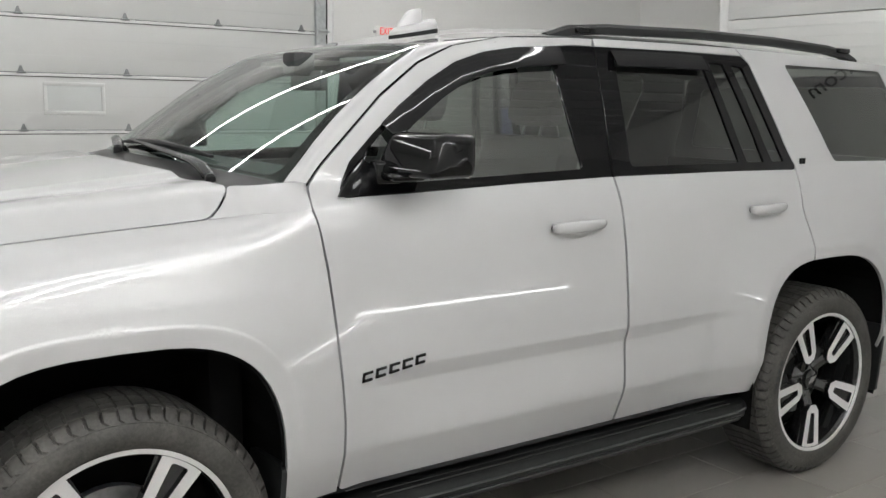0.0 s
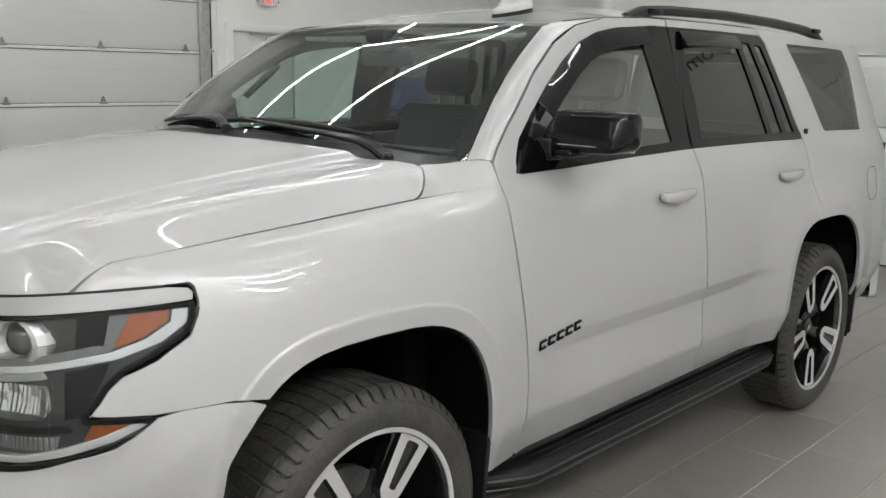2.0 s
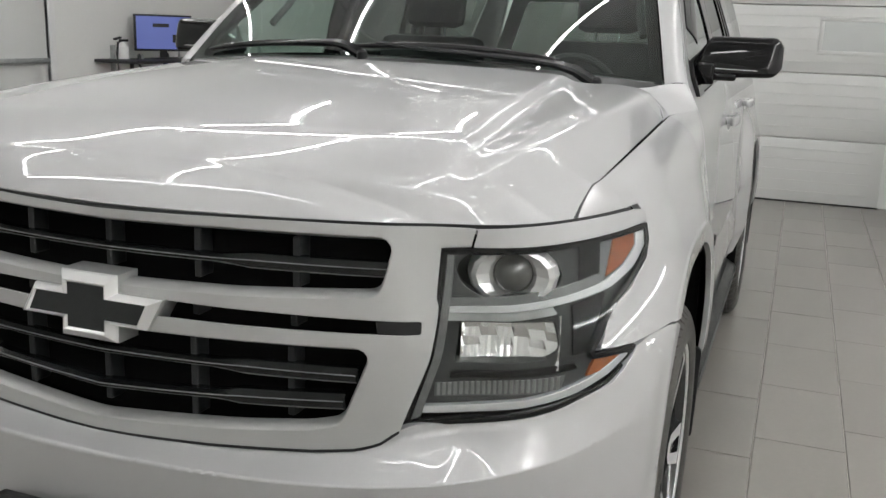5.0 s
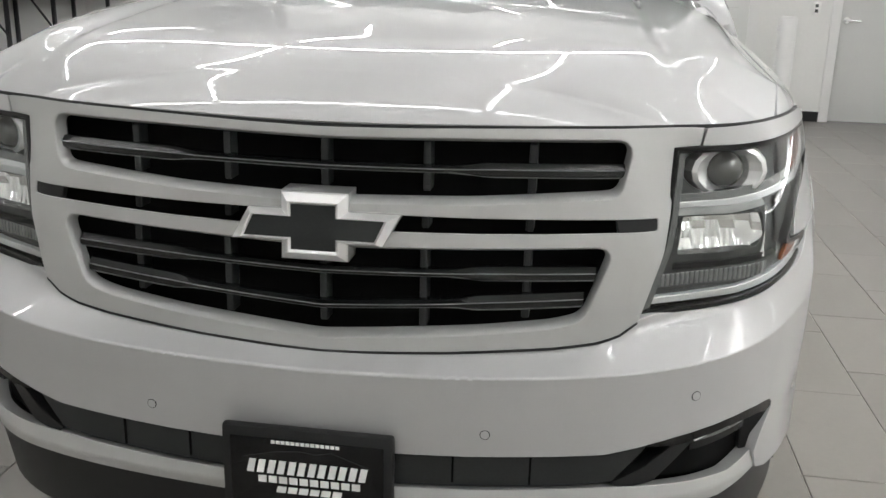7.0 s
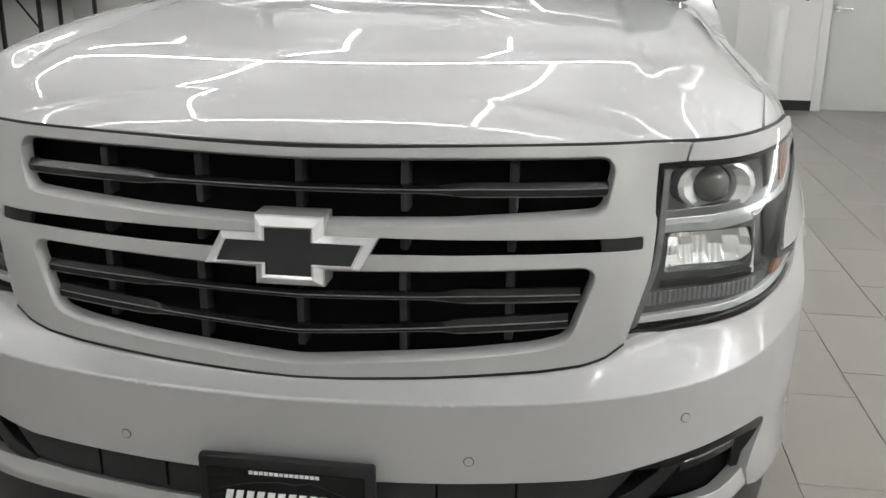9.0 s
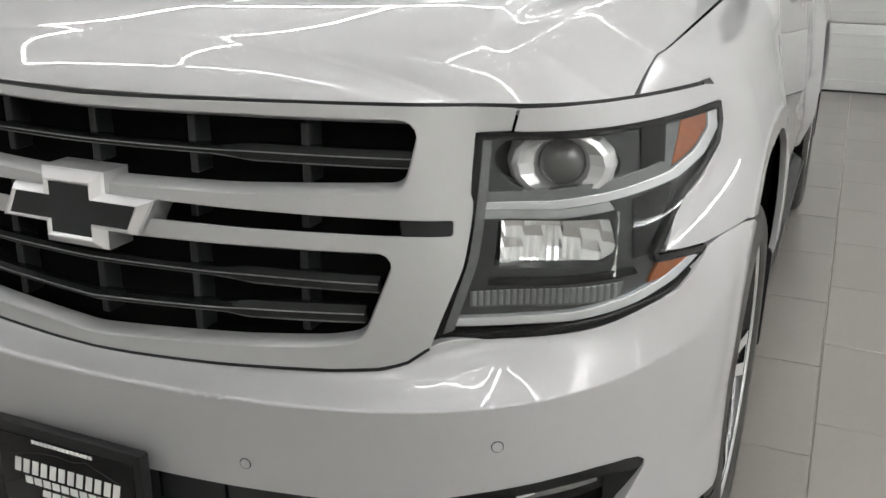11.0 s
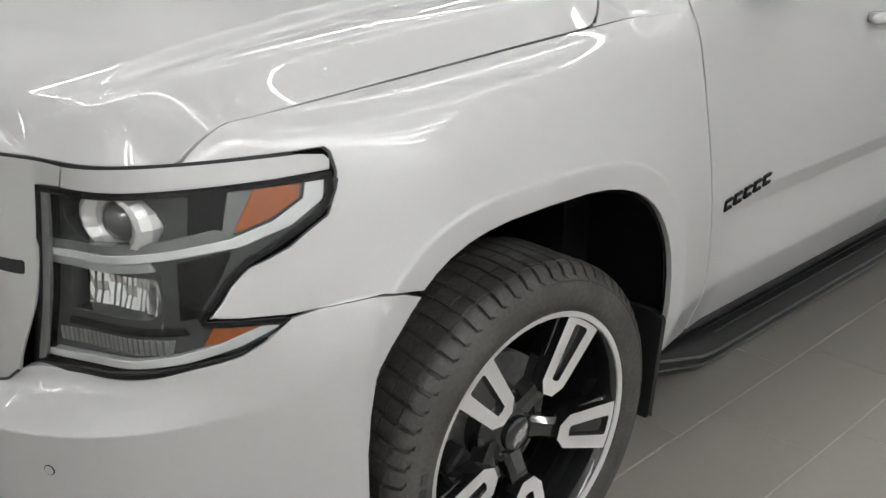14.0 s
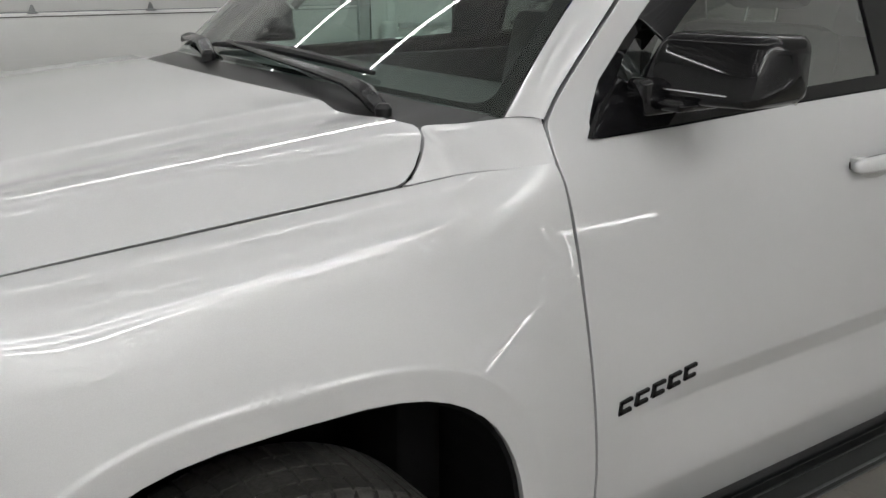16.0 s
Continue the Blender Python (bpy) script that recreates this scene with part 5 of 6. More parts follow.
part("mountain_line", pipe(bmesh.new(), [(-1.0652, a, c) for a, c in line], 0.0006, 5), LAMP_GREY, plate)

# ---------------- headlights ----------------
LENS = [(-0.694, 1.097), (-0.80, 1.101), (-0.90, 1.107), (-0.967, 1.109), (-0.995, 1.110), (-0.994, 1.080), (-0.987, 1.046), (-0.973, 1.023), (-0.957, 1.001), (-0.943, 0.985), (-0.928, 0.957), (-0.918, 0.931), (-0.905, 0.905), (-0.906, 0.900), (-0.930, 0.896), (-0.961, 0.889), (-0.959, 0.868), (-0.950, 0.849), (-0.928, 0.829), (-0.857, 0.806), (-0.76, 0.786), (-0.68, 0.777), (-0.600, 0.772)]


def lamp(depth):
    return front(lambda y, z: 0.9 * lamp_back(y, z) + depth)


lens2 = fpts(LENS)
inner2 = inward(dense(lens2, 0.02), 0.009)
bezel2 = inward(dense(lens2, 0.02), 0.014)
AIM = (-1, -0.5, 0.05)
bodies = skin("headlight", inward(dense(lens2, 0.02), 0.03), lamp(0.115), LAMP_GREY, suv, AIM, 0.03, 0.0, 0, mirror=True, label="clear headlight with dark bezel and amber reflectors")


def lamp_piece(name, pts, depth, mat, rim=0.01, step=0.012, label="", holes=()):
    return skin(name, fpts(pts), lamp(depth), mat, bodies[0], AIM, step, 0.0, rim, mirror=bodies[1], label=label, holes=holes)


skin("lens_border", lens2, lamp(0.006), BLACK_GLOSS, bodies[0], AIM, 0.014, 0.0, 0.05, holes=[inner2], mirror=bodies[1], label="gloss black lens border")
lens_obs = skin("lens", inward(dense(lens2, 0.02), 0.004), lamp(0.002), LENS_GLASS, bodies[0], AIM, 0.02, 0.0, 0, mirror=bodies[1])
for o in lens_obs:
    o.visible_shadow = False
lamp_piece("light_bar", [(-0.668, 0.990), (-0.78, 0.996), (-0.878, 1.011), (-0.930, 1.024), (-0.957, 1.043), (-0.976, 1.073), (-0.979, 1.102), (-0.9875, 1.102), (-0.985, 1.070), (-0.967, 1.037), (-0.936, 1.013), (-0.88, 1.001), (-0.78, 0.986), (-0.665, 0.981)], 0.018, LIGHT_BAR, 0.03, label="white daytime light bar")
lamp_piece("light_bar", [(-0.625, 0.793), (-0.70, 0.797), (-0.80, 0.808), (-0.88, 0.828), (-0.925, 0.85), (-0.950, 0.876), (-0.940, 0.879), (-0.91, 0.856), (-0.87, 0.838), (-0.80, 0.820), (-0.70, 0.808), (-0.63, 0.804)], 0.018, LIGHT_BAR, 0.03, label="white daytime light bar")
lamp_piece("amber_reflector", [(-0.950, 1.100), (-0.975, 1.102), (-0.972, 1.076), (-0.954, 1.049), (-0.932, 1.034)], 0.022, AMBER, 0.03, label="amber side reflector")
lamp_piece("amber_reflector", [(-0.906, 0.890), (-0.944, 0.884), (-0.940, 0.873), (-0.918, 0.862), (-0.895, 0.856)], 0.022, AMBER, 0.03, label="amber side reflector")
lamp_piece("side_bezel", [(-0.905, 1.103), (-0.932, 1.105), (-0.922, 1.040), (-0.905, 1.018), (-0.892, 1.012)], 0.026, BLACK_GLOSS, 0.02)
lamp_piece("side_bezel", [(-0.880, 0.990), (-0.925, 1.004), (-0.912, 0.960), (-0.896, 0.925), (-0.890, 0.905), (-0.872, 0.900)], 0.026, BLACK_GLOSS, 0.02)
lamp_piece("clear_ledge", [(-0.672, 1.004), (-0.78, 1.011), (-0.872, 1.026), (-0.918, 1.040), (-0.930, 1.028), (-0.878, 1.0125), (-0.78, 0.9975), (-0.670, 0.9915)], 0.024, CLEAR_GREY, 0.02, label="clear grey ledge above the light bar")
lamp_piece("bezel_step", [(-0.672, 0.868), (-0.760, 0.872), (-0.872, 0.884), (-0.878, 0.874), (-0.760, 0.862), (-0.670, 0.858)], 0.028, BLACK_GLOSS, 0.02)
lamp_piece("side_wall", [(-0.690, 1.090), (-0.712, 1.091), (-0.668, 0.93), (-0.628, 0.790), (-0.607, 0.780), (-0.648, 0.93)], 0.008, CLEAR_GREY, 0.006, label="clear grey edge of the lens")
lamp_piece("amber_base", [(-0.914, 1.099), (-0.950, 1.100), (-0.932, 1.036), (-0.914, 1.026)], 0.030, CLEAR_GREY, 0.02)
ring_hole = fpts([(-0.785 + 0.086 * math.cos(a), 1.048 + 0.050 * math.sin(a)) for a in np.linspace(0, 2 * math.pi, 33)[:-1]])
low_hole = rounded(fpts([(-0.688, 0.962), (-0.850, 0.966), (-0.850, 0.915), (-0.832, 0.893), (-0.77, 0.886), (-0.672, 0.884)]), 0.012)
skin("bezel", bezel2, lamp(0.034), LAMP_GREY, bodies[0], AIM, 0.02, 0.0, 0.035, holes=[ring_hole, low_hole], mirror=bodies[1], label="dark grey lamp bezel")
lamp_piece("guide_strip", [(-0.668, 0.978), (-0.78, 0.981), (-0.85, 0.991), (-0.855, 0.980), (-0.78, 0.969), (-0.667, 0.966)], 0.024, STEEL, 0.02, label="ribbed light guide strip")
lamp_piece("turn_signal", [(-0.645, 0.846), (-0.86, 0.862), (-0.855, 0.838), (-0.80, 0.830), (-0.645, 0.822)], 0.03, CLEAR_GREY, 0.02, label="ribbed clear turn signal strip")
for i in range(22):
    y = 0.65 + 0.2 * i / 21
    lamp_piece("signal_rib", [(-y, 0.825 + 0.012 * i / 21), (-y - 0.003, 0.825 + 0.012 * i / 21), (-y - 0.003, 0.846 + 0.014 * i / 21), (-y, 0.846 + 0.014 * i / 21)], 0.027, STEEL_DARK, 0.004, 0.02)


def lathe(bm, profile, n, m, wide=1.0, beyond=9.0):
    """A turned body: profile of (radius, height) about the local z axis."""
    rings = []
    for r, h in profile:
        if r < 1e-6:
            rings.append([bm.verts.new(m @ Vector((0, 0, h)))])
        else:
            rings.append([bm.verts.new(m @ Vector((r * math.cos(2 * math.pi * k / n), (wide if r > beyond else 1.0) * r * math.sin(2 * math.pi * k / n), h))) for k in range(n)])
    for a, b in zip(rings, rings[1:]):
        for k in range(n):
            j = (k + 1) % n
            if len(a) == 1 and len(b) == 1:
                continue
            if len(a) == 1:
                bm.faces.new((a[0], b[k], b[j]))
            elif len(b) == 1:
                bm.faces.new((a[k], a[j], b[0]))
            else:
                bm.faces.new((a[k], a[j], b[j], b[k]))
    return bm


BULB = material("projector_glass", (0.10, 0.10, 0.095), 0.06, 0.3, 1.0)
for s in (-1, 1):
    hl = bodies[0] if s < 0 else bodies[1]
    m = pose(-0.742, s * 0.757, 1.046, 0, 0, s * -14) @ pose(0, 0, 0, 0, -90, 0)
    part("projector_ring", lathe(bmesh.new(), [(0.036, -0.03), (0.037, 0.000), (0.043, 0.012), (0.046, 0.024), (0.053, 0.020), (0.058, 0.004), (0.060, -0.03)], 16, m, 1.42, 0.0455), BRIGHT_CHROME, hl, "chrome projector ring")
    part("projector_lens", lathe(bmesh.new(), [(0.039, -0.012), (0.036, 0.004), (0.028, 0.015), (0.015, 0.022), (0, 0.024)], 32, m), BULB, hl, "clear projector lens", smooth=True)
    m2 = pose(-0.756, s * 0.762, 0.924, 0, 0, s * -14)
    bm = bmesh.new()
    cols, rows_ = 30, 7
    grid = []
    for i in range(cols + 1):
        a = -0.090 + 0.180 * i / cols
        flute = 0.0016 * (i % 2) if i > cols * 0.3 else 0.0
        grid.append([bm.verts.new(m2 @ Vector((0.026 * (1 - (a / 0.1) ** 2) * (1 - 0.4 * (c / 0.05) ** 2) + 0.15 * c + flute + 0.0015 * ((i // 5 + j) % 2), a, c))) for j, c in enumerate(np.linspace(-0.050, 0.050, rows_))])
    for i in range(cols):
        for j in range(rows_ - 1):
            bm.faces.new([grid[i + di][j + dj] for di, dj in ((0, 0), (1, 0), (1, 1), (0, 1))])
    part("reflector", bm, REFLECTOR, hl, "chrome fluted low-beam reflector")

# ---------------- windows ----------------
trim_front = [p for p in win_line[::-1][1:]] + [(1.772, 1.773), (1.739, 1.324), (1.3, 1.315), (0.9, 1.302), (0.676, 1.2975)]
glass_front = rounded([(0.715, 1.345), (0.785, 1.437), (0.900, 1.535), (1.015, 1.612), (1.14, 1.672), (1.26, 1.708), (1.40, 1.731), (1.560, 1.745), (1.585, 1.50), (1.612, 1.350), (1.2, 1.338), (0.9, 1.330)], 0.015)
trim_rear = [(1.776, 1.773), (2.2, 1.776), (2.60, 1.772), (2.637, 1.745), (2.69, 1.595), (2.752, 1.43), (2.797, 1.335), (2.79, 1.321), (2.3, 1.325), (1.748, 1.324)]
glass_rear = rounded([(1.865, 1.740), (2.345, 1.742), (2.405, 1.50), (2.452, 1.352), (1.845, 1.352), (1.850, 1.50)], 0.018)
glass_vent = rounded([(2.385, 1.740), (2.475, 1.738), (2.555, 1.50), (2.605, 1.352), (2.497, 1.352), (2.450, 1.50)], 0.012)
glass_fix = rounded([(2.520, 1.735), (2.590, 1.728), (2.665, 1.52), (2.735, 1.352), (2.655, 1.352), (2.600, 1.50)], 0.012)
for dn, trim, panes in (("front_door", trim_front, ((glass_front, GLASS_FRONT),)), ("rear_door", trim_rear, ((glass_rear, GLASS_DARK), (glass_vent, GLASS_DARK), (glass_fix, GLASS_DARK)))):
    d0, d1 = doors[dn]
    skin("window_trim", trim, side, BLACK_GLOSS, d0, OUT_SIDE, 0.03, 0.001, 0.012, holes=[p[0] for p in panes], offset=-0.003, mirror=d1, label="black window surround")
    for pts, g in panes:
        obs = skin("window_glass", pts, side, g, d0, OUT_SIDE, 0.06, -0.006, 0, offset=-0.009, mirror=d1)
        for o in obs:
            o.visible_shadow = False
# division bar between the B-pillar halves and rear-window bars
for a, b in (((1.745, 1.33), (1.776, 1.77)),):
    verts = []
    for (x, z) in (a, b):
        for dx, dy in ((-0.004, 0.0), (0.004, 0.0), (0.004, 0.012), (-0.004, 0.012)):
            verts.append((x + dx, -float(half_width(x, z)) + 0.0012 + dy, z))
    mesh_object("pillar_gap", verts, [(0, 1, 5, 4), (1, 2, 6, 5), (3, 0, 4, 7), (2, 3, 7, 6)], BLACK_MATTE, doors["front_door"][0])
for o in skin("quarter_glass", q_win, side, GLASS_DARK, quarter[0], OUT_SIDE, 0.06, -0.002, 0, offset=-0.004, mirror=quarter[1], label="dark privacy quarter glass"):
    o.visible_shadow = False


# window visors over the front and rear side glass
def visor(name, line, drop, owner, twin):
    n = len(line)

    def f(t, w):
        x = np.interp(t, np.arange(n), [p[0] for p in line])
        z = np.interp(t, np.arange(n), [p[1] for p in line])
        dx = np.interp(t, np.arange(n), [p[2] for p in line])
        dz = np.interp(t, np.arange(n), [p[3] for p in line])
        x, z = x + dx * w * drop, z + dz * w * drop
        return x, -half_width(x, z) - 0.006 - 0.018 * np.sin(np.clip(w, 0, 1) * 1.5), z
    skin(name, [(t, 0.0) for t in np.linspace(0, n - 1, 40)] + [(t, 1.0) for t in np.linspace(n - 1, 0, 40)], f, SMOKE, owner, OUT_SIDE, 0.08, 0, 0.004, mirror=twin, label="smoked glossy window visor")


SMOKE = material("smoked_acrylic", (0.010, 0.010, 0.011), 0.04, 0.0, 0.0, spec=0.4)
vline = [(0.83, 1.502, 0.65, -0.75), (0.90, 1.555, 0.6, -0.8), (1.02, 1.632, 0.5, -0.85), (1.14, 1.694, 0.35, -0.93), (1.26, 1.730, 0.2, -0.97), (1.40, 1.752, 0.1, -1), (1.60, 1.766, 0, -1)]
visor("window_visor", vline, 0.062, *doors["front_door"])
visor("window_visor", [(1.85, 1.762, 0, -1), (2.0, 1.765, 0, -1), (2.2, 1.765, 0, -1), (2.345, 1.763, 0.0, -1)], 0.055, *doors["rear_door"])


# ---------------- door handles, badges, mirrors ----------------
def handle(x0, x1, z, owner, s):
    xs = np.linspace(0, 1, 15)
    yb = float(half_width((x0 + x1) / 2, z))
    verts, faces, n = [], [], 12
    for t in xs:
        x = x0 + (x1 - x0) * t
        grow = 0.45 + 0.55 * math.sin(math.pi * min(1, max(0, t))) ** 0.28
        cy = yb + 0.022 + 0.012 * math.sin(math.pi * t)
        for k in range(n):
            a = 2 * math.pi * k / n
            c, q = math.cos(a), math.sin(a)
            verts.append((x, s * (cy + 0.012 * grow * math.copysign(abs(c) ** 0.7, c)), z + 0.008 * (t - 0.5) + 0.020 * grow * math.copysign(abs(q) ** 0.7, q)))
    for i in range(len(xs) - 1):
        for k in range(n):
            a, b = i * n + k, i * n + (k + 1) % n
            faces.append((a, b, b + n, a + n))
    faces += [tuple(range(n))[::-1], tuple(range((len(xs) - 1) * n, len(xs) * n))]
    ob = mesh_object("door_handle", verts, faces, PAINT, owner, True, label="body-coloured pull handle")
    for xa, xb in ((x0 + 0.015, x0 + 0.055), (x1 - 0.055, x1 - 0.015)):
        p, q = sorted((s * (yb - 0.004), s * (yb + 0.024)))
        box_part("handle_foot", (xa, p, z - 0.014), (xb, q, z + 0.014), PAINT, owner, 0.005)
    m = Matrix.Translation(((x0 + x1) / 2, s * (yb + 0.002), z - 0.028)) @ Matrix.Diagonal((0.062, 0.006, 0.022, 1))
    b = bmesh.new()
    bmesh.ops.create_uvsphere(b, u_segments=20, v_segments=12, radius=1, matrix=m)
    part("handle_cup", b, PAINT_FLAT, owner, smooth=True)
    # black plate painted in as the shade behind the handle
    shade_ = [(x0 + 0.01, z - 0.013), (x0 + 0.05, z - 0.017), (x1 - 0.05, z - 0.014), (x1 - 0.01, z - 0.010), (x1 - 0.012, z + 0.010), (x0 + 0.012, z + 0.006)]
    part("handle_gap", prism(bmesh.new(), rounded(shade_, 0.008), lambda a, c, d: (a, s * (float(half_width(a, c)) + d), c), -0.002, 0.0015), BLACK_TRIM, owner)


for s, k in ((-1, 0), (1, 1)):
    handle(1.402, 1.640, 1.168, doors["front_door"][k], s)
    handle(2.425, 2.640, 1.176, doors["rear_door"][k], s)
    # model badge: five plain slanted bars
    for i in range(5):
        x = 0.680 + 0.0455 * i
        z = 0.770 + 0.0064 * i
        y = s * float(half_width(x + 0.02, z + 0.015))
        bm = bmesh.new()
        for pts in ([(0.0, 0.0), (0.033, 0.004), (0.0335, 0.011), (0.0005, 0.007)], [(0.0025, 0.021), (0.0355, 0.025), (0.036, 0.032), (0.003, 0.028)], [(0.0, 0.0), (0.0075, 0.001), (0.0105, 0.029), (0.003, 0.028)]):
            prism(bm, [(x + a, z + c) for a, c in pts], lambda a, c, d, y=y: (a, y + s * d, c), -0.002, 0.006)
        part("badge_bar", bm, BLACK_GLOSS, doors["front_door"][k], "gloss black badge bar")
    for i in range(2):
        x, z = 2.828 + 0.02 * i, 1.338
        y = s * float(half_width(x, z))
        p, q = sorted((y - s * 0.003, y + s * 0.004))
        box_part("trim_badge", (x, p, z), (x + 0.015, q, z + 0.024), BLACK_GLOSS, quarter[k], 0.001)
    # fuel door outline on the quarter panel
    ring = [(3.62 + 0.085 * math.copysign(abs(math.cos(a)) ** 0.6, math.cos(a)), 1.06 + 0.085 * math.copysign(abs(math.sin(a)) ** 0.6, math.sin(a))) for a in np.linspace(0, 2 * math.pi, 40)]
    if s < 0:
        part("fuel_door_gap", pipe(bmesh.new(), [(x, -float(half_width(x, z)) + 0.0006, z) for x, z in ring], 0.0016, 5), BLACK_MATTE, quarter[k])


def mirror_unit(s):
    foot_pts = [(0.645, 1.298), (0.80, 1.303), (0.80, 1.36), (0.745, 1.40), (0.69, 1.355)]
    foot = prism(bmesh.new(), foot_pts, lambda a, c, d: (a, s * (float(half_width(a, c)) + d), c), -0.004, 0.012)
    unit = part("side_mirror", foot, BLACK_GLOSS, suv, "gloss black side mirror")
    verts, faces, n, rows = [], [], 28, 22
    for i in range(rows + 1):
        t = i / rows
        y = 0.872 + (1.140 - 0.872) * t
        cap = 1 - max(0, (t - 0.86) / 0.14) ** 2.5 * 0.45 if t > 0.86 else 1.0
        inner = 1 - max(0, (0.12 - t) / 0.12) ** 2 * 0.5
        k = cap * inner
        zc, xc = 1.414 + 0.004 * t, 0.872 + 0.035 * t
        hz, hx = (0.066 - 0.004 * t) * k, (0.080 - 0.012 * t) * k
        for j in range(n):
            a = 2 * math.pi * j / n
            c, q = math.cos(a), math.sin(a)
            dx = hx * math.copysign(abs(c) ** 0.30, c)
            dz = hz * math.copysign(abs(q) ** 0.30, q)
            lean_ = -0.28 * dz if c < 0 else 0
            verts.append((xc + dx - lean_, s * (y + 0.030 * (1 - t) * dz / hz), zc + dz))
    for i in range(rows):
        for j in range(n):
            a, b = i * n + j, i * n + (j + 1) % n
            faces.append((a, b, b + n, a + n))
    faces += [tuple(range(n))[::-1], tuple(range(rows * n, rows * n + n))]
    h = mesh_object("mirror_housing", verts, faces, BLACK_GLOSS, unit, True)
    h.data.set_sharp_from_angle(angle=radians(50))
    bm = bmesh.new()
    box(bm, (0.755, min(s * 0.885, s * 0.945), 1.330), (0.845, max(s * 0.885, s * 0.945), 1.398), 0.012, segments=3)
    box(bm, (0.770, min(s * 0.93, s * 1.010), 1.343), (0.880, max(s * 0.93, s * 1.010), 1.366), 0.010, segments=3)
    part("mirror_stalk", bm, BLACK_GLOSS, unit, smooth=True)
    y0, y1 = sorted((s * 0.900, s * 1.118))
    box_part("mirror_glass", (0.949, y0, 1.355), (0.955, y1, 1.458), CHROME, unit, 0.003, m=Matrix.Identity(4))
    part("mirror_seam", pipe(bmesh.new(), [(0.7795 + 0.0088 * k, s * (0.885 + 0.042 * k), 1.382 - 0.0012 * k) for k in range(6)], 0.0016, 5), CHROME_SOFT, unit)


mirror_unit(-1)
mirror_unit(1)


# ---------------- wheels ----------------
def tyre_mesh():
    """Tyre with ribbed tread, lateral slits and lettering-free sidewall."""
    prof = [(0.297, -0.106, 0), (0.304, -0.128, 0), (0.311, -0.134, 0), (0.321, -0.1365, 0), (0.333, -0.1385, 0), (0.349, -0.1375, 0), (0.362, -0.1335, 0), (0.3705, -0.1290, 0), (0.372, -0.1302, 0), (0.375, -0.1285, 0), (0.384, -0.1230, 1), (0.393, -0.1160, 1), (0.3995, -0.108, 1), (0.403, -0.101, 1), (0.405, -0.094, 1)]
    tread = []
    for y0, y1 in ((-0.088, -0.052), (-0.045, -0.004), (0.004, 0.045), (0.052, 0.088)):
        tread += [(0.397, y0 - 0.0035, 0), (0.4065, y0 - 0.002, 2), (0.407, (y0 + y1) / 2, 2), (0.4065, y1 + 0.002, 2), (0.397, y1 + 0.0035, 0)]
    prof = prof + [(0.397, -0.0925, 0)] + tread[1:-1] + [(0.397, 0.0925, 0)] + [(r, -y, k) for r, y, k in prof[::-1]]
    pitches = 64
    verts, faces = [], []
    angs = []
    for p in range(pitches):
        for f, dn in ((0.0, 0), (0.76, 0), (0.79, 1), (0.97, 1)):
            angs.append((2 * math.pi * (p + f) / pitches, dn, p))
    n, m = len(angs), len(prof)
    for a, dn, p in angs:
        for r, y, k in prof:
            rr = r - (0.012 if dn and k == 1 else 0.005 if dn and k == 2 else 0)
            skew = 0.035 * (abs(y) / 0.14) if k else 0
            verts.append((rr * math.cos(a + skew), y, rr * math.sin(a + skew)))
    for i in range(n):
        j = (i + 1) % n
        for k in range(m - 1):
            faces.append((i * m + k, i * m + k + 1, j * m + k + 1, j * m + k))
    return verts, faces


tv, tf = tyre_mesh()


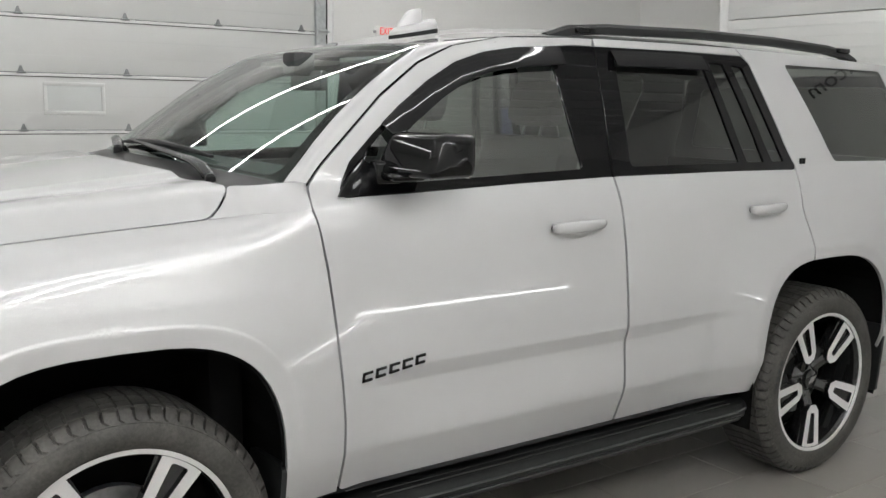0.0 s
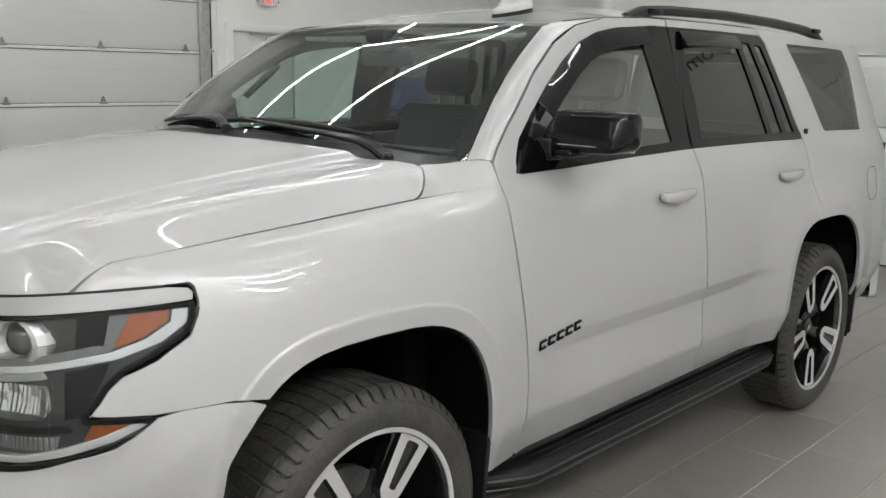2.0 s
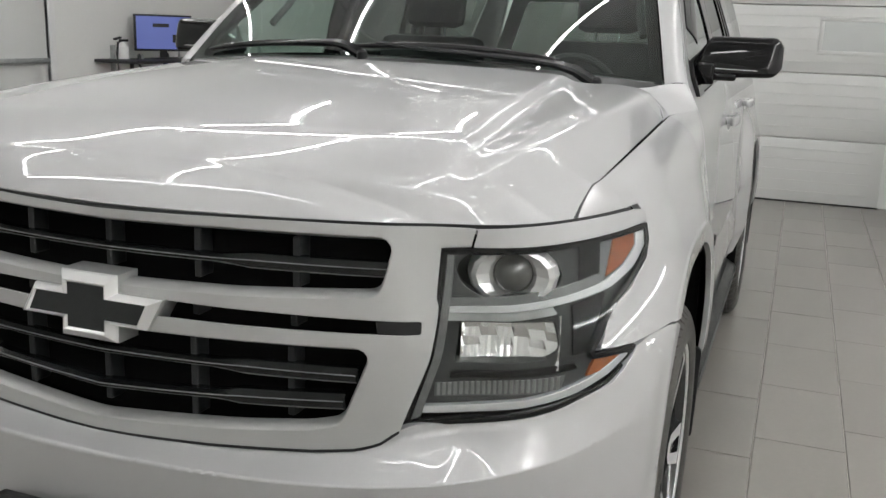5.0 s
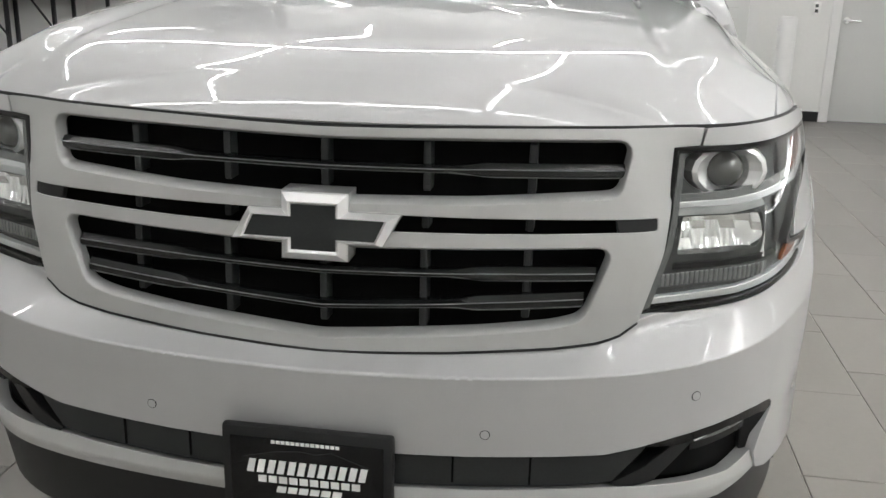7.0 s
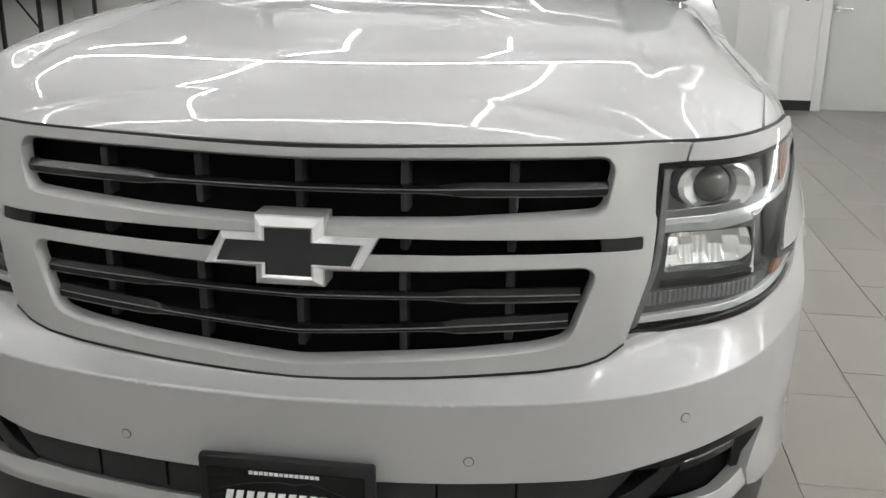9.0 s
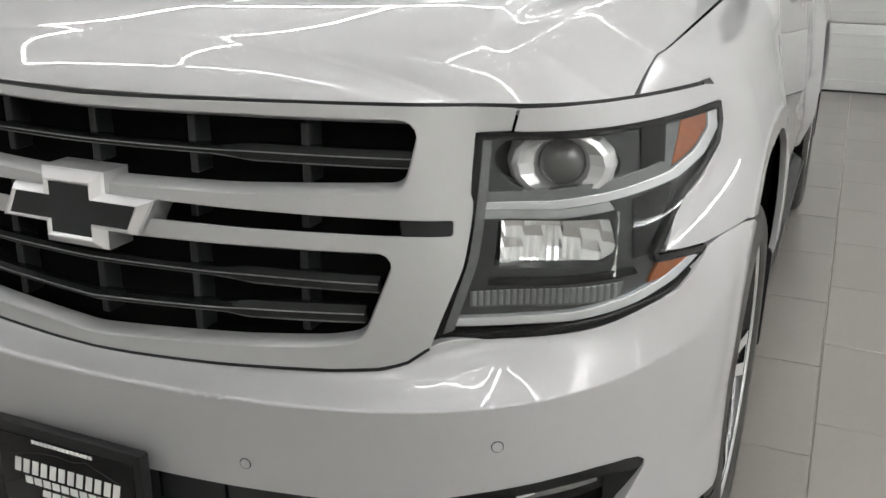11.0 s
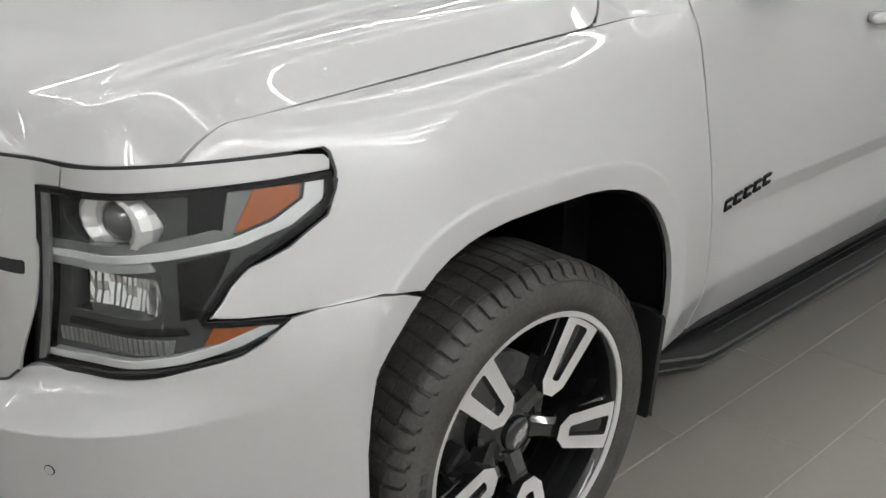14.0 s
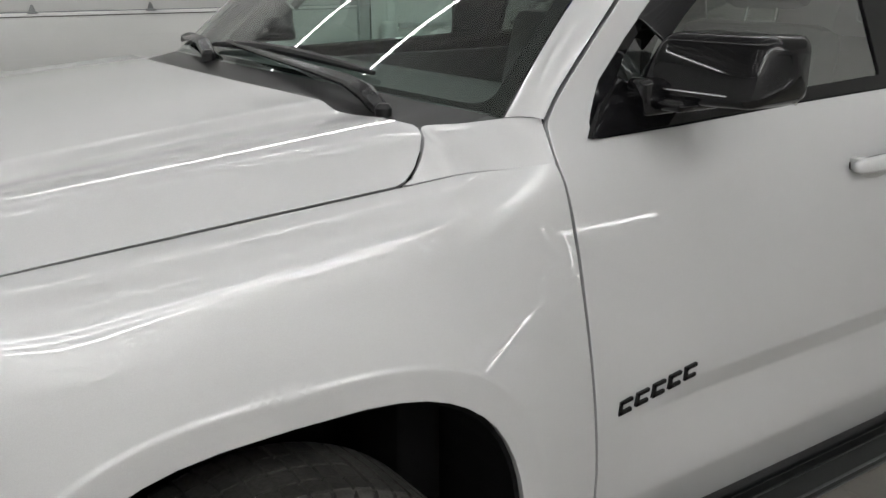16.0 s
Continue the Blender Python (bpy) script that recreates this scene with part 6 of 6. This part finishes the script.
def wheel(x, s, turn):
    """One wheel; s: the side it stands on."""
    y = 0.872
    w = new("wheel")
    w.parent = suv
    w["label"] = "black and machined alloy wheel with road tyre"
    w.matrix_basis = Matrix.Translation((x, s * y, 0.407)) @ (pose(0, 0, 0, 0, 0, 180) if s > 0 else Matrix()) @ pose(0, 0, 0, 0, turn, 0)
    tyre = mesh_object("tyre", tv, tf, RUBBER, w, True, label="black rubber tyre with block tread")
    tyre.data.set_sharp_from_angle(angle=radians(28))
    ax = pose(0, 0, 0, 90, 0, 0)                      # local z of the turned parts points to the outside (-y)
    part("rim_barrel", lathe(bmesh.new(), [(0.276, -0.06), (0.278, 0.092), (0.285, 0.116), (0.291, 0.121), (0.291, 0.108), (0.300, 0.103), (0.300, -0.12), (0.25, -0.12), (0.25, -0.06)], 72, ax), WHEEL_BLACK, w, "gloss black rim barrel", smooth=True)
    part("rim_lip", lathe(bmesh.new(), [(0.288, 0.112), (0.2895, 0.1235), (0.3025, 0.1255), (0.3045, 0.122), (0.3035, 0.108)], 96, ax), MACHINED, w, "machined bright rim lip", smooth=True)
    part("brake_disc", lathe(bmesh.new(), [(0.06, 0.0), (0.165, 0.0), (0.165, -0.028), (0.06, -0.028)], 48, ax), ROTOR, w, smooth=True)
    part("rim_back", lathe(bmesh.new(), [(0.0, -0.075), (0.255, -0.075), (0.255, -0.085), (0, -0.085)], 32, ax), BLACK_MATTE, w)
    bm = bmesh.new()
    box(bm, (-0.165, -0.045, -0.08), (-0.095, 0.02, 0.10), 0.012)
    part("caliper", bm, BLACK_TRIM, w)
    part("hub", lathe(bmesh.new(), [(0.095, -0.02), (0.092, 0.040), (0.075, 0.054), (0.042, 0.062), (0.040, 0.074), (0.034, 0.078), (0, 0.080)], 40, ax), WHEEL_BLACK, w, "gloss black hub", smooth=True)
    cap = prism(bmesh.new(), [(a * 0.19, b * 0.19) for a, b in emblem_shape(0)], lambda a, b, d: (a, -0.079 - d, b), -0.002, 0.0025)
    part("cap_emblem", cap, CHROME_SOFT, w)
    for i in range(5):
        rot = pose(0, 0, 0, 0, 72 * i, 0)

        def at(r, t, d, rot=rot):
            return rot @ Vector((t, -d, r))

        def depth(r):
            return 0.104 + 0.014 * min(1, max(0, (r - 0.10) / 0.19))
        # black arm from the hub to the fork
        bm = bmesh.new()
        rows = [(0.050, 0.030), (0.085, 0.026), (0.120, 0.027), (0.140, 0.034), (0.19, 0.050), (0.280, 0.069)]
        ring = []
        for r, h in rows:
            d = depth(r) - 0.010 - 0.026 * max(0, 1 - (r - 0.06) / 0.06)
            ring.append([bm.verts.new(at(r, -h, d - 0.012)), bm.verts.new(at(r, -h * 0.55, d)), bm.verts.new(at(r, h * 0.55, d)), bm.verts.new(at(r, h, d - 0.012)), bm.verts.new(at(r, h * 0.8, d - 0.055)), bm.verts.new(at(r, -h * 0.8, d - 0.055))])
        for a, b in zip(ring, ring[1:]):
            for k in range(6):
                bm.faces.new((a[k], a[(k + 1) % 6], b[(k + 1) % 6], b[k]))
        bm.faces.new(ring[0][::-1])
        bm.faces.new(ring[-1])
        # the dark slot between the fork's tines is open at the front
        part("spoke_arm", bm, WHEEL_BLACK, w, smooth=True)
        for sg in (-1, 1):
            bm = bmesh.new()
            outline = [(0.106, 0.000), (0.106, 0.017), (0.132, 0.041), (0.2885, 0.061), (0.290, 0.000), (0.274, 0.000), (0.273, 0.021), (0.267, 0.0245), (0.205, 0.0190), (0.143, 0.0125), (0.140, 0.000)]
            front_v = [bm.verts.new(at(r, sg * t, depth(r))) for r, t in outline]
            back_v = [bm.verts.new(at(r, sg * t, depth(r) - 0.034)) for r, t in outline]
            bm.faces.new(front_v)
            for k in range(len(outline)):
                j = (k + 1) % len(outline)
                bm.faces.new((front_v[k], front_v[j], back_v[j], back_v[k]))
            bm.faces.new(back_v[::-1])
            bmesh.ops.recalc_face_normals(bm, faces=bm.faces)
            ob = part("spoke_tine", bm, MACHINED, w, "machined bright spoke face")
            ob.data.materials.append(WHEEL_BLACK)
            for p in ob.data.polygons:
                p.material_index = 0 if len(p.vertices) == len(outline) and (rot.inverted().to_3x3() @ p.normal).y < 0 else 1
    for i in range(6):
        a = math.radians(60 * i + 20)
        bm = bmesh.new()
        m = ax @ Matrix.Translation((0.062 * math.cos(a), 0.062 * math.sin(a), 0.050))
        bmesh.ops.create_cone(bm, cap_ends=True, segments=6, radius1=0.011, radius2=0.009, depth=0.02, matrix=m)
        part("lug_nut", bm, BLACK_TRIM, w)
    # raised plain bars in place of the sidewall's lettering
    for i in range(4):
        bm = bmesh.new()
        mm = pose(0, 0, 0, 0, -38 - 5.5 * i, 0)
        box(bm, (-0.012, -0.1395, 0.331), (0.012, -0.1365, 0.348), 0.001, mm, 1)
        part("sidewall_bar", bm, GREY_PLASTIC, w)
    return w


wheel(WHEEL_X[0], -1, -39)
wheel(WHEEL_X[1], -1, -29)
wheel(WHEEL_X[0], 1, 20)
wheel(WHEEL_X[1], 1, 40)

# wheel houses
for cx in (0.0, REAR_ARCH):
    for s in (-1, 1):
        verts, faces, n = [], [], 24
        for i in range(n + 1):
            t = math.pi * i / n
            c, q = math.cos(t), math.sin(t)
            x = cx + (ARCH_A + 0.018) * math.copysign(abs(c) ** (2 / ARCH_N), c)
            z = ARCH_Z + (ARCH_B + 0.018) * abs(q) ** (2 / ARCH_N) if 0 < i < n else 0.28
            verts += [(x, s * 0.99, z), (x, s * 0.55, z)]
        verts.append((cx, s * 0.55, 0.3))
        for i in range(n):
            a = 2 * i
            faces.append((a, a + 1, a + 3, a + 2))
            faces.append((a + 1, 2 * n + 2, a + 3))
        mesh_object("wheel_house", verts, faces, BLACK_MATTE, suv)

# ---------------- running boards, flaps, rails, antenna, wipers ----------------
for s in (-1, 1):
    prof = [(0.850, 0.400), (0.880, 0.412), (0.915, 0.408), (0.955, 0.402), (0.985, 0.392), (1.000, 0.376), (1.002, 0.360), (0.992, 0.352), (0.994, 0.344), (0.984, 0.330), (0.900, 0.322), (0.850, 0.330)]
    verts, faces = [], []
    xs = [0.455, 0.49, 0.56, 0.65, 0.80, 1.2, 1.6, 2.0, 2.30, 2.42, 2.475, 2.49]
    for x in xs:
        k = min(1.0, 0.35 + 0.65 * float(smoothstep(0.44, 0.68, x))) * (1 - 0.25 * float(smoothstep(2.40, 2.50, x)))
        for y, z in prof:
            verts.append((x, s * (0.850 + (y - 0.850) * k), z + 0.010 * (1 - k)))
    n = len(prof)
    for i in range(len(xs) - 1):
        for k in range(n):
            a, b = i * n + k, i * n + (k + 1) % n
            faces.append((a, b, b + n, a + n))
    faces += [tuple(range(n))[::-1], tuple(range((len(xs) - 1) * n, len(xs) * n))]
    board = mesh_object("running_board", verts, faces, BOARD, suv, True, label="dark plastic running board")
    board.data.set_sharp_from_angle(angle=radians(30))
    for y in (0.885, 0.910, 0.935, 0.960):
        bm = pipe(bmesh.new(), [(x, s * y, 0.4075 - (y - 0.88) * 0.075) for x in (0.75, 1.0, 1.5, 2.0, 2.38)], 0.0035, 6)
        part("tread_strip", bm, BLACK_TRIM, board, smooth=True)
    for yy, zz, rr in ((0.9995, 0.377, 0.0035), (0.9925, 0.3475, 0.003)):
        taper = [(0.49, 0.42), (0.56, 0.66), (0.65, 0.95), (0.70, 1.0), (1.2, 1.0), (1.8, 1.0), (2.38, 1.0), (2.45, 0.90)]
        part("edge_strip", pipe(bmesh.new(), [(x, s * (0.850 + (yy - 0.848) * k), zz + 0.010 * (1 - k)) for x, k in taper], rr, 6), EDGE_GREY, board, "lighter grey edge strip", smooth=True)
    sill = mesh_object("rocker_trim", [(x, s * y, z) for x in (0.44, 2.51) for y, z in ((0.958, 0.442), (0.90, 0.425), (0.86, 0.33), (0.80, 0.33), (0.80, 0.47))], [(0, 1, 6, 5), (1, 2, 7, 6), (2, 3, 8, 7), (3, 4, 9, 8), (4, 0, 5, 9), (0, 4, 3, 2, 1), (5, 6, 7, 8, 9)], BLACK_TRIM, suv)
    for cx, z1 in ((0.422, 0.572), (3.372, 0.60)):
        fl = prism(bmesh.new(), rounded([(0.80, 0.30), (1.012, 0.305), (1.016, z1), (0.985, z1 + 0.012), (0.80, z1)], 0.012), lambda a, c, d, cx=cx, s=s: (cx + d + 0.08 * (c - 0.57), s * a, c), -0.004, 0.012)
        part("mud_flap", fl, BLACK_TRIM, suv, "black rubber mud flap")
    # roof rail
    pts = [(1.62, 0.645, 1.815), (1.72, 0.650, 1.845), (1.90, 0.655, 1.858), (2.4, 0.657, 1.868), (2.9, 0.657, 1.864), (3.3, 0.655, 1.848), (3.44, 0.652, 1.834), (3.54, 0.648, 1.802)]
    verts, faces = [], []
    for i, (x, y, z) in enumerate(pts):
        e = 0.6 if i in (0, len(pts) - 1) else 1.0
        for dy, dz in ((-0.022, -0.034), (-0.021, -0.008), (-0.012, 0.003 * e), (0.010, 0.004 * e), (0.021, -0.008), (0.024, -0.034)):
            verts.append((x, s * (y + dy), z + dz))
    for i in range(len(pts) - 1):
        for k in range(6):
            a, b = i * 6 + k, i * 6 + (k + 1) % 6
            faces.append((a, b, b + 6, a + 6))
    faces += [tuple(range(6))[::-1], tuple(range(len(verts) - 6, len(verts)))]
    rail = mesh_object("roof_rail", verts, faces, BLACK_TRIM, suv, True, label="black roof rail")
    rail.data.set_sharp_from_angle(angle=radians(30))
    for x in (1.74, 3.36):
        box_part("rail_foot_cover", (x, min(s * 0.62, s * 0.69), 1.82), (x + 0.09, max(s * 0.62, s * 0.69), 1.842), BLACK_GLOSS, rail, 0.006)
    # ditch moulding beside the roof
    part("roof_ditch", pipe(bmesh.new(), [(x, s * (float(ROOF_Y(x)) - 0.004), float(ROOF_Z(x)) + 0.003) for x in np.linspace(1.15, 2.55, 12)], 0.003, 6), BLACK_TRIM, suv)

# shark-fin antenna on the driver's front corner of the roof
def fin_ring(bm, x0, x1, z0, z1, w):
    """A ring of an upright streamlined body between x0 and x1, its height running from z0 to z1."""
    row = []
    for k in range(24):
        a = 2 * math.pi * k / 24
        f = (1 - math.cos(a)) / 2
        row.append(bm.verts.new((x0 + (x1 - x0) * f, -0.442 - 0.20 * (x0 + (x1 - x0) * f - 1.2) + w * math.sin(a) * (1.25 - 0.5 * f if f < 0.9 else 0.8), z0 + (z1 - z0) * f)))
    return row


def fin_body(bm, rings):
    for a, b in zip(rings, rings[1:]):
        for k in range(24):
            bm.faces.new((a[k], a[(k + 1) % 24], b[(k + 1) % 24], b[k]))
    bm.faces.new(rings[-1])
    return bm


bm = bmesh.new()
base = part("antenna_fin", fin_body(bm, [fin_ring(bm, 1.112, 1.284, 1.780, 1.812, 0.026), fin_ring(bm, 1.110, 1.286, 1.800, 1.836, 0.027), fin_ring(bm, 1.122, 1.280, 1.812, 1.850, 0.020), fin_ring(bm, 1.135, 1.265, 1.818, 1.854, 0.008)]), PAINT, suv, "silver shark-fin antenna", smooth=True)
bm = bmesh.new()
part("fin_blade", fin_body(bm, [fin_ring(bm, 1.125, 1.232, 1.810, 1.842, 0.010), fin_ring(bm, 1.142, 1.230, 1.836, 1.860, 0.007), fin_ring(bm, 1.163, 1.228, 1.866, 1.878, 0.005), fin_ring(bm, 1.180, 1.226, 1.878, 1.889, 0.003)]), PAINT, base, smooth=True)
bm = bmesh.new()
part("fin_gasket", fin_body(bm, [fin_ring(bm, 1.109, 1.287, 1.776, 1.806, 0.0275), fin_ring(bm, 1.109, 1.287, 1.789, 1.822, 0.0285)]), BLACK_TRIM, base, smooth=True)

# wipers
def flat_bar(bm, pts, sizes):
    """A flat bar with chamfered edges along a chain of points; sizes: half width and half height at each."""
    rings = []
    for i, p in enumerate(pts):
        d = (pts[min(i + 1, len(pts) - 1)] - pts[max(i - 1, 0)]).normalized()
        side_ = d.cross(Vector((-0.5, 0, 0.87))).normalized()
        up = side_.cross(d).normalized()
        w, h = sizes[i]
        rings.append([bm.verts.new(p + side_ * (a * w) + up * (b * h)) for a, b in ((-1, -1), (-1, 0.3), (-0.6, 1), (0.6, 1), (1, 0.3), (1, -1))])
    for a, b in zip(rings, rings[1:]):
        for k in range(6):
            bm.faces.new((a[k], a[(k + 1) % 6], b[(k + 1) % 6], b[k]))
    bm.faces.new(rings[0][::-1])
    bm.faces.new(rings[-1])
    return bm


for s0, px, py, tip in ((-1, 0.372, -0.655, 0.03), (1, 0.318, 0.06, 0.66)):
    pivot = Vector((px, py, 1.335 if s0 < 0 else 1.385))
    end = Vector(shield(np.array(tip / 0.82), np.array(0.06))) + Vector((-0.012, 0, 0.016))
    mid = pivot.lerp(end, 0.35) + Vector((-0.010, 0, 0.030))
    arm = part("wiper", flat_bar(bmesh.new(), [pivot + Vector((0.004, -0.004 * s0, 0.0)), pivot.lerp(mid, 0.25) + Vector((0, 0, 0.020)), pivot.lerp(mid, 0.5) + Vector((0, 0, 0.020)), mid, pivot.lerp(end, 0.7) + Vector((-0.006, 0, 0.014)), end], [(0.015, 0.013), (0.017, 0.010), (0.014, 0.006), (0.010, 0.005), (0.008, 0.004), (0.006, 0.004)]), WIPER_GREY, suv, "black wiper arm", smooth=True)
    b0, b1 = pivot.lerp(end, 0.18), pivot.lerp(end, 1.12)
    pts = []
    for i in range(9):
        q = b0.lerp(b1, i / 8)
        p = Vector(shield(np.array(q.y / 0.82), np.array(0.045 + 0.02 * math.sin(math.pi * i / 8))))
        pts.append(p + Vector((-0.006, 0, 0.012)))
    part("wiper_blade", pipe(bmesh.new(), pts, [0.005, 0.008, 0.010, 0.011, 0.011, 0.011, 0.010, 0.008, 0.005], 8), BLACK_TRIM, arm, smooth=True)
    part("wiper_cap", lathe(bmesh.new(), [(0.016, -0.02), (0.016, 0.010), (0.010, 0.018), (0, 0.020)], 16, Matrix.Translation(pivot)), BLACK_TRIM, arm, smooth=True)

# ---------------- cabin ----------------
box_part("cabin_floor", (-0.3, -0.84, 0.40), (4.0, 0.84, 0.52), BLACK_MATTE, suv, 0.01)
box_part("firewall", (0.30, -0.80, 0.45), (0.40, 0.80, 1.29), BLACK_MATTE, suv, 0.01)
box_part("engine_cover", (-0.80, -0.56, 0.45), (0.30, 0.56, 1.05), BLACK_MATTE, suv, 0.05)
bm = bmesh.new()
dash = [(0.42, 1.300), (0.60, 1.330), (0.80, 1.335), (0.95, 1.315), (1.02, 1.26), (1.03, 1.15), (1.0, 0.9), (0.45, 0.9)]
prism(bm, dash, lambda a, b, d: (a, d, b), -0.80, 0.80)
part("dashboard", bm, CABIN_DARK, suv, "dark dashboard", smooth=False)
box_part("door_card", (0.62, -0.86, 0.5), (2.6, -0.82, 1.29), CABIN_DARK, suv, 0.01)
box_part("door_card", (0.62, 0.82, 0.5), (2.6, 0.86, 1.29), CABIN_DARK, suv, 0.01)
bm = bmesh.new()
mw = pose(1.09, -0.40, 1.225, 0, -62, 0)
R_, r_ = 0.185, 0.016
for i in range(40):
    a, b = 2 * math.pi * i / 40, 2 * math.pi * (i + 1) / 40
    tube(bm, mw @ Vector((R_ * math.cos(a), R_ * math.sin(a), 0)), mw @ Vector((R_ * math.cos(b), R_ * math.sin(b), 0)), r_, 8)
box(bm, (-0.07, -0.06, -0.03), (0.05, 0.06, 0.0), 0.015, mw)
box(bm, (-0.02, -0.18, -0.02), (0.01, 0.18, -0.005), 0.004, mw)
part("steering_wheel", bm, CABIN_DARK, suv, smooth=True)


def seat(x, y, w=0.52, tall=True):
    st = part("seat", box(bmesh.new(), (x - 0.28, y - w / 2, 0.72), (x + 0.26, y + w / 2, 0.88), 0.05), CABIN_DARK, suv, "dark leather seat", smooth=True)
    part("backrest", box(bmesh.new(), (-0.06, -w / 2 + 0.01, 0.0), (0.07, w / 2 - 0.01, 0.62 if tall else 0.40), 0.05, pose(x + 0.27, y, 0.84, 0, 14, 0)), CABIN_DARK, st, smooth=True)
    if not tall:
        return
    part("head_restraint", box(bmesh.new(), (-0.05, -0.14, 0.66), (0.05, 0.14, 0.84), 0.045, pose(x + 0.27, y, 0.84, 0, 14, 0)), CABIN_DARK, st, smooth=True)
    for dy in (-0.05, 0.05):
        part("post", tube(bmesh.new(), pose(x + 0.27, y, 0.84, 0, 14, 0) @ Vector((0, dy, 0.58)), pose(x + 0.27, y, 0.84, 0, 14, 0) @ Vector((0, dy, 0.70)), 0.007, 8), CHROME_SOFT, st)


for x, y in ((1.36, -0.40), (1.36, 0.40), (2.45, -0.42), (2.45, 0.42)):
    seat(x, y, tall=x < 2)
box_part("centre_console", (1.05, -0.13, 0.55), (1.75, 0.13, 0.98), CABIN_DARK, suv, 0.03)
rm = part("rear_view_mirror", box(bmesh.new(), (1.00, -0.13, 1.600), (1.03, 0.13, 1.675), 0.012), CABIN_DARK, suv, smooth=True)
part("mirror_mount", box(bmesh.new(), (0.93, -0.05, 1.655), (1.02, 0.05, 1.74), 0.012), CABIN_DARK, rm, smooth=True)
for s in (-1, 1):
    part("sun_visor", box(bmesh.new(), (1.08, min(s * 0.12, s * 0.58), 1.705), (1.22, max(s * 0.12, s * 0.58), 1.722), 0.006, Matrix.Identity(4)), CABIN_GREY, suv)
    part("grab_handle", pipe(bmesh.new(), [(0.86, s * 0.70, 1.47), (0.92, s * 0.675, 1.53), (1.0, s * 0.655, 1.60)], 0.013), CABIN_DARK, suv, smooth=True)

# ---------------- rear of the car ----------------
def tail(y, z):
    return 4.13 - 0.35 * np.maximum(0, z - 1.15) ** 1.4 - 0.12 * (np.abs(y) / 0.9) ** 4, y, z


gate_out = rounded([(-0.80, 0.62), (0.80, 0.62), (0.83, 1.30), (0.66, 1.74), (-0.66, 1.74), (-0.83, 1.30)], 0.05)
rw = rounded([(-0.72, 1.32), (0.72, 1.32), (0.58, 1.68), (-0.58, 1.68)], 0.05)
tg = skin("tailgate", gate_out, tail, PAINT, suv, (1, 0, 0), 0.06, holes=[rw])
o = skin("rear_glass", rw, tail, GLASS_DARK, tg, (1, 0, 0), 0.1, 0, 0, offset=-0.004)
o.visible_shadow = False
skin("rear_bumper", rounded([(-0.92, 0.36), (0.92, 0.36), (0.92, 0.62), (-0.92, 0.62)], 0.04), lambda y, z: (tail(y, z)[0] + 0.03, y, z), PAINT, suv, (1, 0, 0), 0.06, rim=0.05)
box_part("tail_inner", (4.02, -0.88, 0.4), (4.04, 0.88, 1.25), BLACK_MATTE, suv, 0)

# ---------------- floor tiles ----------------
TW, TL, JOINT = 0.325, 0.61, 0.004


def tile_mesh(lx, ly):
    bm = bmesh.new()
    box(bm, (0, 0, -0.012), (lx, ly, 0.0))
    edges = [e for e in bm.edges if all(abs(v.co.z) < 1e-6 for v in e.verts)]
    bmesh.ops.bevel(bm, geom=edges, offset=0.0018, segments=1, affect="EDGES")
    me = bpy.data.meshes.new("tile")
    bm.to_mesh(me)
    bm.free()
    me.materials.append(TILE)
    return me


tile_me = tile_mesh(TL - JOINT, TW - JOINT)
rest_v, rest_f, count = [], [], 0
base_v = [tuple(v.co) for v in tile_me.vertices]
base_f = [tuple(p.vertices) for p in tile_me.polygons]
for row in range(-15, 24):
    y0 = -1.183 - TW + TW * row
    if y0 + TW < ROOM_Y0 + 0.02 or y0 > ROOM_Y1 - 0.02:
        continue
    shift = (0.40, 0.60, 0.20)[(row + 300) % 3] if row not in (0, 1) else (0.60 if row == 0 else 0.40)
    k0 = math.floor((ROOM_X0 - shift) / TL)
    k1 = int((9.0 - shift) / TL)
    for k in range(k0, k1):
        x0 = shift + TL * k
        near = -3.2 <= y0 <= -0.5 and -1.6 <= x0 <= 5.6
        if near and count < 300:
            ob = new("tile", tile_me)
            ob.location = (x0, y0, -0.0005 + 0.0004 * ((k * 7 + row * 3) % 3))
            ob.parent = floor
            count += 1
        else:
            n = len(rest_v)
            rest_v += [(max(x + x0, ROOM_X0), min(max(y + y0, ROOM_Y0), ROOM_Y1), z) for x, y, z in base_v]
            rest_f += [tuple(i + n for i in f) for f in base_f]
rest = mesh_object("tiles", rest_v, rest_f, TILE, floor)
rest["kind"] = "stuff"
